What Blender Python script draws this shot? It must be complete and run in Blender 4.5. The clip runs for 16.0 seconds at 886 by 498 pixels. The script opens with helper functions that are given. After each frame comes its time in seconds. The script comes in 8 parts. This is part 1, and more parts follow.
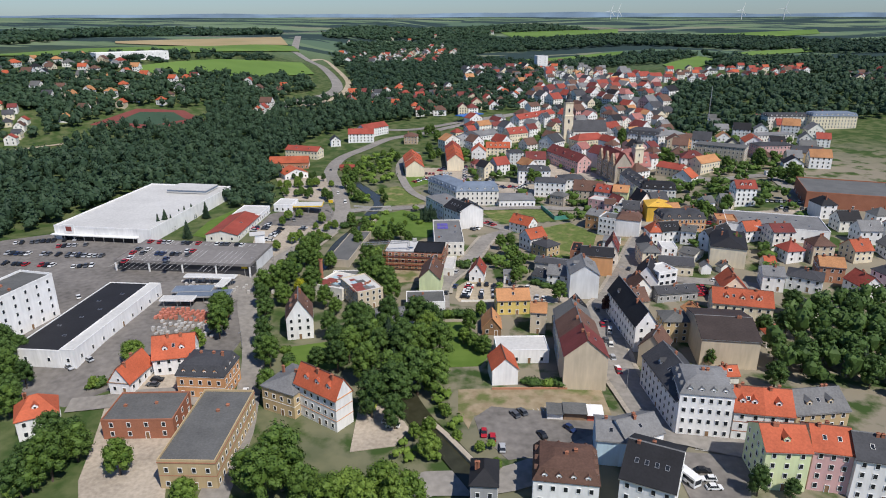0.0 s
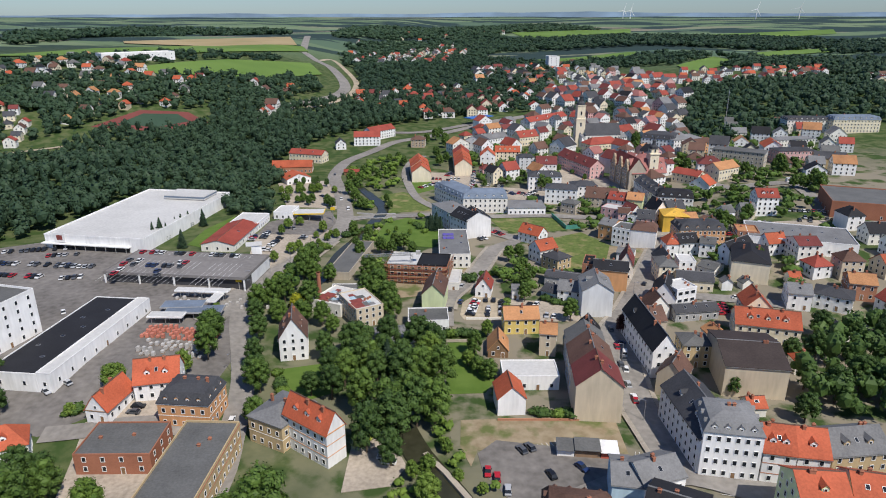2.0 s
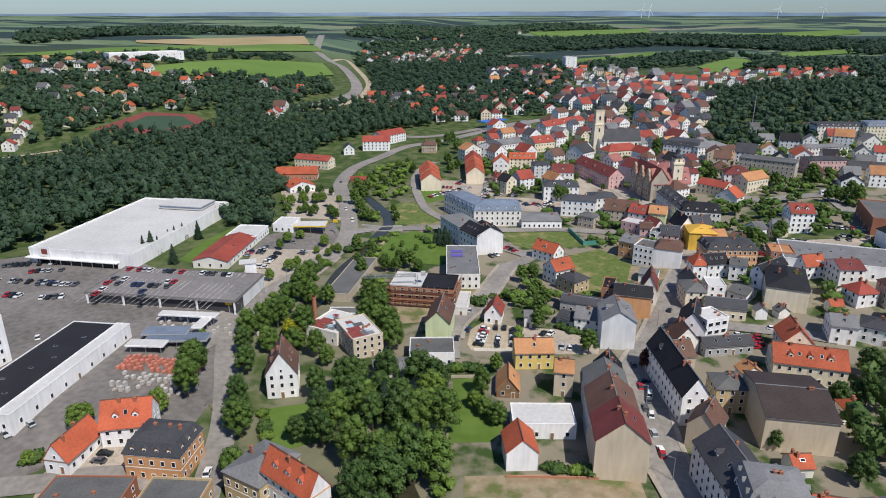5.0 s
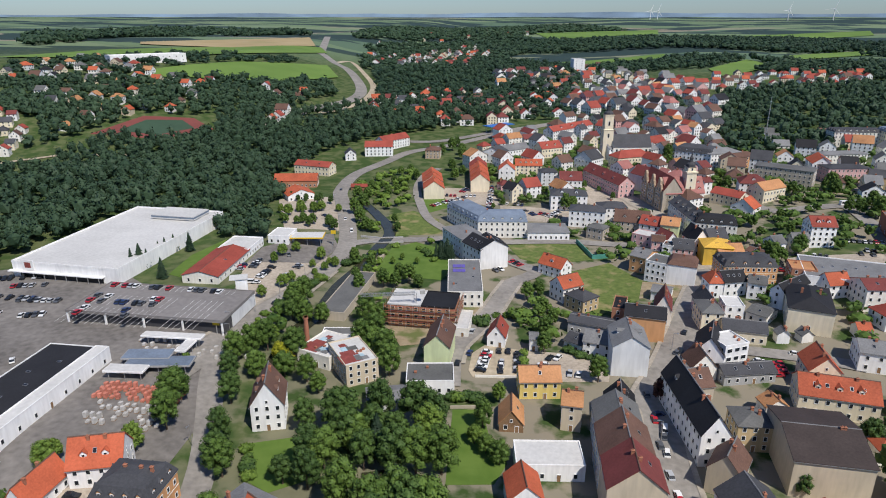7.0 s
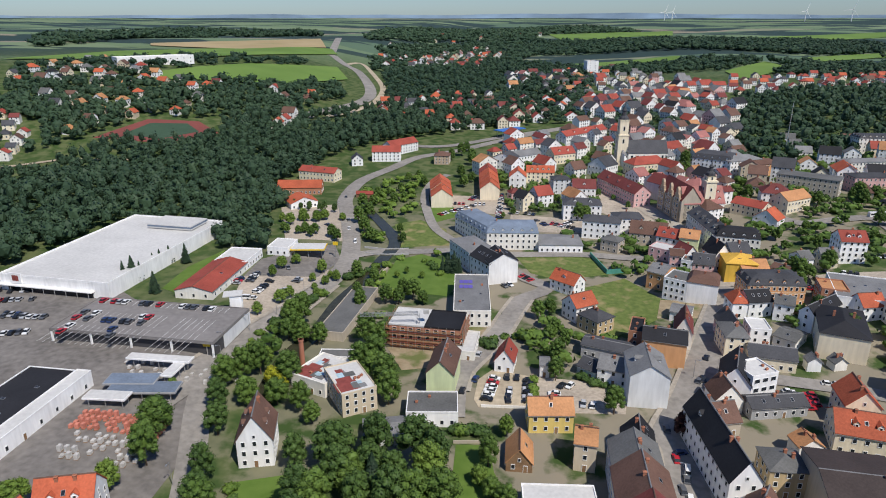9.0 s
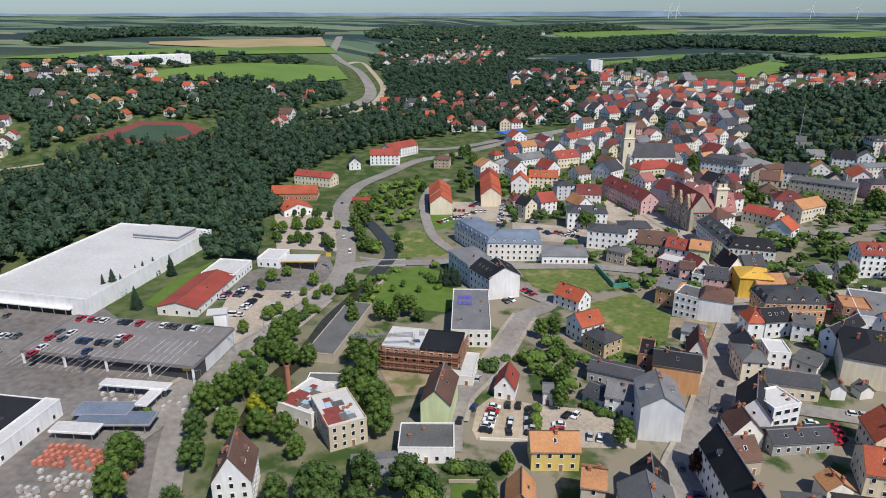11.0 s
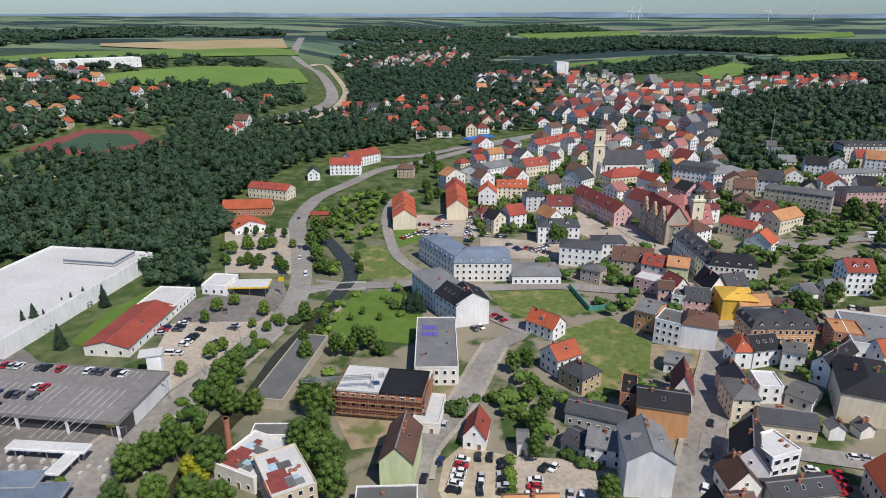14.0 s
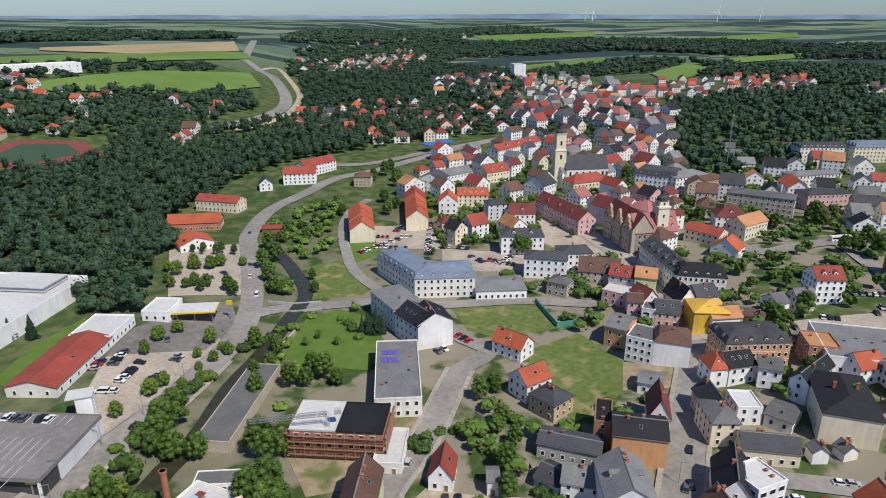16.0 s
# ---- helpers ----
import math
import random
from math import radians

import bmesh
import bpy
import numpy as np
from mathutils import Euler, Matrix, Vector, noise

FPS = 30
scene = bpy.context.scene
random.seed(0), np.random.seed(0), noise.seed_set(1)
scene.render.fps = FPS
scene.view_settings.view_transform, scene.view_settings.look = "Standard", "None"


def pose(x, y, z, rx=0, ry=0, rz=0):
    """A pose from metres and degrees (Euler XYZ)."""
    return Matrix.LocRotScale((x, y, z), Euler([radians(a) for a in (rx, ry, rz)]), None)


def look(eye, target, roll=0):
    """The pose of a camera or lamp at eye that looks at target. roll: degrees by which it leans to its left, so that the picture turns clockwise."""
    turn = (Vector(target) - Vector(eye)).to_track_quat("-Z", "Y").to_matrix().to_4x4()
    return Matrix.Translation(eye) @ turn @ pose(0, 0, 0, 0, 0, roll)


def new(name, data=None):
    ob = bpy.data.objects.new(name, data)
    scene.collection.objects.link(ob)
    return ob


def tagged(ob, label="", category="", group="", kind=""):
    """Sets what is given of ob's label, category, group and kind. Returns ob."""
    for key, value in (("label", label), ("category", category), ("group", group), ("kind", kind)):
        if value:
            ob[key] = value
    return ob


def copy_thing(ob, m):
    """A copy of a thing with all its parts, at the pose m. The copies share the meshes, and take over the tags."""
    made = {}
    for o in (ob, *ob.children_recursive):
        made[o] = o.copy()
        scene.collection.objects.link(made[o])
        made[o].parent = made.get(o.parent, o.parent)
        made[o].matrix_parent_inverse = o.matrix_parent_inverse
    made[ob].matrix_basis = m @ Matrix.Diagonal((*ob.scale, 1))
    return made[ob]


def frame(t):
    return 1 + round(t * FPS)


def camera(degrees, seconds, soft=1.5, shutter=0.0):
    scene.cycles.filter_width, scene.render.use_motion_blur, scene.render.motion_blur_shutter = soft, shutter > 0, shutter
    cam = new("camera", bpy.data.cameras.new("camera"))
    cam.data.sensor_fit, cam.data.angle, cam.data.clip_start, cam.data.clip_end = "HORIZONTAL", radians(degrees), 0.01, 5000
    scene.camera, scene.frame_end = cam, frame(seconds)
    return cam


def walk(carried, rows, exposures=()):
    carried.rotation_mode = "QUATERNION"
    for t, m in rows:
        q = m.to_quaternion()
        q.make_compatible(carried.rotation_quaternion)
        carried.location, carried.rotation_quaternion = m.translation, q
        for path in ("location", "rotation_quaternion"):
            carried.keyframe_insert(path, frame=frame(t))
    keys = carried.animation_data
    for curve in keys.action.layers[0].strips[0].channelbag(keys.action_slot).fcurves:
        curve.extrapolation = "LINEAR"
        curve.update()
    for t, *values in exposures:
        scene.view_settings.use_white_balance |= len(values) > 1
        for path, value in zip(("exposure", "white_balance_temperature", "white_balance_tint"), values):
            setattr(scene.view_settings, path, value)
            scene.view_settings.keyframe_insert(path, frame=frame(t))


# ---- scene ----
cam = camera(68.0, 16.0, soft=1.0)
PATH = [
    (0, (-2.36, -5.35, 117.01), (-2.435, -3.279, 116.277), -0.1),
    (0.5, (-1.87, -1.00, 117.03), (-1.958, 1.074, 116.296), -0.1),
    (1, (-1.43, 3.34, 117.07), (-1.526, 5.411, 116.331), -0.1),
    (1.5, (-1.01, 7.68, 117.15), (-1.105, 9.750, 116.413), -0.1),
    (2, (-0.61, 11.99, 117.27), (-0.719, 14.065, 116.534), -0.1),
    (2.5, (-0.26, 16.31, 117.43), (-0.377, 18.383, 116.695), -0.1),
    (3, (0.03, 20.55, 117.62), (-0.092, 22.624, 116.880), -0.1),
    (3.5, (0.31, 24.73, 117.79), (0.180, 26.804, 117.055), -0.0),
    (4, (0.60, 28.87, 117.93), (0.462, 30.934, 117.197), 0.0),
    (6.5, (2.00, 50.08, 119.08), (1.824, 52.147, 118.339), 0.0),
    (7, (2.31, 54.37, 119.20), (2.130, 56.436, 118.465), 0.0),
    (7.5, (2.60, 58.67, 119.33), (2.404, 60.730, 118.597), 0.0),
    (8, (2.84, 63.02, 119.47), (2.635, 65.088, 118.734), 0.0),
    (8.5, (2.98, 67.34, 119.58), (2.771, 69.404, 118.846), 0.0),
    (9, (3.08, 71.66, 119.71), (2.862, 73.725, 118.977), 0.0),
    (11.5, (3.31, 93.09, 121.02), (3.084, 95.150, 120.281), -0.0),
    (12, (3.31, 97.33, 121.20), (3.101, 99.393, 120.463), 0.0),
    (12.5, (3.31, 101.57, 121.42), (3.112, 103.635, 120.689), 0.0),
    (13, (3.27, 105.86, 121.67), (3.091, 107.922, 120.930), 0.1),
    (13.5, (3.24, 110.21, 121.86), (3.087, 112.277, 121.122), 0.1),
    (14, (3.19, 114.67, 121.99), (3.069, 116.740, 121.253), 0.1),
    (14.5, (3.17, 119.15, 122.15), (3.083, 121.218, 121.419), 0.0),
    (15, (3.13, 123.43, 122.33), (3.076, 125.507, 121.593), 0.0),
    (15.5, (3.04, 127.52, 122.50), (3.016, 129.592, 121.767), 0.0),
    (16, (2.96, 131.54, 122.65), (2.969, 133.618, 121.917), 0.0),
]
walk(cam, [(t, look(eye, target, roll)) for t, eye, target, roll in PATH])


def smooth(u):
    u = min(1.0, max(0.0, u))
    return u * u * (3 - 2 * u)


def terr(x, y):
    """Height of the land: a flat valley floor, a wooded hill and far upland."""
    r = math.hypot(x, y)
    h = 16 * smooth((y - 400) / 600)
    h += 50 * smooth((-x - 150) / 320) * smooth((y - 330) / 560)
    h += 14 * smooth((x - 160) / 300) * smooth((y - 380) / 400)
    h += 9 * smooth((x - 50) / 140) * smooth((y - 230) / 120) * (1 - smooth((y - 450) / 250))
    h += 5 * smooth((-x - 70) / 50) * smooth((y - 150) / 60) * (1 - smooth((y - 420) / 150))
    far = min(1.0, max(0.0, (r - 900) / 3900))
    h *= 1 - far
    h += 114 * far ** 1.5
    roll = math.sin(x / 310 + 1.3) * math.cos(y / 420 + 0.4) + 0.6 * math.sin(x / 170 - y / 260)
    h += 9 * roll * smooth((r - 800) / 1200) * (1 - 0.75 * smooth((r - 3600) / 1000))
    return h


def inside(x, y, poly):
    hit = False
    for (ax, ay), (bx, by) in zip(poly, poly[1:] + poly[:1]):
        if (ay > y) != (by > y) and x < (bx - ax) * (y - ay) / (by - ay) + ax:
            hit = not hit
    return hit


# world and sun
world = bpy.data.worlds.new("sky")
scene.world = world
world.use_nodes = True
wn = world.node_tree
SUN_AZ, SUN_EL = radians(139), radians(53)   # azimuth clockwise from +y
sky = wn.nodes.new("ShaderNodeTexSky")
sky.sky_type = "NISHITA"
sky.sun_disc = False
sky.sun_elevation, sky.sun_rotation = SUN_EL, SUN_AZ
sky.air_density, sky.dust_density, sky.ozone_density = 1.0, 0.3, 2.5
wn.nodes["Background"].inputs["Strength"].default_value = 0.088
cool = wn.nodes.new("ShaderNodeVectorMath")
cool.operation = "MULTIPLY"
cool.inputs[1].default_value = (0.65, 0.83, 1.13)   # clear cool morning air
wn.links.new(sky.outputs["Color"], cool.inputs[0])
wn.links.new(cool.outputs["Vector"], wn.nodes["Background"].inputs["Color"])
sun = new("sun", bpy.data.lights.new("sun", "SUN"))
sun.data.energy, sun.data.angle, sun.data.color = 4.5, radians(0.6), (1.0, 0.945, 0.87)
to_sun = Vector((math.sin(SUN_AZ) * math.cos(SUN_EL), math.cos(SUN_AZ) * math.cos(SUN_EL), math.sin(SUN_EL)))
sun.matrix_world = look(to_sun * 500, (0, 0, 0))
scene.view_settings.exposure = -0.07
rng = random.Random(7)

# ---- materials ----
MATS = {}


def mat(name, rgb, rough=0.85, var=0.18, scale=0.6, big=0.05, metal=0.0, bump=0.15, each=0.0, spec=0.3, streak=False):
    """A worn surface: base colour varied by a fine grain, wide stains and, if each is given, from object to object."""
    m = bpy.data.materials.new(name)
    m.use_nodes = True
    nt = m.node_tree
    n, l = nt.nodes, nt.links
    b = n["Principled BSDF"]
    b.inputs["Roughness"].default_value = rough
    b.inputs["Metallic"].default_value = metal
    b.inputs["Specular IOR Level"].default_value = spec
    geo = n.new("ShaderNodeNewGeometry")
    fine, wide = n.new("ShaderNodeTexNoise"), n.new("ShaderNodeTexNoise")
    fine.inputs["Scale"].default_value, fine.inputs["Detail"].default_value = scale, 6
    wide.inputs["Scale"].default_value, wide.inputs["Detail"].default_value = big, 4
    l.new(geo.outputs["Position"], wide.inputs["Vector"])
    if streak:
        mp = n.new("ShaderNodeMapping")
        mp.inputs["Scale"].default_value = (1, 1, 0.15)
        l.new(geo.outputs["Position"], mp.inputs["Vector"])
        l.new(mp.outputs["Vector"], fine.inputs["Vector"])
    else:
        l.new(geo.outputs["Position"], fine.inputs["Vector"])
    add = n.new("ShaderNodeMath")
    add.operation = "ADD"
    l.new(fine.outputs["Fac"], add.inputs[0])
    l.new(wide.outputs["Fac"], add.inputs[1])
    last = add.outputs[0]
    if each:
        info, ma = n.new("ShaderNodeObjectInfo"), n.new("ShaderNodeMath")
        ma.operation = "MULTIPLY_ADD"
        ma.inputs[1].default_value = each
        l.new(info.outputs["Random"], ma.inputs[0])
        l.new(last, ma.inputs[2])
        last = ma.outputs[0]
    ramp = n.new("ShaderNodeMapRange")
    ramp.inputs["From Min"].default_value, ramp.inputs["From Max"].default_value = 0.65, 1.35 + each
    ramp.inputs["To Min"].default_value, ramp.inputs["To Max"].default_value = 1 - var, 1 + var
    l.new(last, ramp.inputs["Value"])
    mul = n.new("ShaderNodeVectorMath")
    mul.operation = "SCALE"
    mul.inputs[0].default_value = rgb
    l.new(ramp.outputs["Result"], mul.inputs["Scale"])
    l.new(mul.outputs["Vector"], b.inputs["Base Color"])
    if bump:
        bp = n.new("ShaderNodeBump")
        bp.inputs["Strength"].default_value, bp.inputs["Distance"].default_value = bump, 0.05
        l.new(fine.outputs["Fac"], bp.inputs["Height"])
        l.new(bp.outputs["Normal"], b.inputs["Normal"])
    MATS[name] = m
    return m


def leafy(name, a, c, scale=0.5):
    """Foliage: light and dark greens by island, by object and by clump."""
    m = bpy.data.materials.new(name)
    m.use_nodes = True
    n, l = m.node_tree.nodes, m.node_tree.links
    b = n["Principled BSDF"]
    b.inputs["Roughness"].default_value = 0.6
    b.inputs["Specular IOR Level"].default_value = 0.2
    geo, info, noi = n.new("ShaderNodeNewGeometry"), n.new("ShaderNodeObjectInfo"), n.new("ShaderNodeTexNoise")
    noi.inputs["Scale"].default_value = scale
    l.new(geo.outputs["Position"], noi.inputs["Vector"])
    s1, s2 = n.new("ShaderNodeMath"), n.new("ShaderNodeMath")
    s1.operation = s2.operation = "MULTIPLY_ADD"
    s1.inputs[1].default_value = 0.45
    s2.inputs[1].default_value = 0.45
    l.new(geo.outputs["Random Per Island"], s1.inputs[0])
    l.new(info.outputs["Random"], s2.inputs[0])
    l.new(noi.outputs["Fac"], s1.inputs[2])
    l.new(s1.outputs[0], s2.inputs[2])
    mr = n.new("ShaderNodeMapRange")
    mr.inputs["From Min"].default_value, mr.inputs["From Max"].default_value = 0.4, 1.35
    l.new(s2.outputs[0], mr.inputs["Value"])
    mix = n.new("ShaderNodeMix")
    mix.data_type = "RGBA"
    mix.inputs["A"].default_value, mix.inputs["B"].default_value = (*a, 1), (*c, 1)
    l.new(mr.outputs["Result"], mix.inputs["Factor"])
    l.new(mix.outputs["Result"], b.inputs["Base Color"])
    MATS[name] = m
    return m


def glassy(name, rgb, rough=0.08):
    m = mat(name, rgb, rough, 0.3, 0.4, 0.1, bump=0, spec=0.35, each=0.5)
    return m


for args in (
    ("white", (0.83, 0.82, 0.80)), ("offwhite", (0.80, 0.77, 0.70)), ("cream", (0.76, 0.67, 0.50)), ("beige", (0.58, 0.49, 0.36)),
    ("yellow", (0.72, 0.55, 0.18)), ("tan", (0.50, 0.38, 0.22)), ("orange", (0.62, 0.33, 0.16)), ("pink", (0.68, 0.42, 0.40)),
    ("palegreen", (0.62, 0.68, 0.40)), ("lightgrey", (0.68, 0.69, 0.69)), ("grey", (0.36, 0.36, 0.36)), ("lightblue", (0.50, 0.66, 0.76)),
    ("brown", (0.30, 0.20, 0.13)), ("greenwall", (0.25, 0.38, 0.26)), ("ochre", (0.75, 0.48, 0.08)), ("stone", (0.46, 0.40, 0.32)),
):
    mat(args[0], args[1], 0.9, 0.2, 0.9, 0.12, each=0.25, streak=True, spec=0.15)
mat("brickwall", (0.36, 0.15, 0.09), 0.9, 0.25, 3.0, 0.2, each=0.3)
mat("brickred", (0.42, 0.20, 0.12), 0.9, 0.25, 3.0, 0.2, each=0.3)
for args in (
    ("r_orange", (0.44, 0.105, 0.05)), ("r_red", (0.30, 0.065, 0.045)), ("r_dark", (0.17, 0.045, 0.04)), ("r_brown", (0.135, 0.075, 0.055)),
    ("r_black", (0.022, 0.022, 0.025)), ("r_slate", (0.065, 0.066, 0.072)), ("r_grey", (0.19, 0.19, 0.19)), ("r_blue", (0.17, 0.21, 0.27)),
    ("r_pink", (0.36, 0.15, 0.13)), ("r_tar", (0.13, 0.13, 0.125)), ("r_ochre", (0.60, 0.36, 0.06)),
    ("r_terra", (0.45, 0.22, 0.10)), ("r_umber", (0.055, 0.042, 0.038)),
):
    mat(args[0], args[1], 0.75, 0.4, 1.6, 0.15, each=0.4, bump=0.6, spec=0.25)
mat("r_white", (0.58, 0.57, 0.545), 0.7, 0.14, 0.8, 0.05, bump=0.1)
mat("asphalt", (0.105, 0.104, 0.103), 0.9, 0.2, 0.7, 0.04)
mat("asphalt_lot", (0.185, 0.17, 0.155), 0.9, 0.36, 0.4, 0.05)
mat("road", (0.265, 0.245, 0.22), 0.9, 0.3, 0.5, 0.05)
mat("paving", (0.41, 0.35, 0.28), 0.9, 0.32, 0.8, 0.07)
mat("pavement", (0.36, 0.32, 0.265), 0.9, 0.3, 0.8, 0.06)
mat("gravel", (0.42, 0.35, 0.25), 0.95, 0.3, 0.5, 0.06)
mat("concrete", (0.42, 0.41, 0.39), 0.9, 0.2, 0.6, 0.08)
mat("marking", (0.72, 0.72, 0.70), 0.8, 0.15, 2.0, 0.3)
mat("metal", (0.5, 0.5, 0.5), 0.4, 0.1, 2.0, 0.3, metal=0.7)
mat("darkmetal", (0.06, 0.06, 0.065), 0.5, 0.1, 2.0, 0.3)
mat("trunk", (0.10, 0.075, 0.055), 0.95, 0.3, 3.0, 0.5)
mat("wood", (0.25, 0.15, 0.08), 0.85, 0.3, 2.0, 0.4)
mat("frame_white", (0.78, 0.78, 0.76), 0.5, 0.06, 2.0, 0.3, bump=0)
mat("sandstone", (0.45, 0.34, 0.24), 0.9, 0.2, 1.0, 0.2)
mat("plastic_yellow", (0.75, 0.5, 0.03), 0.5, 0.08)
mat("plastic_blue", (0.05, 0.17, 0.50), 0.5, 0.1)
mat("plastic_green", (0.05, 0.22, 0.14), 0.5, 0.1)
mat("solar", (0.02, 0.025, 0.05), 0.2, 0.1, spec=0.6)
mat("tyre", (0.02, 0.02, 0.02), 0.9, 0.1, bump=0)
mat("sportred", (0.20, 0.06, 0.05), 0.9, 0.12, 0.3, 0.03)
mat("sportgreen", (0.045, 0.085, 0.05), 0.9, 0.12, 0.3, 0.03)
mat("palette_red", (0.55, 0.20, 0.14), 0.85, 0.35, 1.5, 0.4)
mat("palette_grey", (0.50, 0.48, 0.45), 0.85, 0.35, 1.5, 0.4)
mat("hedge_soil", (0.12, 0.10, 0.06), 0.95, 0.3, 0.8, 0.1)
glassy("glass", (0.022, 0.026, 0.032), 0.12)
for key, rgb in dict(c_red=(0.45, 0.02, 0.03), c_white=(0.78, 0.78, 0.77), c_black=(0.015, 0.016, 0.02), c_silver=(0.45, 0.46, 0.48), c_blue=(0.02, 0.04, 0.12), c_grey=(0.10, 0.105, 0.115), c_lime=(0.5, 0.55, 0.10)).items():
    mat(key, rgb, 0.3, 0.04, 0.5, 0.3, metal=0.0, bump=0, spec=0.6)
leafy("leaf_a", (0.034, 0.070, 0.014), (0.115, 0.185, 0.036))
leafy("leaf_b", (0.026, 0.056, 0.016), (0.085, 0.145, 0.034))
leafy("leaf_light", (0.055, 0.105, 0.016), (0.17, 0.25, 0.045))
leafy("leaf_yellow", (0.15, 0.18, 0.012), (0.40, 0.39, 0.03))
leafy("leaf_fir", (0.012, 0.028, 0.014), (0.035, 0.062, 0.03))
# far woodland: extra blue in these greens stands for haze
leafy("leaf_far", (0.016, 0.036, 0.022), (0.048, 0.084, 0.042), 0.06)
leafy("leaf_copper", (0.03, 0.012, 0.010), (0.09, 0.035, 0.025))


def grassy(name, a, c, s1, s2, tan=(0.28, 0.24, 0.11), dry=0.62):
    """Grass with light and dark patches and some dry spots."""
    m = mat(name, a, 0.95, 0.3, 2.0, 0.2, bump=0.5)
    n, l = m.node_tree.nodes, m.node_tree.links
    b = n["Principled BSDF"]
    geo = n.new("ShaderNodeNewGeometry")
    n1, n2 = n.new("ShaderNodeTexNoise"), n.new("ShaderNodeTexNoise")
    n1.inputs["Scale"].default_value, n1.inputs["Detail"].default_value = s1, 8
    n2.inputs["Scale"].default_value, n2.inputs["Detail"].default_value = s2, 5
    for k in (n1, n2):
        l.new(geo.outputs["Position"], k.inputs["Vector"])
    r1, r2 = n.new("ShaderNodeMapRange"), n.new("ShaderNodeMapRange")
    r1.inputs["From Min"].default_value, r1.inputs["From Max"].default_value = 0.35, 0.65
    r2.inputs["From Min"].default_value, r2.inputs["From Max"].default_value = dry, dry + 0.15
    l.new(n1.outputs["Fac"], r1.inputs["Value"])
    l.new(n2.outputs["Fac"], r2.inputs["Value"])
    m1, m2 = n.new("ShaderNodeMix"), n.new("ShaderNodeMix")
    for k in (m1, m2):
        k.data_type = "RGBA"
    m1.inputs["A"].default_value, m1.inputs["B"].default_value = (*a, 1), (*c, 1)
    m2.inputs["B"].default_value = (*tan, 1)
    l.new(r1.outputs["Result"], m1.inputs["Factor"])
    l.new(m1.outputs["Result"], m2.inputs["A"])
    l.new(r2.outputs["Result"], m2.inputs["Factor"])
    l.new(m2.outputs["Result"], b.inputs["Base Color"])
    return m


grassy("grass", (0.055, 0.10, 0.018), (0.10, 0.17, 0.035), 0.25, 0.07)
grassy("meadow", (0.09, 0.13, 0.03), (0.15, 0.19, 0.05), 0.4, 0.12, dry=0.52)
grassy("lawn", (0.085, 0.15, 0.022), (0.12, 0.19, 0.035), 0.15, 0.04, dry=0.7)
grassy("dryground", (0.26, 0.20, 0.12), (0.36, 0.29, 0.19), 0.3, 0.12, tan=(0.13, 0.15, 0.05), dry=0.5)
grassy("field", (0.11, 0.19, 0.035), (0.15, 0.24, 0.05), 0.01, 0.004, dry=0.8)
grassy("field_tan", (0.34, 0.26, 0.13), (0.40, 0.31, 0.17), 0.01, 0.004, tan=(0.2, 0.22, 0.08))
grassy("woodfloor", (0.03, 0.05, 0.014), (0.055, 0.085, 0.022), 0.05, 0.1, dry=0.7)
grassy("water", (0.035, 0.035, 0.02), (0.05, 0.05, 0.03), 0.3, 0.1, tan=(0.06, 0.06, 0.04))
MATS["water"].node_tree.nodes["Principled BSDF"].inputs["Roughness"].default_value = 0.12


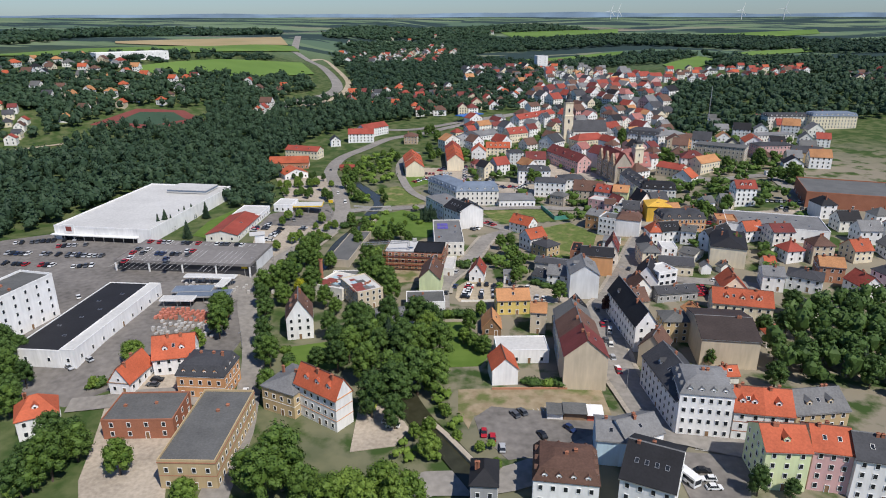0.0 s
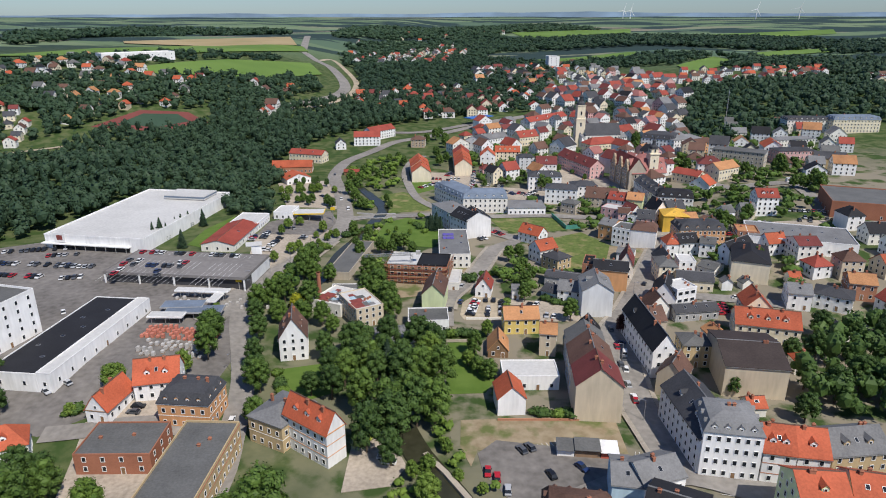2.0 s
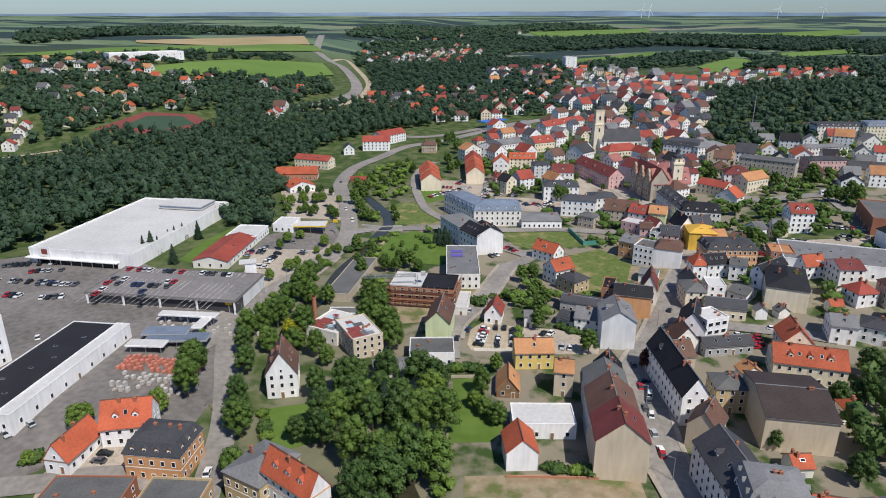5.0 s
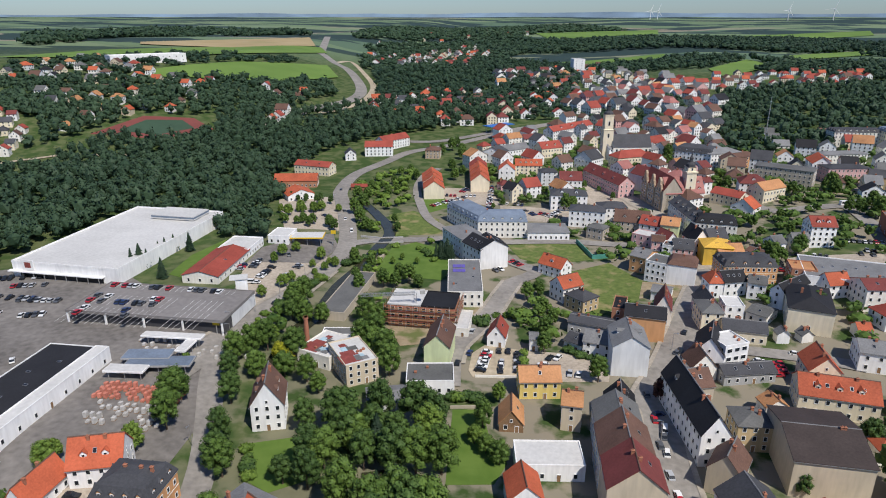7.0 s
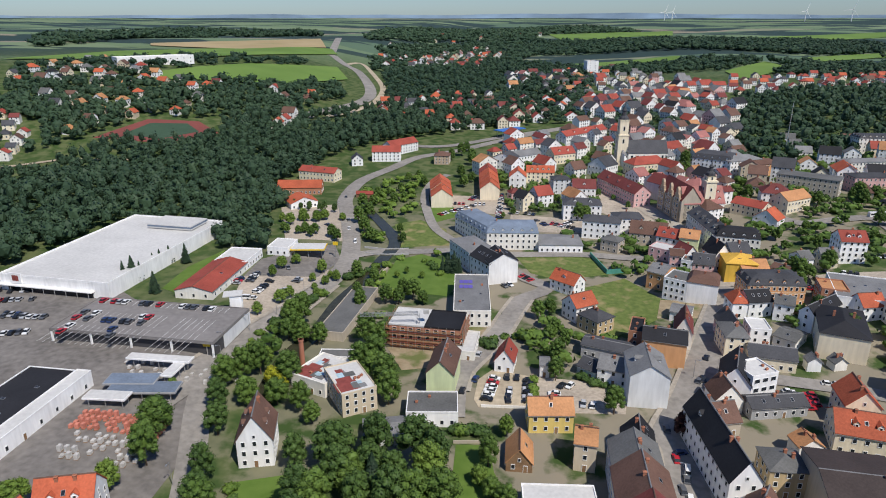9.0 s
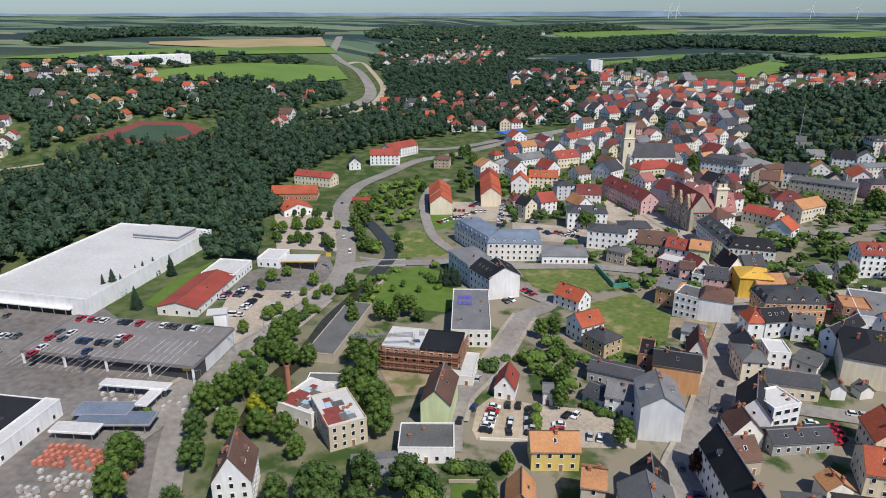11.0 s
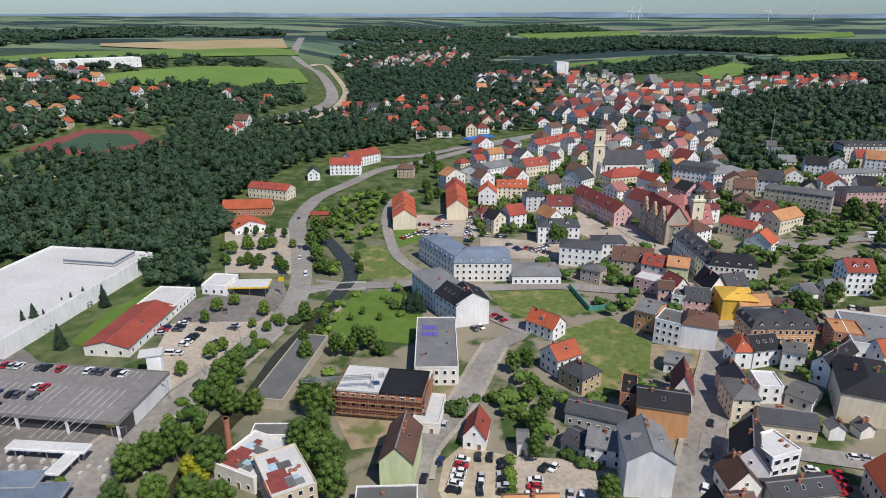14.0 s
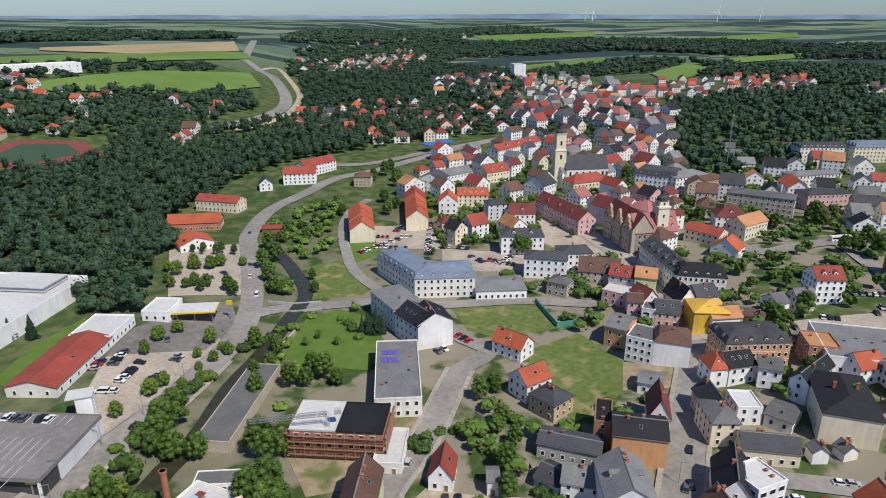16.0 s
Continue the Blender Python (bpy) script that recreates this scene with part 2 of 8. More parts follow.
def land_material():
    """Open country: a patchwork of fields, woods by noise, both tinted with far haze; town soil near by."""
    m = bpy.data.materials.new("land")
    m.use_nodes = True
    n, l = m.node_tree.nodes, m.node_tree.links
    b = n["Principled BSDF"]
    b.inputs["Roughness"].default_value = 0.95
    b.inputs["Specular IOR Level"].default_value = 0.1
    geo = n.new("ShaderNodeNewGeometry")
    mp = n.new("ShaderNodeMapping")
    mp.inputs["Rotation"].default_value = (0, 0, 0.4)
    mp.inputs["Scale"].default_value = (0.6, 1.4, 1)
    l.new(geo.outputs["Position"], mp.inputs["Vector"])
    vor, woods, fine = n.new("ShaderNodeTexVoronoi"), n.new("ShaderNodeTexNoise"), n.new("ShaderNodeTexNoise")
    vor.voronoi_dimensions = "2D"
    vor.inputs["Scale"].default_value = 0.0038
    woods.noise_dimensions = "2D"
    woods.inputs["Scale"].default_value, woods.inputs["Detail"].default_value = 0.0032, 8
    fine.inputs["Scale"].default_value, fine.inputs["Detail"].default_value = 0.12, 6
    l.new(mp.outputs["Vector"], vor.inputs["Vector"])
    l.new(mp.outputs["Vector"], woods.inputs["Vector"])
    l.new(geo.outputs["Position"], fine.inputs["Vector"])
    sep = n.new("ShaderNodeSeparateColor")
    l.new(vor.outputs["Color"], sep.inputs["Color"])
    # field greens pulled towards blue, painting in the haze of distance
    ramp = n.new("ShaderNodeValToRGB")
    ramp.color_ramp.interpolation = "CONSTANT"
    e = ramp.color_ramp.elements
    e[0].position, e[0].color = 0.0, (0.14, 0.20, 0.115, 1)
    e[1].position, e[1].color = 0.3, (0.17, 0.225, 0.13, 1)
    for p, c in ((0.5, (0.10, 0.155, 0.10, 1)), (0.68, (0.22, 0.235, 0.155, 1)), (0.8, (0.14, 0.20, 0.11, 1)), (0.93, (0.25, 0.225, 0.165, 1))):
        k = e.new(p)
        k.color = c
    l.new(sep.outputs["Red"], ramp.inputs["Fac"])
    wm = n.new("ShaderNodeMapRange")
    wm.inputs["From Min"].default_value, wm.inputs["From Max"].default_value = 0.485, 0.505
    l.new(woods.outputs["Fac"], wm.inputs["Value"])
    mix = n.new("ShaderNodeMix")
    mix.data_type = "RGBA"
    # woods colour holds some haze blue too
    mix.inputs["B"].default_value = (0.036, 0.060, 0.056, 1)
    l.new(wm.outputs["Result"], mix.inputs["Factor"])
    l.new(ramp.outputs["Color"], mix.inputs["A"])
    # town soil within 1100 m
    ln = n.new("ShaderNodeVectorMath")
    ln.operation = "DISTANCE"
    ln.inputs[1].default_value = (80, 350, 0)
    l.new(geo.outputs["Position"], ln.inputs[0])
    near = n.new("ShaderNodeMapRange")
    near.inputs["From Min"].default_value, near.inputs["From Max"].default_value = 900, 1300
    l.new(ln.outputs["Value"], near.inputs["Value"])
    f2 = n.new("ShaderNodeMapRange")
    f2.inputs["From Min"].default_value, f2.inputs["From Max"].default_value = 0.42, 0.62
    l.new(fine.outputs["Fac"], f2.inputs["Value"])
    soil = n.new("ShaderNodeMix")
    soil.data_type = "RGBA"
    soil.inputs["A"].default_value, soil.inputs["B"].default_value = (0.05, 0.085, 0.025, 1), (0.12, 0.14, 0.06, 1)
    l.new(f2.outputs["Result"], soil.inputs["Factor"])
    core = n.new("ShaderNodeVectorMath")
    core.operation = "DISTANCE"
    core.inputs[1].default_value = (170, 330, 0)
    l.new(geo.outputs["Position"], core.inputs[0])
    cm = n.new("ShaderNodeMapRange")
    cm.inputs["From Min"].default_value, cm.inputs["From Max"].default_value = 330, 190
    cm.inputs["To Max"].default_value = 0.8
    l.new(core.outputs["Value"], cm.inputs["Value"])
    yards = n.new("ShaderNodeTexNoise")
    yards.inputs["Scale"].default_value, yards.inputs["Detail"].default_value = 0.06, 8
    l.new(geo.outputs["Position"], yards.inputs["Vector"])
    ym = n.new("ShaderNodeMapRange")
    ym.inputs["From Min"].default_value, ym.inputs["From Max"].default_value = 0.42, 0.5
    l.new(yards.outputs["Fac"], ym.inputs["Value"])
    both = n.new("ShaderNodeMath")
    both.operation = "MULTIPLY"
    l.new(cm.outputs["Result"], both.inputs[0])
    l.new(ym.outputs["Result"], both.inputs[1])
    town = n.new("ShaderNodeMix")
    town.data_type = "RGBA"
    town.inputs["B"].default_value = (0.30, 0.255, 0.20, 1)
    l.new(both.outputs[0], town.inputs["Factor"])
    l.new(soil.outputs["Result"], town.inputs["A"])
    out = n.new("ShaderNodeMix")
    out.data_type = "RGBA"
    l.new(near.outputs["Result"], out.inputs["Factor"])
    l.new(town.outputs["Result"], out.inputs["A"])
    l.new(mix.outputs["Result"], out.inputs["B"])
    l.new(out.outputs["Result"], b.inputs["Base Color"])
    return m


# ---- mesh tools ----
class Geo:
    """Vertices and faces collected for one mesh."""

    def __init__(self):
        self.v, self.f, self.m = [], [], []

    def face(self, pts, k=0):
        i = len(self.v)
        self.v += [tuple(p) for p in pts]
        self.f.append(tuple(range(i, i + len(pts))))
        self.m.append(k)

    def box(self, x0, x1, y0, y1, z0, z1, k=0):
        i = len(self.v)
        self.v += [(x0, y0, z0), (x1, y0, z0), (x1, y1, z0), (x0, y1, z0), (x0, y0, z1), (x1, y0, z1), (x1, y1, z1), (x0, y1, z1)]
        for q in ((0, 3, 2, 1), (4, 5, 6, 7), (0, 1, 5, 4), (1, 2, 6, 5), (2, 3, 7, 6), (3, 0, 4, 7)):
            self.f.append(tuple(i + c for c in q))
            self.m.append(k)

    def prism(self, ring, vec, k=0):
        """A closed ring of points pushed along vec."""
        i, n = len(self.v), len(ring)
        self.v += [tuple(p) for p in ring] + [(p[0] + vec[0], p[1] + vec[1], p[2] + vec[2]) for p in ring]
        self.f += [tuple(range(i + n - 1, i - 1, -1)), tuple(range(i + n, i + 2 * n))]
        self.f += [(i + a, i + (a + 1) % n, i + n + (a + 1) % n, i + n + a) for a in range(n)]
        self.m += [k] * (n + 2)

    def tube(self, x, y, z0, z1, r0, r1, n=8, k=0):
        i = len(self.v)
        for z, r in ((z0, r0), (z1, r1)):
            self.v += [(x + r * math.cos(2 * math.pi * a / n), y + r * math.sin(2 * math.pi * a / n), z) for a in range(n)]
        self.f += [tuple(range(i + n - 1, i - 1, -1)), tuple(range(i + n, i + 2 * n))]
        self.f += [(i + a, i + (a + 1) % n, i + n + (a + 1) % n, i + n + a) for a in range(n)]
        self.m += [k] * (n + 2)

    def loft(self, rings, k=0):
        """Closed rings of equal count joined one to the next."""
        i, n = len(self.v), len(rings[0])
        for ring in rings:
            self.v += ring
        for a in range(len(rings) - 1):
            for c in range(n):
                d = (c + 1) % n
                self.f.append((i + a * n + c, i + a * n + d, i + (a + 1) * n + d, i + (a + 1) * n + c))
                self.m.append(k)

    def mesh(self, name, *mats):
        me = bpy.data.meshes.new(name)
        me.from_pydata(self.v, [], self.f)
        for k in mats:
            me.materials.append(MATS[k])
        if len(mats) > 1:
            me.polygons.foreach_set("material_index", self.m)
        me.update()
        return me


def part(name, geo, mats, parent=None, label=""):
    me = geo if isinstance(geo, bpy.types.Mesh) else geo.mesh(name, *(mats if isinstance(mats, tuple) else (mats,)))
    ob = new(name, me)
    ob.parent = parent
    if label:
        tagged(ob, label)
    return ob


# ---- land ----
TAKEN, FIELDS, LIFTS = set(), [], [0.25, 0.06]


def occupy(x, y, w, d, rot, more=1.0):
    """Marks the ground under a footprint as taken, in cells of 3 m."""
    ca, sa = math.cos(radians(rot)), math.sin(radians(rot))
    w, d = w / 2 + more, d / 2 + more
    nu, nv = max(2, int(w)), max(2, int(d))
    for i in range(nu + 1):
        for j in range(nv + 1):
            u, v = -w + 2 * w * i / nu, -d + 2 * d * j / nv
            TAKEN.add((int((x + ca * u - sa * v) // 3), int((y + sa * u + ca * v) // 3)))


def open_at(x, y, w=0.0, d=0.0, rot=0.0):
    ca, sa = math.cos(radians(rot)), math.sin(radians(rot))
    nu, nv = max(1, int(w / 2.5)), max(1, int(d / 2.5))
    for i in range(nu + 1):
        for j in range(nv + 1):
            u, v = -w / 2 + w * i / nu, -d / 2 + d * j / nv
            if (int((x + ca * u - sa * v) // 3), int((y + sa * u + ca * v) // 3)) in TAKEN:
                return False
    return True


def spread(a, b, fine, grow, lo, hi):
    """Lines fine apart between a and b, and ever wider beyond."""
    out = list(np.arange(a, b + 1, fine))
    s, p = fine, a
    while p > lo:
        s *= grow
        p -= s
        out.insert(0, max(p, lo))
    s, p = fine, out[-1]
    while p < hi:
        s *= grow
        p += s
        out.append(min(p, hi))
    return out


def build_land():
    xs = spread(-300, 260, 4, 1.07, -4950, 4950)
    ys = spread(130, 560, 4, 1.06, -4950, 4950)
    g = Geo()
    g.v = [(x, y, terr(x, y)) for y in ys for x in xs]
    n = len(xs)
    g.f = [(j * n + i, j * n + i + 1, (j + 1) * n + i + 1, (j + 1) * n + i) for j in range(len(ys) - 1) for i in range(n - 1)]
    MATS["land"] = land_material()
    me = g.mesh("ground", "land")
    me.polygons.foreach_set("use_smooth", [True] * len(me.polygons))
    tagged(new("ground", me), "rolling green valley land with soil and grass", "ground", kind="structure")


build_land()


def far_hills():
    """A ridge on the horizon; its pale blue is haze put into the colour."""
    g = Geo()
    n = 240
    for k in range(n + 1):
        a = 2 * math.pi * k / n
        x, y = 4900 * math.sin(a), 4900 * math.cos(a)
        top = 136 + 5 * math.sin(5 * a + 1) + 4 * math.sin(13 * a) + 2.5 * math.sin(37 * a + 2) + 1.2 * math.sin(91 * a)
        g.v += [(x * 0.965, y * 0.965, 92), (x * 0.985, y * 0.985, 112), (x, y, top)]
    for k in range(n):
        for j in (0, 1):
            i = 3 * k + j
            g.f.append((i, i + 3, i + 4, i + 1))
            g.m.append(0)
    me = g.mesh("far_hills", "hazy_ridge")
    tagged(new("far_hills", me), "wooded horizon hills with pale blue haze in their colour", "hills", kind="structure")


# blue-grey base colour carries the haze over the far hills
mat("hazy_ridge", (0.17, 0.24, 0.31), 0.95, 0.35, 0.006, 0.002, bump=0, spec=0.05)
far_hills()


def strip(name, pts, width, material, lift=0.14, label="", kind="structure", category="road", closed=False):
    """A paved band of even width along a line, laid on the land."""
    LIFTS[0] += 0.005
    lift += LIFTS[0]
    line = [Vector((p[0], p[1], 0)) for p in pts]
    fine = []
    for k in range(len(line) - 1):
        p0, p1, p2, p3 = line[max(k - 1, 0)], line[k], line[k + 1], line[min(k + 2, len(line) - 1)]
        steps = max(2, int((p2 - p1).length / 6))
        for s in range(steps):
            u = s / steps
            fine.append(0.5 * ((2 * p1) + (p2 - p0) * u + (2 * p0 - 5 * p1 + 4 * p2 - p3) * u * u + (3 * p1 - p0 - 3 * p2 + p3) * u ** 3))
    fine.append(line[-1])
    g = Geo()
    for k, p in enumerate(fine):
        way = (fine[min(k + 1, len(fine) - 1)] - fine[max(k - 1, 0)]).normalized()
        side = Vector((-way.y, way.x, 0)) * width / 2
        occupy(p.x, p.y, width, width, 0, 0.5)
        for q in (p + side, p, p - side):
            g.v.append((q.x, q.y, terr(q.x, q.y) + lift))
    for k in range(len(fine) - 1):
        for j in (0, 1):
            a = 3 * k + j
            g.f.append((a + 1, a, a + 3, a + 4)[::-1])
    g.m = [0] * len(g.f)
    ob = part(name, g, material)
    return tagged(ob, label or name.replace("_", " "), category, kind=kind)


def sidewalk(pts, width):
    """Raised paving with a kerb on both sides of a street."""
    for sgn in (-1, 1):
        line = []
        for k, p in enumerate(pts):
            a, b = pts[max(k - 1, 0)], pts[min(k + 1, len(pts) - 1)]
            L = math.hypot(b[0] - a[0], b[1] - a[1])
            o = sgn * (width / 2 + 0.75)
            line.append((p[0] - (b[1] - a[1]) / L * o, p[1] + (b[0] - a[0]) / L * o))
        strip("pavement", line, 1.6, "pavement", 0.26, "pale paved footway with kerb", category="pavement")


def lot(name, pts, material, lift=0.08, label="", category="ground", kind="structure"):
    """A flat lot with a low edge, laid on the land."""
    LIFTS[1] += 0.0045
    lift += LIFTS[1] - 0.05
    if category == "field":
        FIELDS.append(pts)
    else:
        ax, bx, ay, by = min(p[0] for p in pts), max(p[0] for p in pts), min(p[1] for p in pts), max(p[1] for p in pts)
        for i in range(int(ax // 3), int(bx // 3) + 1):
            for j in range(int(ay // 3), int(by // 3) + 1):
                if inside(i * 3 + 1.5, j * 3 + 1.5, pts):
                    TAKEN.add((i, j))
    ring = [(x, y, terr(x, y) + lift) for x, y in pts]
    if sum(a[0] * b[1] - b[0] * a[1] for a, b in zip(ring, ring[1:] + ring[:1])) < 0:
        ring.reverse()
    if category == "field":
        bm = bmesh.new()
        bm.faces.new([bm.verts.new(p) for p in ring])
        bmesh.ops.triangulate(bm, faces=bm.faces[:])
        for _ in range(5):
            bmesh.ops.subdivide_edges(bm, edges=bm.edges[:], cuts=1, use_grid_fill=True)
        for v in bm.verts:
            v.co.z = terr(v.co.x, v.co.y) + 1.0 + lift
        me = bpy.data.meshes.new(name)
        bm.to_mesh(me)
        bm.free()
        me.materials.append(MATS[material])
        return tagged(new(name, me), label, category, kind=kind)
    bm = bmesh.new()
    bm.faces.new([bm.verts.new(p) for p in ring])
    for axis in (0, 1):
        lo, hi = min(p[axis] for p in ring), max(p[axis] for p in ring)
        cut = max(4.0, (hi - lo) / 45)
        nor = (1, 0, 0) if axis == 0 else (0, 1, 0)
        k = lo + cut
        while k < hi:
            bmesh.ops.bisect_plane(bm, geom=bm.verts[:] + bm.edges[:] + bm.faces[:], plane_co=(k * nor[0], k * nor[1], 0), plane_no=nor)
            k += cut
    bmesh.ops.triangulate(bm, faces=bm.faces[:])
    edge = [e for e in bm.edges if e.is_boundary]
    for v in bm.verts:
        v.co.z = terr(v.co.x, v.co.y) + lift
    skirt = bmesh.ops.extrude_edge_only(bm, edges=edge)["geom"]
    for v in skirt:
        if isinstance(v, bmesh.types.BMVert):
            v.co.z -= lift + 0.5
    me = bpy.data.meshes.new(name)
    bm.to_mesh(me)
    bm.free()
    me.materials.append(MATS[material])
    return tagged(new(name, me), label or name.replace("_", " "), category, kind=kind)


# ---- buildings ----
CACHE, COUNT = {}, [0]


def window_mesh(w, h):
    """A window unit: frame, mullion, sill and recessed dark pane; it faces -y."""
    key = ("window", round(w, 1), round(h, 1))
    if key not in CACHE:
        g = Geo()
        t = 0.12
        x, i = w / 2, w / 2 - t
        rings = [[(-x, 0, 0), (x, 0, 0), (x, 0, h), (-x, 0, h)], [(-x, -0.12, 0), (x, -0.12, 0), (x, -0.12, h), (-x, -0.12, h)],
                 [(-i, -0.12, t), (i, -0.12, t), (i, -0.12, h - t), (-i, -0.12, h - t)], [(-i, -0.03, t), (i, -0.03, t), (i, -0.03, h - t), (-i, -0.03, h - t)]]
        g.loft(rings)
        g.f.append((12, 13, 14, 15))
        g.m.append(1)
        CACHE[key] = g.mesh("window", "frame_white", "glass")
    return CACHE[key]


def skylight_mesh():
    if "sky" not in CACHE:
        g = Geo()
        rect = lambda p, q, z: [(-p, -q, z), (p, -q, z), (p, q, z), (-p, q, z)]  # noqa: E731
        g.loft([rect(0.5, 0.7, 0), rect(0.5, 0.7, 0.12), rect(0.42, 0.62, 0.12), rect(0.42, 0.62, 0.09)])
        g.f.append((12, 13, 14, 15))
        g.m.append(1)
        CACHE["sky"] = g.mesh("skylight", "metal", "glass")
    return CACHE["sky"]


SIDES = ((0, 0, -1), (90, 1, 0), (180, 0, 1), (270, -1, 0))


def add_windows(thing, w, d, eave, sides, storeys, ww=1.15, wh=1.6, step=2.7, base=0.9, door=True, joined=False):
    """Windows in rows on the given sides; small far ones are joined into one part."""
    per = eave / storeys
    bulk = Geo()
    for si in sides:
        rot, nx, ny = SIDES[si]
        length = w if si in (0, 2) else d
        off = (d if si in (0, 2) else w) / 2
        count = max(1, int((length - 0.8) / step))
        ca, sa = math.cos(radians(rot)), math.sin(radians(rot))
        for s in range(storeys):
            for c in range(count):
                u = (c - (count - 1) / 2) * (length - 0.6) / count
                z = s * per + min(base, per * 0.35)
                me = window_mesh(ww, min(wh, per * 0.6))
                if door and s == 0 and si == 0 and c == count // 2:
                    ob = part("door", door_mesh(), (), thing)
                    ob.matrix_basis = pose(ca * u + sa * off, sa * u - ca * off, 0, 0, 0, rot)
                elif joined:
                    pane_box(bulk, me, ca * u + sa * off, sa * u - ca * off, z, ca, sa)
                else:
                    ob = part("window", me, (), thing)
                    ob.matrix_basis = pose(ca * u + sa * off, sa * u - ca * off, z, 0, 0, rot)
    if bulk.f:
        tagged(part("glazing", bulk, ("frame_white", "glass"), thing), kind="stuff")


def pane_box(g, me, x, y, z, ca, sa):
    i = len(g.v)
    g.v += [(x + ca * v.co.x - sa * v.co.y, y + sa * v.co.x + ca * v.co.y, z + v.co.z) for v in me.vertices]
    for p in me.polygons:
        g.f.append(tuple(i + k for k in p.vertices))
        g.m.append(p.material_index)


def door_mesh():
    if "door" not in CACHE:
        g = Geo()
        g.box(-0.65, -0.5, -0.12, 0, 0, 2.3)
        g.box(0.5, 0.65, -0.12, 0, 0, 2.3)
        g.box(-0.5, 0.5, -0.12, 0, 2.15, 2.3)
        g.box(-0.5, 0.5, -0.06, 0, 0.0, 2.15, 1)
        CACHE["door"] = g.mesh("door", "frame_white", "wood")
    return CACHE["door"]


def chimney(roof, x, y, z, h=1.6):
    g = Geo()
    rect = lambda p, q, k: [(x - p, y - q, k), (x + p, y - q, k), (x + p, y + q, k), (x - p, y + q, k)]  # noqa: E731
    g.loft([rect(0.4, 0.3, z - 1.2), rect(0.4, 0.3, z + h - 0.3), rect(0.5, 0.4, z + h - 0.25), rect(0.5, 0.4, z + h - 0.1), rect(0.2, 0.12, z + h), rect(0.2, 0.12, z + h + 0.2)])
    g.f.append((20, 21, 22, 23))
    g.m.append(0)
    part("chimney", g, "brickwall", roof)


def dormer(roof, x, y, z, rot, wide, high, deep, wall, cover, peak=True):
    """A dormer with its own window and small roof; it faces -y before it is turned."""
    g = Geo()
    g.prism([(-wide / 2, 0, 0), (wide / 2, 0, 0), (wide / 2, 0, high)] + ([(0, 0, high + wide * 0.45)] if peak else []) + [(-wide / 2, 0, high)], (0, deep, 0))
    body = part("dormer", g, wall, roof)
    body.matrix_basis = pose(x, y, z, 0, 0, rot)
    c = Geo()
    o = 0.2
    if peak:
        r = wide * 0.45
        lo = high - o * 0.9
        c.prism([(-wide / 2 - o, -o, lo), (0, -o, high + r), (wide / 2 + o, -o, lo), (wide / 2 + o, -o, lo + 0.18), (0, -o, high + r + 0.18), (-wide / 2 - o, -o, lo + 0.18)], (0, deep + o, 0))
    else:
        c.box(-wide / 2 - o, wide / 2 + o, -o, deep, high, high + 0.18)
    part("dormer_roof", c, cover, body)
    n = max(1, int(wide / 1.4))
    for k in range(n):
        wnd = part("window", window_mesh(0.9, min(1.3, high * 0.75)), (), body)
        wnd.matrix_basis = pose((k - (n - 1) / 2) * wide / n, 0, high * 0.15)


def gable_shapes(w, d, eave, rise, axis, over=0.35, thick=0.22):
    """Walls with gables and two roof slabs; the ridge runs along axis."""
    L, S = (w, d) if axis == "x" else (d, w)
    at = (lambda a, b, z: (a, b, z)) if axis == "x" else (lambda a, b, z: (-b, a, z))
    wall, roof = Geo(), Geo()
    vec = (L, 0, 0) if axis == "x" else (0, L, 0)
    wall.prism([at(-L / 2, -S / 2, -1.5), at(-L / 2, S / 2, -1.5), at(-L / 2, S / 2, eave), at(-L / 2, 0, eave + rise), at(-L / 2, -S / 2, eave)][::-1], vec)
    k = rise / (S / 2)
    vec = (L + 2 * over, 0, 0) if axis == "x" else (0, L + 2 * over, 0)
    e, lo, hi, x0 = S / 2 + over, eave - over * k + 0.03, eave + rise + 0.03, -L / 2 - over
    roof.prism([at(x0, -e, lo), at(x0, 0, hi), at(x0, e, lo), at(x0, e, lo + thick), at(x0, 0, hi + thick), at(x0, -e, lo + thick)], vec)
    return wall, roof


def hip_shapes(w, d, eave, rise, over=0.4, ridge=None):
    wall, roof = Geo(), Geo()
    wall.box(-w / 2, w / 2, -d / 2, d / 2, -1.5, eave)
    a, b = w / 2 + over, d / 2 + over
    rx, ry = (max(0.3, a - b * 0.9), 0.15) if w >= d else (0.15, max(0.3, b - a * 0.9))
    if ridge is not None:
        rx, ry = ridge
    lo, hi = eave - 0.05, eave + rise
    low = [(-a, -b, lo), (a, -b, lo), (a, b, lo), (-a, b, lo)]
    mid = [(-a, -b, lo + 0.2), (a, -b, lo + 0.2), (a, b, lo + 0.2), (-a, b, lo + 0.2)]
    top = [(-rx, -ry, hi), (rx, -ry, hi), (rx, ry, hi), (-rx, ry, hi)]
    roof.face(low[::-1])
    for lower, upper in ((low, mid), (mid, top)):
        for k in range(4):
            j = (k + 1) % 4
            roof.face((lower[k], lower[j], upper[j], upper[k]))
    roof.face(top)
    return wall, roof


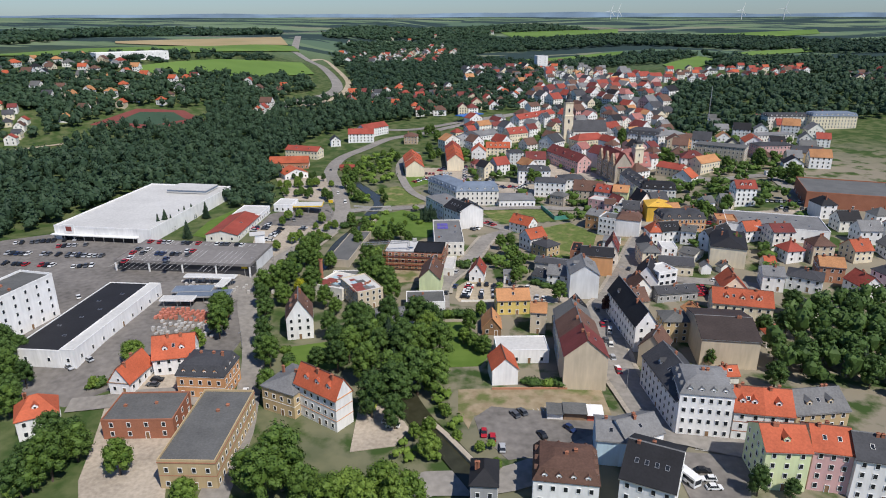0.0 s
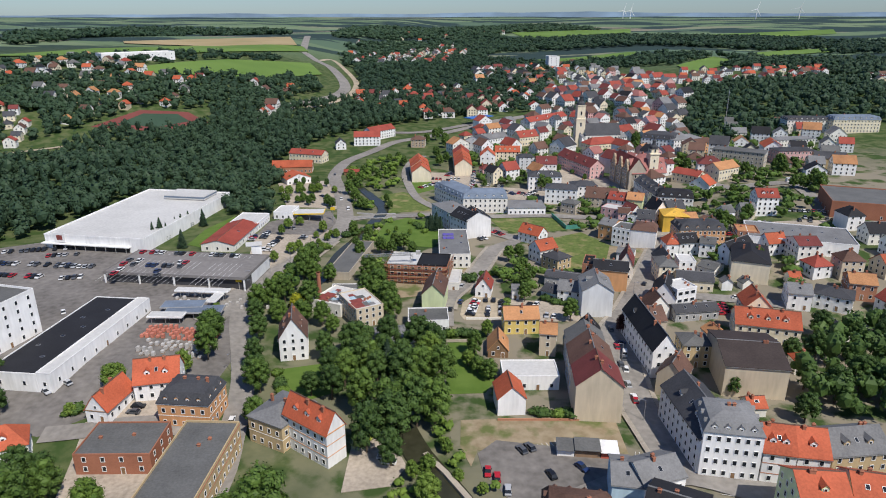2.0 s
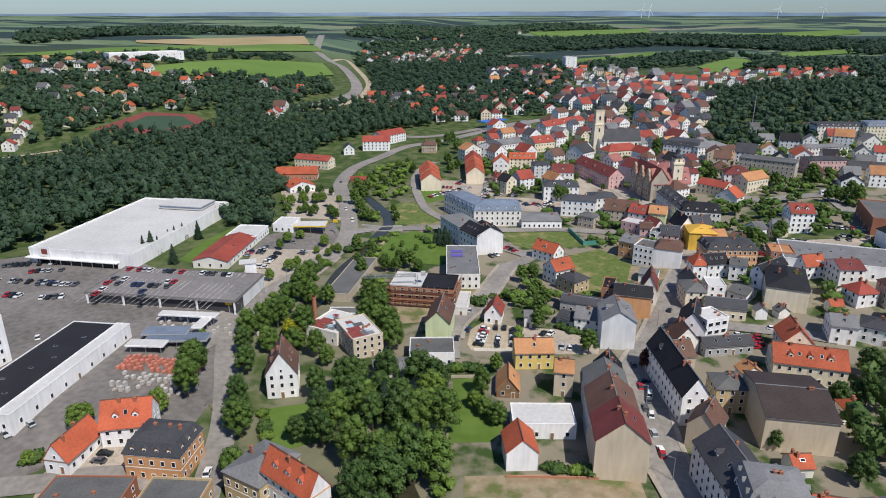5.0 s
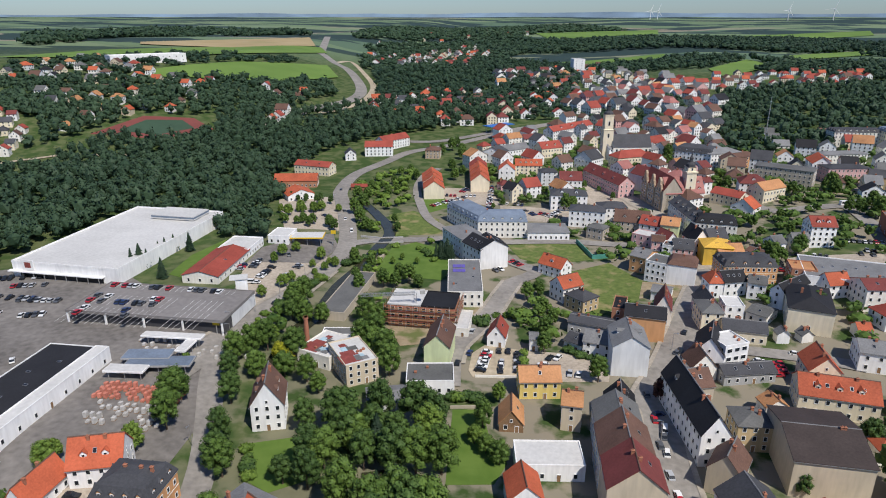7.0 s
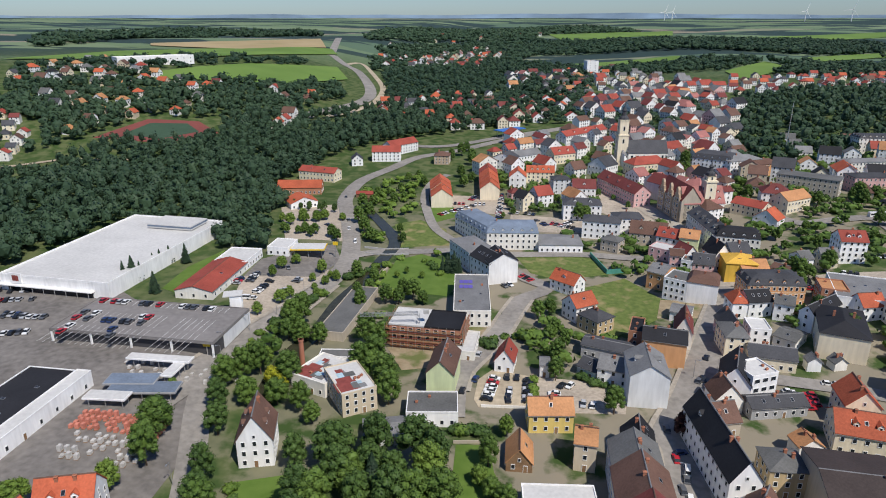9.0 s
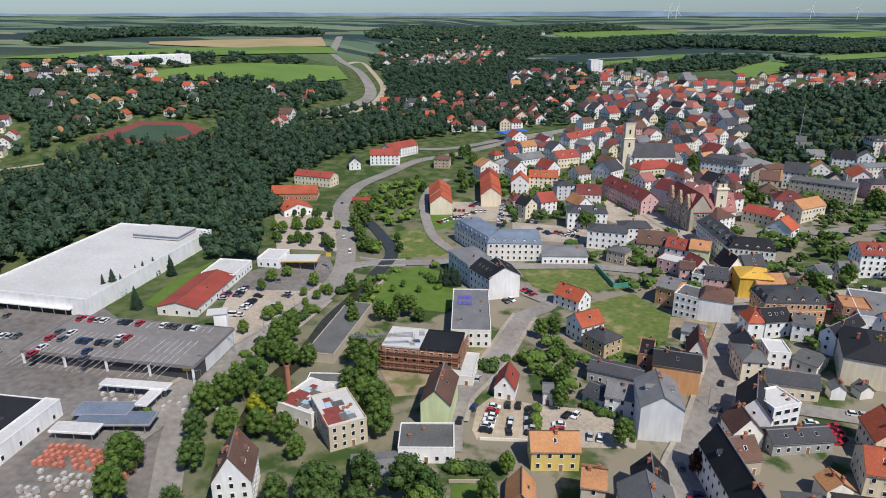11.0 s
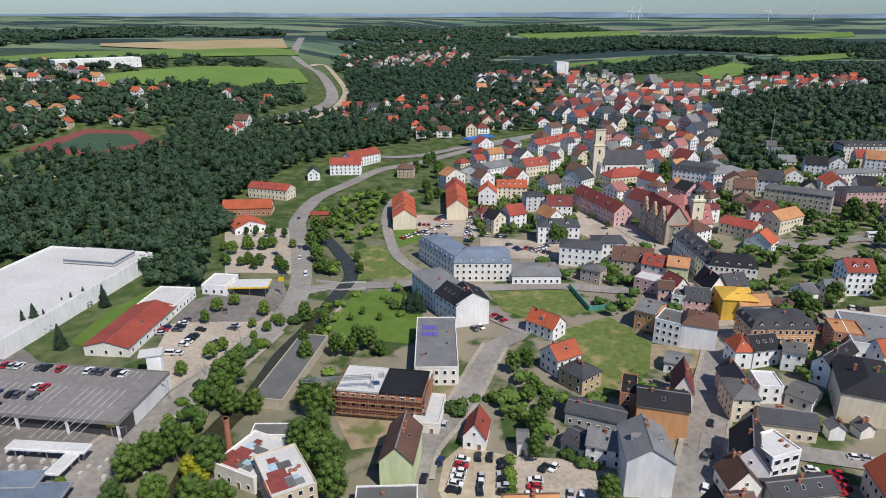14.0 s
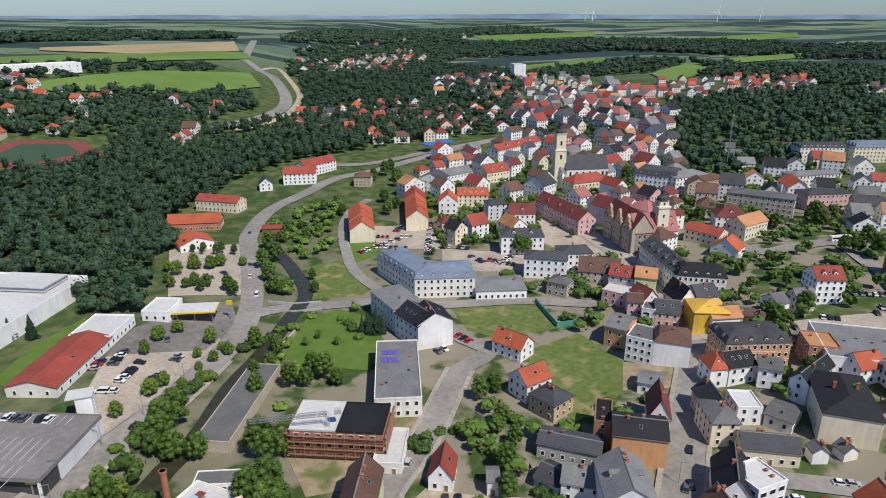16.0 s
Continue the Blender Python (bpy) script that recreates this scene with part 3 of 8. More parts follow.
def mansard_shapes(w, d, eave, rise, inset=1.6):
    wall, roof = Geo(), Geo()
    wall.box(-w / 2, w / 2, -d / 2, d / 2, -1.5, eave)
    a, b = w / 2 + 0.3, d / 2 + 0.3
    rings = [[(-a + i, -b + i, z), (a - i, -b + i, z), (a - i, b - i, z), (-a + i, b - i, z)] for i, z in ((0, eave), (0, eave + 0.2), (inset, eave + rise * 0.72), (inset + 0.05, eave + rise * 0.74), (min(a, b) * 0.75, eave + rise))]
    roof.face(rings[0][::-1])
    for lower, upper in zip(rings, rings[1:]):
        for k in range(4):
            j = (k + 1) % 4
            roof.face((lower[k], lower[j], upper[j], upper[k]))
    roof.face(rings[-1])
    return wall, roof


def flat_shapes(w, d, eave, parapet=0.5):
    wall, roof = Geo(), Geo()
    wall.box(-w / 2, w / 2, -d / 2, d / 2, -1.5, eave)
    t = 0.3
    a, b = w / 2 + 0.05, d / 2 + 0.05
    rect = lambda p, q, z: [(-p, -q, z), (p, -q, z), (p, q, z), (-p, q, z)]  # noqa: E731
    roof.loft([rect(a, b, eave + 0.004), rect(a, b, eave + 0.12 + parapet), rect(a - t, b - t, eave + 0.12 + parapet), rect(a - t, b - t, eave + 0.12)], 1)
    roof.f += [(3, 2, 1, 0), (12, 13, 14, 15)]
    roof.m += [0, 0]
    return wall, roof


ROOF_WORD = dict(r_orange="orange tiled roof", r_red="red tiled roof", r_dark="dark red roof", r_brown="brown tiled roof", r_black="black roof", r_slate="dark slate roof",
                 r_grey="grey roof", r_blue="blue-grey slate roof", r_pink="pale red tiled roof", r_umber="dark brown roof", r_white="white roof", r_tar="tarred roof", r_ochre="yellow ochre roof", r_terra="terracotta tiled roof")
WALL_WORD = dict(palegreen="pale green", offwhite="off-white", lightgrey="light grey", lightblue="light blue", greenwall="green", brickwall="dark brick", brickred="red brick")


def house(x, y, rot, w, d, eave, rise, roof="gx", wall="white", cover="r_red", storeys=2, sides=(0, 1, 2, 3), dormers=0, dz=0.12, chim=1, sky=0, name="house", label="", category="house", step=2.7, ww=1.2, wh=1.65, band="", group="", far=False):
    """A building with walls, roof, windows, door, chimney and dormers; its front is -y before it is turned by rot."""
    COUNT[0] += 1
    thing = new(name)
    thing.matrix_basis = pose(x, y, terr(x, y), 0, 0, rot)
    occupy(x, y, w, d, rot)
    if y > 430:
        step, sides, chim = max(step, 2.9), tuple(k for k in sides if k != 2), min(chim, 1)
    else:
        step = max(step, 2.2) if step < 2.7 else max(step, 2.8)
        sky = sky or (1 if roof in ("gx", "gy") and int(x + y) % 3 else 0)
        chim = chim + 1 if chim and y < 320 else chim
    if roof == "gx":
        ws, rs = gable_shapes(w, d, eave, rise, "x")
    elif roof == "gy":
        ws, rs = gable_shapes(w, d, eave, rise, "y")
    elif roof == "hip":
        ws, rs = hip_shapes(w, d, eave, rise)
    elif roof == "man":
        ws, rs = mansard_shapes(w, d, eave, rise)
    else:
        ws, rs = flat_shapes(w, d, eave, rise)
    part("wall", ws, wall, thing)
    rf = part("roof", rs, (cover, wall) if roof == "flat" else cover, thing)
    if sides and storeys:
        add_windows(thing, w, d, eave, sides, storeys, ww, wh, step, door=not far and y < 300, joined=y > 285)
        if roof == "gy" and rise > 2.5:
            for s in (0, 2):
                if s in sides:
                    ob = part("window", window_mesh(0.9, 1.2), (), thing)
                    ob.matrix_basis = pose(0, -d / 2 if s == 0 else d / 2, eave + 0.4, 0, 0, 0 if s == 0 else 180)
        if roof == "gx" and rise > 2.5:
            for s in (1, 3):
                if s in sides:
                    ob = part("window", window_mesh(0.9, 1.2), (), thing)
                    ob.matrix_basis = pose(w / 2 if s == 1 else -w / 2, 0, eave + 0.4, 0, 0, 90 if s == 1 else 270)
    if roof in ("gx", "gy") and y < 420:
        g = Geo()
        a, top = ((w, d)[roof == "gy"]) / 2 + 0.36, eave + rise + 0.2
        ring = [(-0.22, top - 0.05), (0.22, top - 0.05), (0.1, top + 0.14), (-0.1, top + 0.14)]
        if roof == "gx":
            g.prism([(-a, p, q) for p, q in ring], (2 * a, 0, 0))
        else:
            g.prism([(p, -a, q) for p, q in ring], (0, 2 * a, 0))
        part("ridge_cap", g, "r_brown" if cover in ("r_red", "r_orange", "r_dark", "r_terra") else "r_grey", rf)
        for sgn in (-1, 1):
            g = Geo()
            if roof == "gx":
                z = eave - 0.42 * rise / (d / 2)
                g.box(-a, a, sgn * (d / 2 + 0.36) - 0.07, sgn * (d / 2 + 0.36) + 0.07, z - 0.1, z + 0.06)
            else:
                z = eave - 0.42 * rise / (w / 2)
                g.box(sgn * (w / 2 + 0.36) - 0.07, sgn * (w / 2 + 0.36) + 0.07, -a, a, z - 0.1, z + 0.06)
            part("gutter", g, "metal", rf)
    if band:
        g = Geo()
        for s in range(1, storeys):
            z = s * eave / storeys
            g.box(-w / 2 - 0.06, w / 2 + 0.06, -d / 2 - 0.06, d / 2 + 0.06, z - 0.12, z + 0.12)
        g.box(-w / 2 - 0.15, w / 2 + 0.15, -d / 2 - 0.15, d / 2 + 0.15, eave - 0.35, eave - 0.06)
        part("cornice", g, band, thing)
    r = random.Random(int(abs(x * 7 + y * 13)))
    for k in range(chim):
        if roof == "flat":
            chimney(rf, r.uniform(-w / 3, w / 3), r.uniform(-d / 3, d / 3), eave, 0.9)
        elif roof == "gy":
            chimney(rf, r.choice((-0.7, 0.7)), r.uniform(-d / 3, d / 3), eave + rise * 0.9, 1.3)
        else:
            chimney(rf, r.uniform(-w / 3, w / 3), r.choice((-0.7, 0.7)), eave + rise * 0.9, 1.3)
    if dormers:
        if roof == "gx" or roof == "hip":
            for k in range(dormers):
                u = (k - (dormers - 1) / 2) * w * 0.8 / dormers
                yy = -d / 2 + d * dz * 1.4
                zz = eave + rise * (dz * 1.4 / 0.5) * 0.85
                dormer(rf, u, yy, zz - 0.2, 0, 1.7, 1.6, d * 0.30, wall, cover)
        elif roof == "gy":
            for k in range(dormers):
                u = (k - (dormers - 1) / 2) * d * 0.8 / dormers
                for s, rr in ((-1, 270), (1, 90)):
                    dormer(rf, s * (w / 2 - w * dz * 1.4), u, eave + rise * (dz * 1.4 / 0.5) * 0.85 - 0.2, rr, 1.7, 1.6, w * 0.30, wall, cover)
        elif roof == "man":
            for rot2, L, off in ((0, w, d / 2), (90, d, w / 2), (180, w, d / 2), (270, d, w / 2)):
                if y > 300 and rot2 == 180:
                    continue
                n = max(1, int(L / (3.6 if y < 330 else 5.0)))
                for k in range(n):
                    u = (k - (n - 1) / 2) * (L - 2) / n
                    ca, sa = math.cos(radians(rot2)), math.sin(radians(rot2))
                    dormer(rf, ca * u + sa * (off - 0.35), sa * u - ca * (off - 0.35), eave + 0.35, rot2, 1.4, 1.5, 1.3, wall, cover)
    for k in range(sky):
        u = (k - (sky - 1) / 2) * (w if roof != "gy" else d) * 0.75 / sky
        if roof == "gx":
            ob = part("skylight", skylight_mesh(), (), rf)
            ob.matrix_basis = pose(u, -d / 4, eave + rise / 2 + 0.26, math.degrees(math.atan2(rise, d / 2)), 0, 0)
        elif roof == "gy":
            ob = part("skylight", skylight_mesh(), (), rf)
            ob.matrix_basis = pose(w / 4, u, eave + rise / 2 + 0.26, 0, math.degrees(math.atan2(rise, w / 2)), 0)
        elif roof == "flat":
            ob = part("skylight", skylight_mesh(), (), rf)
            ob.matrix_basis = pose(u, r.uniform(-d / 4, d / 4), eave + 0.12)
    text = label or f"{WALL_WORD.get(wall, wall)} plastered {'house' if storeys < 4 else 'town house'} with {ROOF_WORD.get(cover, 'tiled roof')}"
    return tagged(thing, text, category, group)


# ---- trees ----
def ico_points():
    bm = bmesh.new()
    bmesh.ops.create_icosphere(bm, subdivisions=2, radius=1)
    v = [tuple(p.co) for p in bm.verts]
    f = [tuple(q.index for q in p.verts) for p in bm.faces]
    bm.free()
    bm = bmesh.new()
    bmesh.ops.create_icosphere(bm, subdivisions=1, radius=1)
    v1 = [tuple(p.co) for p in bm.verts]
    f1 = [tuple(q.index for q in p.verts) for p in bm.faces]
    bm.free()
    return v, f, v1, f1


ICO_V, ICO_F, ICO1_V, ICO1_F = ico_points()


def lobe(g, r, c, rad, squash, leaves, size, fine=True):
    """A rough clump: a dented core and many leaf sprays round it."""
    V, F = (ICO_V, ICO_F) if fine else (ICO1_V, ICO1_F)
    i = len(g.v)
    for p in V:
        k = rad * (0.62 + 0.34 * r.random())
        g.v.append((c[0] + p[0] * k, c[1] + p[1] * k, c[2] + p[2] * k * squash))
    g.f += [tuple(i + a for a in q) for q in F]
    for _ in range(leaves):
        d = Vector((r.gauss(0, 1), r.gauss(0, 1), r.gauss(0.25, 1))).normalized()
        k = rad * r.uniform(0.62, 1.22)
        o = Vector((c[0] + d.x * k, c[1] + d.y * k, c[2] + d.z * k * squash))
        t = Vector((r.gauss(0, 1), r.gauss(0, 1), r.gauss(0, 1)))
        a = d.cross(t).normalized() * size * r.uniform(0.5, 1.1)
        b = (d.cross(a).normalized() + d * r.uniform(-0.6, 0.6)) * size * r.uniform(0.5, 1.1)
        j = len(g.v)
        g.v += [tuple(o - a), tuple(o - b * 0.7), tuple(o + a), tuple(o + b)]
        g.f.append((j, j + 1, j + 2, j + 3))


def broadleaf(seed, leaf, h=14.0, wide=5.0):
    """A tree with a tapered trunk, limbs and a crown of clumps."""
    r = random.Random(seed)
    tree = new("tree")
    g = Geo()
    g.tube(0, 0, -0.5, h * 0.55, 0.35, 0.18)
    for k in range(5):
        a, z = k * 1.26 + r.random(), h * r.uniform(0.25, 0.4)
        e = Vector((math.cos(a) * wide * 0.55, math.sin(a) * wide * 0.55, z + h * 0.22))
        i = len(g.v)
        for p, rr in ((Vector((0, 0, z)), 0.14), (e, 0.05)):
            g.v += [(p.x + rr, p.y, p.z), (p.x - rr / 2, p.y + rr, p.z), (p.x - rr / 2, p.y - rr, p.z)]
        g.f += [(i, i + 1, i + 4, i + 3), (i + 1, i + 2, i + 5, i + 4), (i + 2, i, i + 3, i + 5)]
    part("trunk", g, "trunk", tree)
    c = Geo()
    lobe(c, r, (0, 0, h * 0.60), wide * 0.60, 1.25, 120, 0.45, False)
    for k in range(26):
        u = (k + 0.5) / 26
        z = h * (0.30 + 0.62 * u)
        ring = wide * 0.66 * math.sqrt(max(0.05, 1 - (2 * u - 0.75) ** 2 * 0.55)) * (1 - 0.55 * max(0, u - 0.55))
        a = k * 2.4 + r.uniform(-0.4, 0.4)
        rad = wide * r.uniform(0.20, 0.38)
        lobe(c, r, (math.cos(a) * ring, math.sin(a) * ring, z), rad, r.uniform(0.75, 1.05), 110, 0.34, False)
    part("crown", c, leaf, tree)
    return tagged(tree, "leafy green deciduous tree standing in grass", "tree", "trees")


def conifer(seed, h=12.0, wide=2.4):
    r = random.Random(seed)
    tree = new("fir_tree")
    g = Geo()
    g.tube(0, 0, -0.5, h * 0.9, 0.22, 0.05, 6)
    part("trunk", g, "trunk", tree)
    c = Geo()
    for k in range(16):
        u = k / 16
        z, rad = h * (0.08 + 0.88 * u), wide * (1 - u) ** 0.8 + 0.15
        for j in range(11):
            a = j * 0.571 + k * 0.9 + r.uniform(-0.2, 0.2)
            rr = rad * r.uniform(0.75, 1.15)
            p, q = Vector((math.cos(a - 0.3) * 0.1, math.sin(a - 0.3) * 0.1, z + h * 0.06)), Vector((math.cos(a) * rr, math.sin(a) * rr, z - h * 0.03))
            s = Vector((-math.sin(a), math.cos(a), 0)) * rr * 0.32
            i = len(c.v)
            c.v += [tuple(p), tuple(q * 0.75 - s + Vector((0, 0, z * 0.25))), tuple(q), tuple(q * 0.75 + s + Vector((0, 0, z * 0.25)))]
            c.f.append((i, i + 1, i + 2, i + 3))
    part("crown", c, "leaf_fir", tree)
    return tagged(tree, "slender dark green conifer standing in grass", "tree", "trees")


def shrub(seed, leaf):
    r = random.Random(seed)
    bush = new("bush")
    c = Geo()
    for k in range(6):
        a = k * 1.05
        lobe(c, r, (math.cos(a) * 0.8 * (k > 0), math.sin(a) * 0.8 * (k > 0), 0.75 + 0.3 * r.random()), r.uniform(0.7, 1.05), 0.85, 35, 0.32)
    part("foliage", c, leaf, bush)
    return tagged(bush, "low rounded green garden bush", "bush", "bushes")


# models stand first at their own first places
KINDS = {}
for key, leaf, sizes in (("a", "leaf_a", ((14, 5.2), (13, 5.6), (16, 5.0))), ("b", "leaf_b", ((15, 5.0), (14, 4.6))), ("l", "leaf_light", ((12, 5.0), (13, 4.6))), ("y", "leaf_yellow", ((9, 4.5),)), ("c", "leaf_copper", ((10, 4.0),))):
    KINDS[key] = [broadleaf(n * 17 + ord(key), leaf, *s) for n, s in enumerate(sizes)]
KINDS["f"] = [conifer(3), conifer(9, 12, 2.9)]
KINDS["s"] = [shrub(1, "leaf_a"), shrub(2, "leaf_light"), shrub(5, "leaf_b")]
BASE_H = dict(a=14, b=15, l=12.5, y=9, c=10, f=12, s=1.9)
USED = set()


def plant(kind, x, y, h):
    """A tree or bush of height h."""
    pick = KINDS[kind][rng.randrange(len(KINDS[kind]))]
    s = h / BASE_H[kind]
    m = pose(x, y, terr(x, y) - 0.1, 0, 0, rng.uniform(0, 360)) @ Matrix.Diagonal((s * rng.uniform(0.9, 1.12), s * rng.uniform(0.9, 1.12), s, 1))
    if pick.name not in USED:
        USED.add(pick.name)
        pick.matrix_basis = m
        return pick
    return copy_thing(pick, m)


def row_of(kind, x0, y0, x1, y1, n, h, jitter=1.0):
    for k in range(n):
        u = (k + 0.5) / n
        plant(kind, x0 + (x1 - x0) * u + rng.uniform(-jitter, jitter), y0 + (y1 - y0) * u + rng.uniform(-jitter, jitter), h * rng.uniform(0.75, 1.2))


def wood(name, poly, gap, h, leaf="leaf_far", label="dense dark green deciduous woodland", fine=False, thick=1.0):
    """A far wood: many uneven tree crowns in one mesh."""
    r = random.Random(int(abs(poly[0][0]) + len(poly)))
    xs, ys = [p[0] for p in poly], [p[1] for p in poly]
    g = Geo()
    y = min(ys)
    while y < max(ys):
        x = min(xs) + r.uniform(0, gap)
        while x < max(xs):
            px, py = x + r.uniform(-0.35, 0.35) * gap, y + r.uniform(-0.35, 0.35) * gap
            if inside(px, py, poly) and r.random() < thick and open_at(px, py) and not any(inside(px, py, q) for q in FIELDS):
                hh, z = h * r.choice((0.6, 0.8, 0.95, 1.05, 1.25)) * r.uniform(0.9, 1.1), terr(px, py)
                rad = gap * r.uniform(0.36, 0.60)
                lobe(g, r, (px, py, z + hh * 0.60), rad, hh * 0.40 / rad, 36 if fine else 12, rad * (0.22 if fine else 0.3), False)
                for k in range(4 if fine else 2):
                    a = r.uniform(0, 6.28)
                    lobe(g, r, (px + math.cos(a) * rad * 0.7, py + math.sin(a) * rad * 0.7, z + hh * r.uniform(0.4, 0.85)), rad * r.uniform(0.35, 0.6), 0.9, 12 if fine else 5, rad * (0.19 if fine else 0.26), False)
            x += gap
        y += gap * 0.9
    g.m = [0] * len(g.f)
    if not g.f:
        return None
    return tagged(part(name, g, leaf), label, "woods", kind="stuff")


# ---- cars ----
def car_model(paint, long=4.3, van=False):
    thing = new("van" if van else "car")
    h, roof = (1.1, 1.95) if van else (0.85, 1.45)
    L, W = long / 2, 0.88
    b = Geo()
    ring = [(-L, 0.32), (L, 0.32), (L + 0.03, 0.6), (L - 0.1, h - 0.08), (L * 0.5, h), (-L + 0.08, h), (-L - 0.03, 0.6)]
    b.prism([(p[0], -W, p[1]) for p in ring], (0, 2 * W, 0))
    body = part("body", b, paint, thing)
    c = Geo()
    a0, a1, t0, t1 = (-L + 0.1, L * 0.62, -L + 0.25, L * 0.3) if van else (-L + 0.25, L * 0.48, -L * 0.6, L * 0.12)
    i = len(c.v)
    c.v += [(a0, -W + .04, h), (a1, -W + .04, h), (a1, W - .04, h), (a0, W - .04, h), (t0, -W + .2, roof), (t1, -W + .2, roof), (t1, W - .2, roof), (t0, W - .2, roof)]
    c.f += [(0, 1, 5, 4), (1, 2, 6, 5), (2, 3, 7, 6), (3, 0, 4, 7), (4, 5, 6, 7)]
    c.m += [0] * 5
    part("window_band", c, "glass", thing)
    t = Geo()
    t.box(t0 - 0.02, t1 + 0.02, -W + .18, W - .18, roof, roof + 0.04)
    for px, pt in ((a0, t0), (a1, t1)):
        for s in (-1, 1):
            y0, y1 = s * (W - .04), s * (W - .2)
            t.face(((px - .04, y0, h), (px + .04, y0, h), (pt + .04, y1, roof), (pt - .04, y1, roof)))
    part("car_roof", t, paint, thing)
    for x in (-L * 0.62, L * 0.62):
        for s in (-1, 1):
            w = Geo()
            n = 10
            w.prism([(x + 0.32 * math.cos(6.283 * k / n), s * (W + 0.02) - 0.1, 0.32 + 0.32 * math.sin(6.283 * k / n)) for k in range(n)], (0, 0.2, 0))
            part("wheel", w, "tyre", thing)
    colour = {"c_red": "red", "c_white": "white", "c_black": "black", "c_silver": "silver", "c_blue": "dark blue", "c_grey": "dark grey", "c_lime": "lime green"}[paint]
    return tagged(thing, f"{colour} parked {'delivery van' if van else 'passenger car'} on asphalt", "van" if van else "car", "parked cars")


CARS, CAR_USED = {}, set()
for n, key in enumerate(("c_red", "c_white", "c_black", "c_silver", "c_blue", "c_grey", "c_lime")):
    CARS[{"c_red": "re", "c_white": "wh", "c_black": "bl", "c_silver": "si", "c_blue": "bu", "c_grey": "gr", "c_lime": "li"}[key]] = car_model(key)
CARS["van"] = car_model("c_white", 5.2, True)
MIX = ("bl", "bl", "si", "si", "gr", "gr", "wh", "wh", "bu", "re", "bl", "gr")


def park(kind, x, y, rot, lift=0.1):
    model = CARS[kind]
    m = pose(x, y, terr(x, y) + lift, 0, 0, rot)
    if model.name not in CAR_USED:
        CAR_USED.add(model.name)
        model.matrix_basis = m
        return model
    return copy_thing(model, m)


def car_row(x0, y0, x1, y1, rot, fill=0.8, kinds=MIX, lift=0.1, gap=2.55):
    """Cars side by side between two places, with some bays free."""
    n = max(1, int(math.hypot(x1 - x0, y1 - y0) / gap))
    for k in range(n):
        if rng.random() < fill:
            u = (k + 0.5) / n
            park(kinds[rng.randrange(len(kinds))], x0 + (x1 - x0) * u, y0 + (y1 - y0) * u, rot + rng.choice((0, 180)) + rng.uniform(-3, 3), lift)


# ---- quarters of the town ----
PALETTE = dict(
    old=(("white", "offwhite", "white", "white", "pink", "cream", "offwhite", "white"), ("r_red", "r_dark", "r_pink", "r_brown", "r_slate", "r_red", "r_slate", "r_terra", "r_grey", "r_brown", "r_black", "r_dark", "r_grey")),
    red=(("white", "cream", "offwhite", "white"), ("r_red", "r_dark", "r_red", "r_brown", "r_orange", "r_slate")),
    mix=(("white", "offwhite", "white", "lightgrey", "beige", "cream", "white"), ("r_slate", "r_red", "r_brown", "r_grey", "r_black", "r_orange", "r_tar", "r_terra")))


def quarter(poly, gap, eave, palette, density, windows, ang, size):
    """Houses in uneven rows over a quarter, where the ground is free."""
    r = random.Random(int(abs(poly[0][0] * 3 + poly[0][1])))
    walls, covers = PALETTE[palette]
    xs, ys = [p[0] for p in poly], [p[1] for p in poly]
    cx, cy = sum(xs) / len(xs), sum(ys) / len(ys)
    reach = max(max(xs) - min(xs), max(ys) - min(ys))
    ca, sa = math.cos(radians(ang)), math.sin(radians(ang))
    n = int(reach / gap) + 1
    for j in range(-n, n + 1):
        for i in range(-n, n + 1):
            u, v = i * gap + r.uniform(-0.15, 0.15) * gap, j * gap * 1.12 + r.uniform(-0.15, 0.15) * gap
            x, y = cx + ca * u - sa * v, cy + sa * u + ca * v
            w, d = r.uniform(*size), r.uniform(size[0], size[1] * 0.9)
            rot = ang + r.choice((0, 0, 90, -90)) + r.uniform(-8, 8)
            pick = r.random(), r.choice(walls), r.choice(covers), r.uniform(0.75, 1.3), r.choice(("gx", "gx", "gy", "gx", "hip"))
            if not inside(x, y, poly) or pick[0] > density or not open_at(x, y, w, d, rot):
                continue
            e = eave * pick[3]
            st = max(1, round(e / 2.9))
            rise = min(w, d) * 0.42
            if COUNT[0] < 330 and (windows or y < 700):
                house(round(x, 1), round(y, 1), rot, w, d, round(e, 1), round(rise, 1), pick[4], pick[1], pick[2], st if windows < 2 else 0, sides=(0, 1, 3), chim=1 if y < 520 else 0, far=True, step=3.0)
            else:
                far_house(x, y, rot, w, d, e, rise, pick[4], pick[1], pick[2], st)


FAR = Geo()
FAR_MATS = []


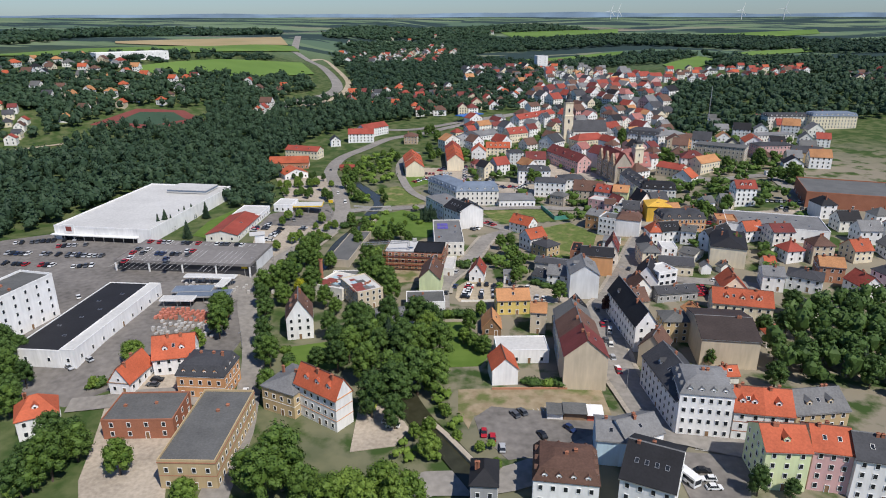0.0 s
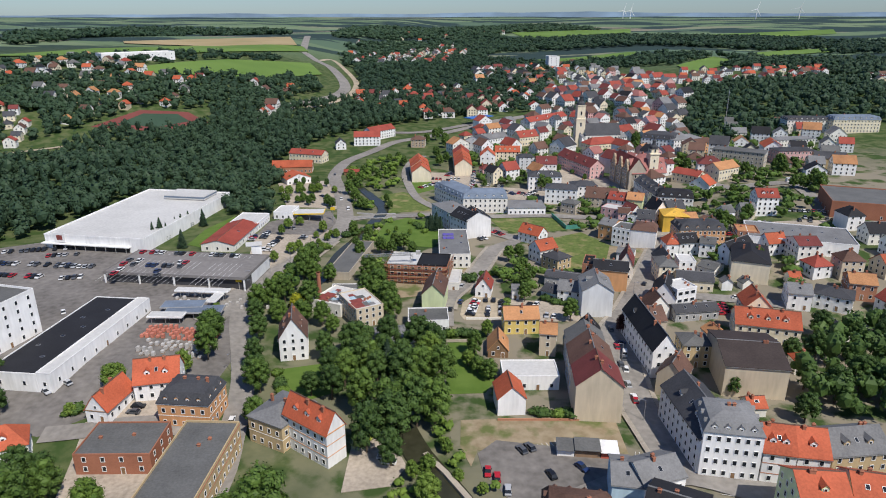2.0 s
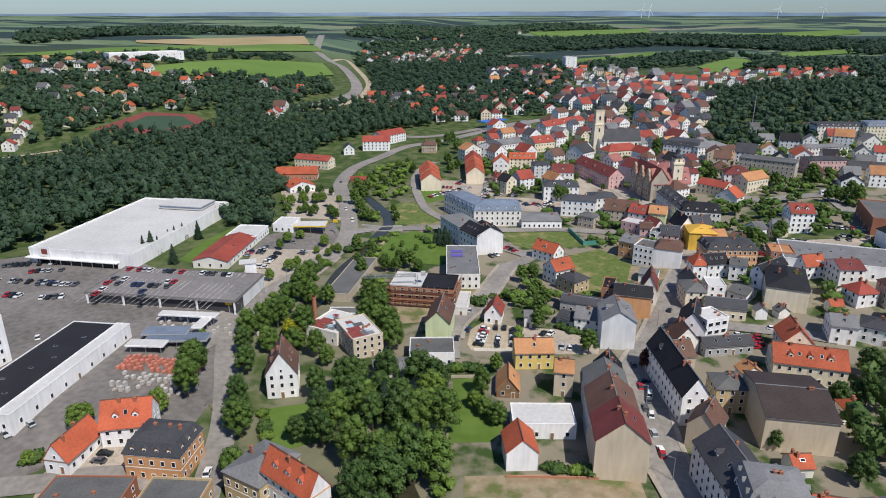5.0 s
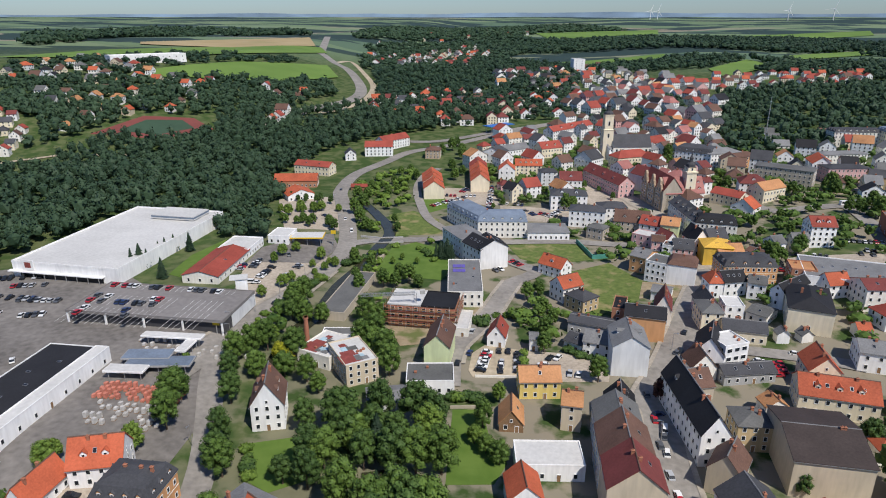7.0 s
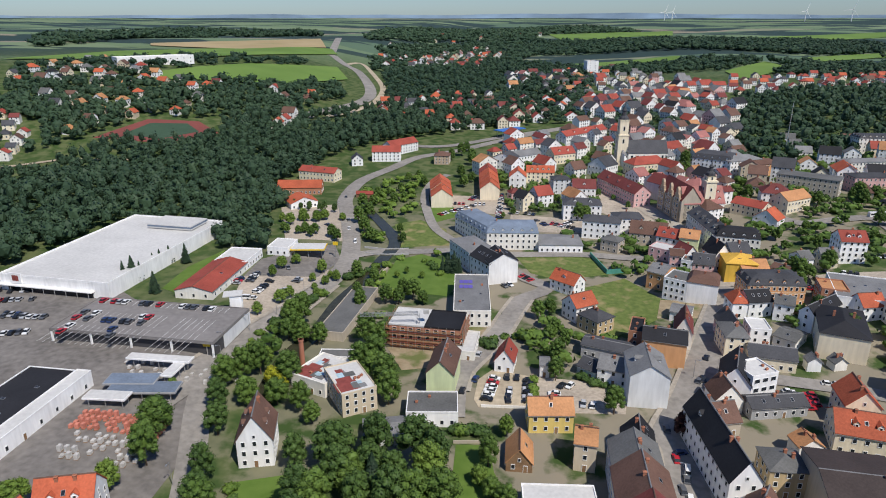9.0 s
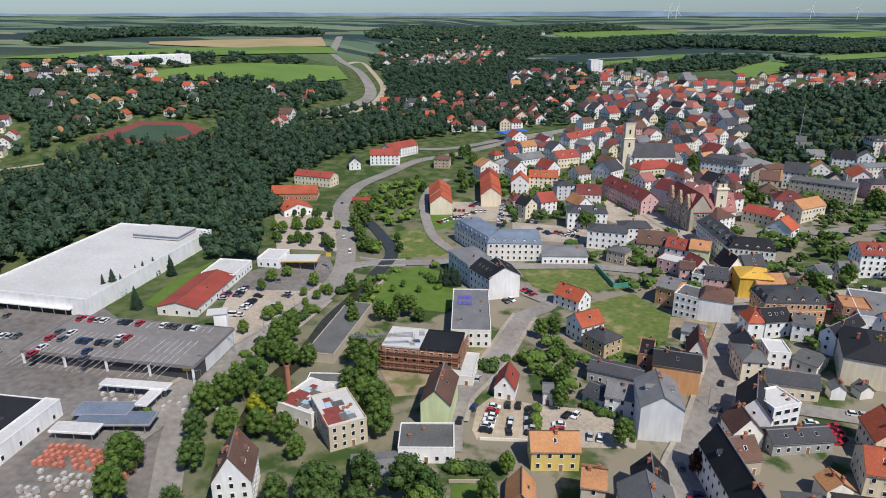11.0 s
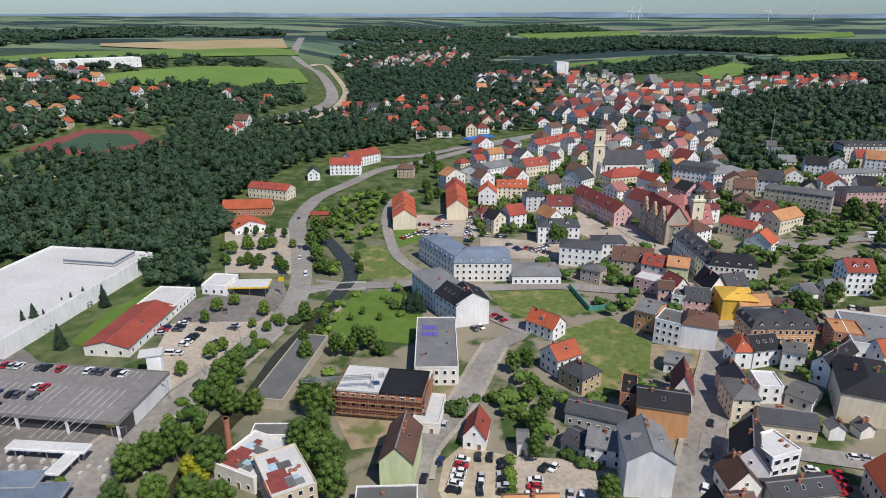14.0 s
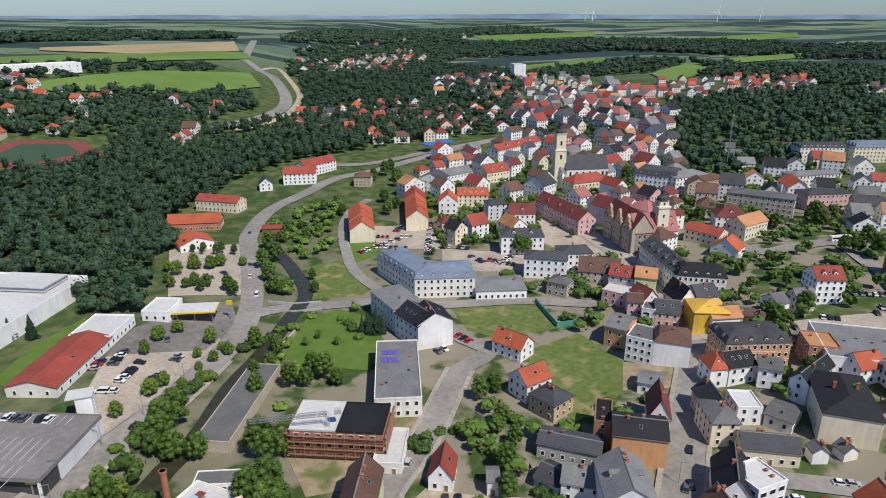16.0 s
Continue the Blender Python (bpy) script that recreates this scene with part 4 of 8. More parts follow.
def far_house(x, y, rot, w, d, e, rise, roof, wall, cover, st):
    """A small far house, gathered with its like into one mesh."""
    occupy(x, y, w, d, rot)
    ws, rs = hip_shapes(w, d, e, rise) if roof == "hip" else gable_shapes(w, d, e, rise, roof[1])
    ca, sa, z = math.cos(radians(rot)), math.sin(radians(rot)), terr(x, y)
    ws.m, rs.m = [0] * len(ws.f), [0] * len(rs.f)
    pane = Geo()
    for sx, sy, L, off in ((1, 0, w, d / 2), (0, 1, d, w / 2), (0, -1, d, w / 2)):
        for s in range(st):
            for k in range(max(1, int(L / 3.2))):
                u, v = (k - (max(1, int(L / 3.2)) - 1) / 2) * 3.0, s * e / st + 0.9
                if sx:
                    pane.box(u - 0.6, u + 0.6, -off - 0.05, -off + 0.05, v, v + 1.5)
                else:
                    pane.box(sy * off - 0.05, sy * off + 0.05, u - 0.6, u + 0.6, v, v + 1.5)
    for g, m in ((ws, wall), (rs, cover), (pane, "glass")):
        if m not in FAR_MATS:
            FAR_MATS.append(m)
        i = len(FAR.v)
        FAR.v += [(x + ca * p[0] - sa * p[1], y + sa * p[0] + ca * p[1], z + p[2]) for p in g.v]
        FAR.f += [tuple(i + k for k in q) for q in g.f]
        FAR.m += [FAR_MATS.index(m)] * len(g.f)


# ---- single structures ----
def wind_turbine(x, y, h, turn, z=None):
    t = new("wind_turbine")
    t.matrix_basis = pose(x, y, terr(x, y) if z is None else z, 0, 0, turn)
    g = Geo()
    g.tube(0, 0, -3, h, 2.4, 1.3, 12)
    part("tower", g, "white", t)
    g = Geo()
    g.box(-1.8, 1.8, -3, 6, h, h + 3.4)
    hub = part("nacelle", g, "white", t)
    for k in range(3):
        b = Geo()
        b.prism([(-1.3, -0.3, 0), (1.3, -0.3, 0), (0.5, -0.3, h * 0.45), (-0.1, -0.3, h * 0.45)], (0, 0.5, 0))
        blade = part("blade", b, "white", hub)
        blade.matrix_basis = pose(0, -3.4, h + 1.7, 0, 20 + 120 * k, 0)
    return tagged(t, "tall white three-bladed wind turbine on a hill", "wind turbine", "wind turbines")


def church(x, y, rot):
    c = new("church")
    c.matrix_basis = pose(x, y, terr(x, y), 0, 0, rot)
    occupy(x, y, 44, 20, rot)
    w, r = gable_shapes(32, 15, 11, 9, "x")
    for o, name, m in ((w, "nave_wall", "offwhite"), (r, "nave_roof", "r_slate")):
        p = part(name, o, m, c)
        p.matrix_basis = pose(10, 0, 0)
    g = Geo()
    rect = lambda a, z: [(-a, -a, z), (a, -a, z), (a, a, z), (-a, a, z)]  # noqa: E731
    g.loft([rect(4.2, -2), rect(4.2, 24), rect(4.5, 24.2), rect(4.5, 24.8), rect(3.6, 25), rect(3.6, 36), rect(4.0, 36.3), rect(4.0, 37)])
    tower = part("tower", g, "cream", c)
    tower.matrix_basis = pose(-10, 0, 0)
    g = Geo()
    ring = lambda a, z: [(a * math.cos(k * math.pi / 4), a * math.sin(k * math.pi / 4), z) for k in range(8)]  # noqa: E731
    g.loft([ring(4.0, 37), ring(3.6, 38.5), ring(2.0, 40), ring(1.7, 43), ring(2.2, 44), ring(0.6, 46), ring(0.1, 51)])
    part("spire", g, "r_slate", tower)
    for k in range(4):
        for z in (9, 18, 28):
            p = part("window", window_mesh(1.6, 3.6), (), tower)
            rr = radians(90 * k)
            off = 4.2 if z < 24 else 3.6
            p.matrix_basis = pose(math.sin(rr) * off, -math.cos(rr) * off, z, 0, 0, 90 * k)
    for k in range(6):
        p = part("window", window_mesh(1.8, 6), (), c)
        p.matrix_basis = pose(-3 + k * 5, -7.5, 3)
    return tagged(c, "cream church with tall tower and slate roof", "church")


def town_hall(x, y, rot):
    """A long stone wing with stepped gables on the market, a south wing and a tower."""
    c = new("town_hall")
    c.matrix_basis = pose(x, y, terr(x, y), 0, 0, rot)
    occupy(x, y, 28, 34, rot)
    for px, py, w, d, ax, eave, rise, wall, cover in ((-5, 0, 12, 33, "y", 13, 8, "stone", "r_dark"), (3.5, -10, 25, 13, "x", 11, 9, "offwhite", "r_pink")):
        a, b = gable_shapes(w, d, eave, rise, ax)
        for o, name, m in ((a, "wall", wall), (b, "roof", cover)):
            p = part(name, o, m, c)
            p.matrix_basis = pose(px, py, 0)
        if ax == "x":
            south = p
    for v in (-11, -1, 10):
        g = Geo()
        ring = [(-3.6, 0), (3.6, 0), (3.6, 14), (2.6, 14), (2.6, 16.2), (1.5, 16.2), (1.5, 18.4), (0.5, 20.2), (-0.5, 20.2), (-1.5, 18.4), (-1.5, 16.2), (-2.6, 16.2), (-2.6, 14), (-3.6, 14)]
        g.prism([(-11.8, v + q[0], q[1]) for q in ring], (1.4, 0, 0))
        gable = part("gable", g, "sandstone", c)
        for s in range(4):
            for k in (-1, 1):
                p = part("window", window_mesh(1.4, 2.2), (), gable)
                p.matrix_basis = pose(-11.8, v + k * 1.6, 1.2 + s * 3.5, 0, 0, 270)
    for v in (-6, 4.5, 15):
        for s in range(4):
            p = part("window", window_mesh(1.4, 2.0), (), c)
            p.matrix_basis = pose(-11, v, 1.2 + s * 3.1, 0, 0, 270)
    for k in range(5):
        for s in range(3):
            p = part("window", window_mesh(1.3, 2.0), (), c)
            p.matrix_basis = pose(-6.5 + k * 3.0 + (k > 2) * 6, -16.5, 1.2 + s * 3.3)
    for u, v in ((-4, -15.2), (0.5, -15.2), (-1.8, -12.6), (13, -15.2), (13, -12.6)):
        dormer(south, u - 3.5, v + 10, 11.3 + (v + 16.5) * 1.25, 0, 1.6, 0.8, 2.2, "offwhite", "r_dark")
    g = Geo()
    rect = lambda a, z: [(-a, -a, z), (a, -a, z), (a, a, z), (-a, a, z)]  # noqa: E731
    g.loft([rect(3.2, -2), rect(3.2, 23), rect(3.7, 23.3), rect(3.7, 24.2), rect(2.6, 24.3), rect(2.6, 26.8), rect(2.9, 27)])
    tower = part("tower", g, "cream", c)
    tower.matrix_basis = pose(7, -12, 0)
    g = Geo()
    ring = lambda a, z: [(a * math.cos(k * math.pi / 4), a * math.sin(k * math.pi / 4), z) for k in range(8)]  # noqa: E731
    g.loft([ring(3.0, 27), ring(2.8, 28.6), ring(1.4, 29.8), ring(1.1, 31.4), ring(1.5, 32.2), ring(0.4, 33.6), ring(0.08, 36.5)])
    part("spire", g, "r_slate", tower)
    for k in range(4):
        rr = radians(90 * k)
        for z, off in ((13, 3.2), (18, 3.2), (24.6, 2.6)):
            p = part("window", window_mesh(1.2, 2.0), (), tower)
            p.matrix_basis = pose(math.sin(rr) * off, -math.cos(rr) * off, z, 0, 0, 90 * k)
    return tagged(c, "ornate town hall with stone gables, pink roof and tower", "town hall")


def parking_deck(x, y, rot, w, d, h):
    """A parking deck: slab with kerb, columns, louvred wall and painted bays."""
    p = new("parking_deck")
    p.matrix_basis = pose(x, y, terr(x, y), 0, 0, rot)
    occupy(x, y, w, d, rot)
    g = Geo()
    rect = lambda a, b, z: [(-a, -b, z), (a, -b, z), (a, b, z), (-a, b, z)]  # noqa: E731
    a, b = w / 2, d / 2
    g.loft([rect(a, b, h - 0.9), rect(a, b, h + 0.35), rect(a - 0.25, b - 0.25, h + 0.35), rect(a - 0.25, b - 0.25, h)])
    g.f += [(3, 2, 1, 0), (12, 13, 14, 15)]
    part("deck", g, "concrete_deck", p)
    g = Geo()
    g.box(-a + 1.2, a - 0.5, -b + 1.5, b - 0.6, -1, h - 0.95)
    part("louvre_wall", g, "darkmetal", p)
    g = Geo()
    g.box(a - 0.4, a - 0.05, -b * 0.45, b - 0.1, -1, h - 0.95)
    part("side_wall", g, "lightgrey", p)
    n = int(w / 14)
    for k in range(n + 1):
        g = Geo()
        u = -a + 0.6 + (w - 1.2) * k / n
        g.box(u - 0.3, u + 0.3, -b + 0.1, -b + 0.7, -1, h - 0.92)
        part("column", g, "white", p)
    m = Geo()
    for v0 in (b - 5.5, b - 17, b - 22, b - 34, b - 39, -b + 0.6):
        for k in range(int((w - 6) / 2.5)):
            u = -a + 3 + k * 2.5
            if (k % 17) < 15:
                m.box(u - 0.06, u + 0.06, v0, v0 + 4.8, h + 0.006, h + 0.012)
    marks = part("bay_lines", m, "marking", p)
    marks["kind"] = "stuff"
    return tagged(p, "grey concrete parking deck with white bays", "parking deck")


def deck_cars(x, y, rot, w, d, h):
    ca, sa = math.cos(radians(rot)), math.sin(radians(rot))
    r = random.Random(4)
    for v, lo, hi, fill in ((d / 2 - 3.2, 0.02, 0.8, 0.55), (d / 2 - 14.6, 0.05, 0.5, 0.35), (d / 2 - 19.6, 0.05, 0.5, 0.5), (d / 2 - 31, 0.1, 0.6, 0.12), (-d / 2 + 3, 0.1, 0.5, 0.1)):
        for k in range(int((w - 6) / 2.5)):
            u = -w / 2 + 4.25 + k * 2.5
            if lo < (u + w / 2) / w < hi and r.random() < fill:
                px, py = x + ca * u - sa * v, y + sa * u + ca * v
                park(r.choice(("re", "re", "bl", "bu", "wh", "gr", "si", "re", "gr")), px, py, rot + 90, h + 0.02)


mat("concrete_deck", (0.22, 0.205, 0.195), 0.9, 0.22, 0.5, 0.06)


def scaffold_block(x, y, rot, w, d, h):
    """A building shell under work: brick storeys, slabs, scaffolding, half-covered flat roof."""
    p = new("building_shell")
    p.matrix_basis = pose(x, y, terr(x, y), 0, 0, rot)
    occupy(x, y, w, d, rot)
    g = Geo()
    g.box(-w / 2, w / 2, -d / 2, d / 2, -1, h)
    part("wall", g, "brickred", p)
    for s, (u0, u1, m) in enumerate(((-w / 2 - 0.2, 0, "r_white"), (0, w / 2 + 0.2, "r_black"))):
        g = Geo()
        rect = lambda k, z: [(u0 + k, -d / 2 - 0.2 + k, z), (u1 - k, -d / 2 - 0.2 + k, z), (u1 - k, d / 2 + 0.2 - k, z), (u0 + k, d / 2 + 0.2 - k, z)]  # noqa: E731
        g.loft([rect(0, h), rect(0, h + 0.6), rect(0.35, h + 0.6), rect(0.35, h + 0.25)])
        g.f.append((12, 13, 14, 15))
        g.m.append(0)
        part("roof", g, m, p)
    for s in range(3):
        for k in range(int(w / 3.2)):
            q = part("window", window_mesh(1.6, 1.6), (), p)
            q.matrix_basis = pose(-w / 2 + 2 + k * 3.2, -d / 2, 0.9 + s * h / 3)
    for side, (px, py, L, rr) in enumerate(((0, -d / 2 - 1.0, w + 3, 0), (w / 2 + 1.0, 0, d + 3, 90), (-w / 2 - 1.0, 0, d + 3, 270))):
        for lvl in range(1, 5):
            b = Geo()
            b.box(-L / 2, L / 2, -0.4, 0.4, lvl * 2.1 - 0.05, lvl * 2.1)
            q = part("scaffold_board", b, "wood", p)
            q.matrix_basis = pose(px, py, 0, 0, 0, rr)
            b = Geo()
            b.box(-L / 2, L / 2, -0.42, -0.36, lvl * 2.1 + 0.95, lvl * 2.1 + 1.05)
            q = part("guard_rail", b, "plastic_red", p)
            q.matrix_basis = pose(px, py, 0, 0, 0, rr)
        for k in range(int(L / 3) + 1):
            b = Geo()
            b.tube(-L / 2 + k * 3, -0.4, -0.5, h + 1.2, 0.06, 0.06, 5)
            q = part("scaffold_pole", b, "metal", p)
            q.matrix_basis = pose(px, py, 0, 0, 0, rr)
    return tagged(p, "three-storey brick building shell inside scaffolding", "building site")


mat("plastic_red", (0.5, 0.12, 0.08), 0.6, 0.15)


def tower_crane(x, y, h, arm, rot):
    """A small lattice crane with mast and jib."""
    c = new("tower_crane")
    c.matrix_basis = pose(x, y, terr(x, y), 0, 0, rot)
    for name, L, base, turn in (("mast", h, (0, 0, 0), (0, 0, 0)), ("jib", arm, (0, 0, h), (0, 90, 0))):
        g = Geo()
        for sx in (-0.5, 0.5):
            for sy in (-0.5, 0.5):
                g.box(sx - 0.07, sx + 0.07, sy - 0.07, sy + 0.07, 0, L)
        for k in range(int(L / 1.5)):
            z = k * 1.5
            for s in (-0.5, 0.5):
                g.prism([(-0.5, s, z), (-0.42, s, z), (0.5, s, z + 1.5), (0.42, s, z + 1.5)], (0, 0.05, 0))
                g.prism([(s, -0.5, z), (s, -0.42, z), (s, 0.5, z + 1.5), (s, 0.42, z + 1.5)], (0.05, 0, 0))
        q = part(name, g, "metal", c)
        q.matrix_basis = pose(*base, *turn)
    g = Geo()
    g.box(-4, -2, -0.8, 0.8, h - 0.2, h + 1.4)
    part("counterweight", g, "concrete", c)
    g = Geo()
    g.box(-2, 2, -2, 2, -0.2, 0.9)
    part("base", g, "concrete", c)
    return tagged(c, "grey lattice tower crane on a building site", "crane")


def stack_chimney(x, y, h):
    g = Geo()
    g.tube(0, 0, -1, h, 1.1, 0.8, 14)
    g.tube(0, 0, h - 0.8, h, 1.0, 1.0, 14)
    ob = part("factory_chimney", g, "brickwall")
    ob.matrix_basis = pose(x, y, terr(x, y))
    return tagged(ob, "round red brick factory chimney", "chimney")


def canopy(x, y, rot, w, d, h, edge="plastic_yellow", name="filling_station", label="filling station canopy with yellow edge", top="r_white"):
    c = new(name)
    c.matrix_basis = pose(x, y, terr(x, y), 0, 0, rot)
    occupy(x, y, w, d, rot)
    g = Geo()
    g.box(-w / 2, w / 2, -d / 2, d / 2, h - 0.6, h)
    part("canopy_edge", g, edge, c)
    g = Geo()
    g.box(-w / 2 + 0.3, w / 2 - 0.3, -d / 2 + 0.3, d / 2 - 0.3, h + 0.004, h + 0.12)
    part("canopy_roof", g, top, c)
    for sx in (-1, 0, 1):
        for sy in (-1, 1):
            g = Geo()
            g.tube(sx * w * 0.4, sy * d * 0.32, -0.5, h - 0.6, 0.16, 0.16, 8)
            part("post", g, "metal", c)
    return tagged(c, label, "canopy")


def pallet_stack(x, y, rot, w, d, h, m, label):
    t = new("pallet_stack")
    t.matrix_basis = pose(x, y, terr(x, y) + 0.1, 0, 0, rot)
    g = Geo()
    g.box(-w / 2, w / 2, -d / 2, d / 2, 0, 0.14)
    part("pallet", g, "wood", t)
    g = Geo()
    g.box(-w / 2 + 0.05, w / 2 - 0.05, -d / 2 + 0.05, d / 2 - 0.05, 0.145, h)
    part("load", g, m, t)
    return tagged(t, label, "pallet", "stacked pallets")


def pallets(x, y, rot, nx, ny, gap, m, label, fill=0.85, seed=1):
    r = random.Random(seed)
    ca, sa = math.cos(radians(rot)), math.sin(radians(rot))
    for i in range(nx):
        for j in range(ny):
            if r.random() < fill:
                u, v = i * gap, j * gap * 1.15
                pallet_stack(x + ca * u - sa * v, y + sa * u + ca * v, rot + r.uniform(-5, 5), 1.2, 1.4, r.uniform(0.7, 2.0), m, label)


def bus(x, y, rot):
    b = new("bus")
    b.matrix_basis = pose(x, y, terr(x, y) + 0.16, 0, 0, rot)
    g = Geo()
    g.prism([(-6, -1.25, 0.4), (6, -1.25, 0.4), (6, -1.25, 2.7), (5.8, -1.25, 3.05), (-5.9, -1.25, 3.05), (-6, -1.25, 2.9)], (0, 2.5, 0))
    body = part("body", g, "c_white", b)
    for s in (-1, 1):
        g = Geo()
        g.box(-5.6, 5.6, s * 1.255 - 0.01, s * 1.255 + 0.01, 1.45, 2.45)
        part("window_band", g, "glass", body)
    g = Geo()
    g.box(6.0, 6.03, -1.1, 1.1, 1.2, 2.6)
    part("windscreen", g, "glass", body)
    for u in (-3.8, 3.9):
        for s in (-1, 1):
            w = Geo()
            w.prism([(u + 0.48 * math.cos(k * 0.6283), s * 1.2 - 0.12, 0.48 + 0.48 * math.sin(k * 0.6283)) for k in range(10)], (0, 0.24, 0))
            part("wheel", w, "tyre", b)
    return tagged(b, "white city bus standing on asphalt", "bus")


def kiosk(x, y, rot):
    k = new("snack_kiosk")
    k.matrix_basis = pose(x, y, terr(x, y) + 0.08, 0, 0, rot)
    occupy(x, y, 14, 6, rot)
    for name, x0, x1, h, m in (("white_stall", -9, -4.2, 2.6, "white"), ("grey_stall", -4, 3, 3.0, "brown"), ("red_stall", 3.2, 8, 2.6, "plastic_red")):
        g = Geo()
        g.prism([(x0, -2.2, 0), (x1, -2.2, 0), (x1, -2.2, h), (x0 + 0.2, -2.2, h)], (0, 4.4, 0))
        part(name, g, m, k)
        g = Geo()
        g.prism([(x0 - 0.2, -3.2, h - 0.2), (x0 - 0.2, 2.4, h + 0.3), (x0 - 0.2, 2.4, h + 0.45), (x0 - 0.2, -3.2, h - 0.05)], (x1 - x0 + 0.3, 0, 0))
        part("awning", g, "white" if m == "plastic_red" else "r_tar", k)
    return tagged(k, "row of small snack stalls with awnings", "kiosk")


def stone_wall(pts, h=1.0, thick=0.6, name="stone_wall", m="stone", label="weathered grey stone wall beside the stream"):
    g = Geo()
    rings = []
    for k, (x, y) in enumerate(pts):
        a, b = pts[max(k - 1, 0)], pts[min(k + 1, len(pts) - 1)]
        L = math.hypot(b[0] - a[0], b[1] - a[1])
        nx, ny = -(b[1] - a[1]) / L * thick / 2, (b[0] - a[0]) / L * thick / 2
        z = terr(x, y)
        rings.append([(x + nx, y + ny, z - 1), (x - nx, y - ny, z - 1), (x - nx, y - ny, z + h), (x + nx, y + ny, z + h)])
    g.loft(rings)
    g.f += [(3, 2, 1, 0), tuple(len(g.v) - 4 + k for k in range(4))]
    g.m += [0, 0]
    return tagged(part(name, g, m), label, "wall", kind="structure")


def mast(x, y, h):
    g = Geo()
    g.tube(0, 0, -1, h, 0.5, 0.2, 8)
    for z in (0.6, 0.75, 0.9):
        g.tube(0, 0, h * z, h * z + 0.5, 0.8, 0.8, 8)
    ob = part("radio_mast", g, "metal")
    ob.matrix_basis = pose(x, y, terr(x, y))
    return tagged(ob, "slender grey radio mast among trees", "mast")


def bays(x0, y0, x1, y1, n, length, lift=0.11):
    """Painted bay lines along a row."""
    g = Geo()
    way = Vector((x1 - x0, y1 - y0, 0)).normalized()
    side = Vector((-way.y, way.x, 0))
    for k in range(n + 1):
        p = Vector((x0, y0, 0)) + Vector((x1 - x0, y1 - y0, 0)) * k / n
        z = terr(p.x, p.y) + lift
        a, b = p - side * length / 2, p + side * length / 2
        o = way * 0.07
        g.face([(q.x, q.y, z) for q in (a - o, a + o, b + o, b - o)])
    return tagged(part("bay_marking", g, "marking"), "white painted parking bay lines on asphalt", "marking", kind="stuff")


def dashes(pts, width=0.15, dash=3.0, gap=5.0, lift=0.19):
    """A broken centre line along a road."""
    g = Geo()
    run = 0.0
    for (ax, ay), (bx, by) in zip(pts, pts[1:]):
        L = math.hypot(bx - ax, by - ay)
        wx, wy = (bx - ax) / L, (by - ay) / L
        s = 0.0
        while s + dash < L:
            q = [(ax + wx * (s + u) - wy * v, ay + wy * (s + u) + wx * v) for u, v in ((0, -width), (dash, -width), (dash, width), (0, width))]
            g.face([(x, y, terr(x, y) + lift) for x, y in q])
            s += dash + gap
    return tagged(part("lane_marking", g, "marking"), "broken white lane marking on the road", "marking", kind="stuff")


def clearing(poly):
    """Ground kept free of trees."""
    FIELDS.append(poly)


mat("teal_panel", (0.08, 0.28, 0.22), 0.6, 0.15, 0.8, 0.2)
mat("patch_red", (0.24, 0.06, 0.05), 0.8, 0.25, 1.0, 0.3)
mat("patch_blue", (0.38, 0.52, 0.58), 0.7, 0.25, 1.0, 0.3)


def hall_top(x, y, rot, w, d, z):
    """A raised plant deck on the hall's roof with glazed strip."""
    t = new("roof_plant")
    t.matrix_basis = pose(x, y, terr(x, y - d * 2) + z, 0, 0, rot)
    g = Geo()
    g.box(-w / 2, w / 2, -d / 2, d / 2, 0.0, 2.2)
    part("housing", g, "r_white", t)
    g = Geo()
    g.box(-w / 2 - 0.05, w / 2 + 0.05, -d / 2 - 0.05, d / 2 + 0.05, 0.8, 1.7)
    part("glazing", g, "r_blue", t)
    return tagged(t, "white roof plant housing on the hall", "roof plant")


def solar_field(x, y, rot, w, d, z, nx, ny):
    """Panels near the back of a flat roof."""
    for i in range(nx):
        for j in range(ny):
            g = Geo()
            g.prism([(-0.9, -0.5, 0.1), (0.9, -0.5, 0.1), (0.9, 0.5, 0.5), (-0.9, 0.5, 0.5)], (0, 0, 0.06))
            ob = part("solar_panel", g, "violet_panel")
            ob.matrix_basis = pose(x, y, terr(x, y) + z + 0.12, 0, 0, rot) @ pose((i - nx / 2) * 2.0 - w * 0.1, d * 0.2 + (j - ny / 2) * 1.8 + (j > 1) * 2, 0)
            tagged(ob, "violet blue roof panel on a grey roof", "solar panel", "solar panels")


mat("violet_panel", (0.12, 0.10, 0.36), 0.4, 0.1)


def roof_patches(x, y, rot, w, d, z, n):
    """Sheets of old roofing on the factory roof."""
    r = random.Random(12)
    for k in range(n):
        g = Geo()
        a, b = (r.uniform(2, 5), r.uniform(1.5, 4)) if k else (7.5, 6.0)
        g.box(-a / 2, a / 2, -b / 2, b / 2, 0, 0.03 + 0.004 * k)
        u, v = (r.uniform(-w / 2 + 3, w / 2 - 3), r.uniform(-d / 2 + 3, d / 2 - 3)) if k else (-w * 0.22, -d * 0.25)
        ob = part("roofing_sheet", g, ("patch_red", "patch_blue", "r_grey", "r_tar")[k % 4 if k < 14 else 1])
        ob.matrix_basis = pose(x, y, terr(x, y) + z + 0.122, 0, 0, rot) @ pose(u, v, 0)
        tagged(ob, "weathered coloured roofing sheet laid on a factory roof", "roofing sheet", "roofing sheets")


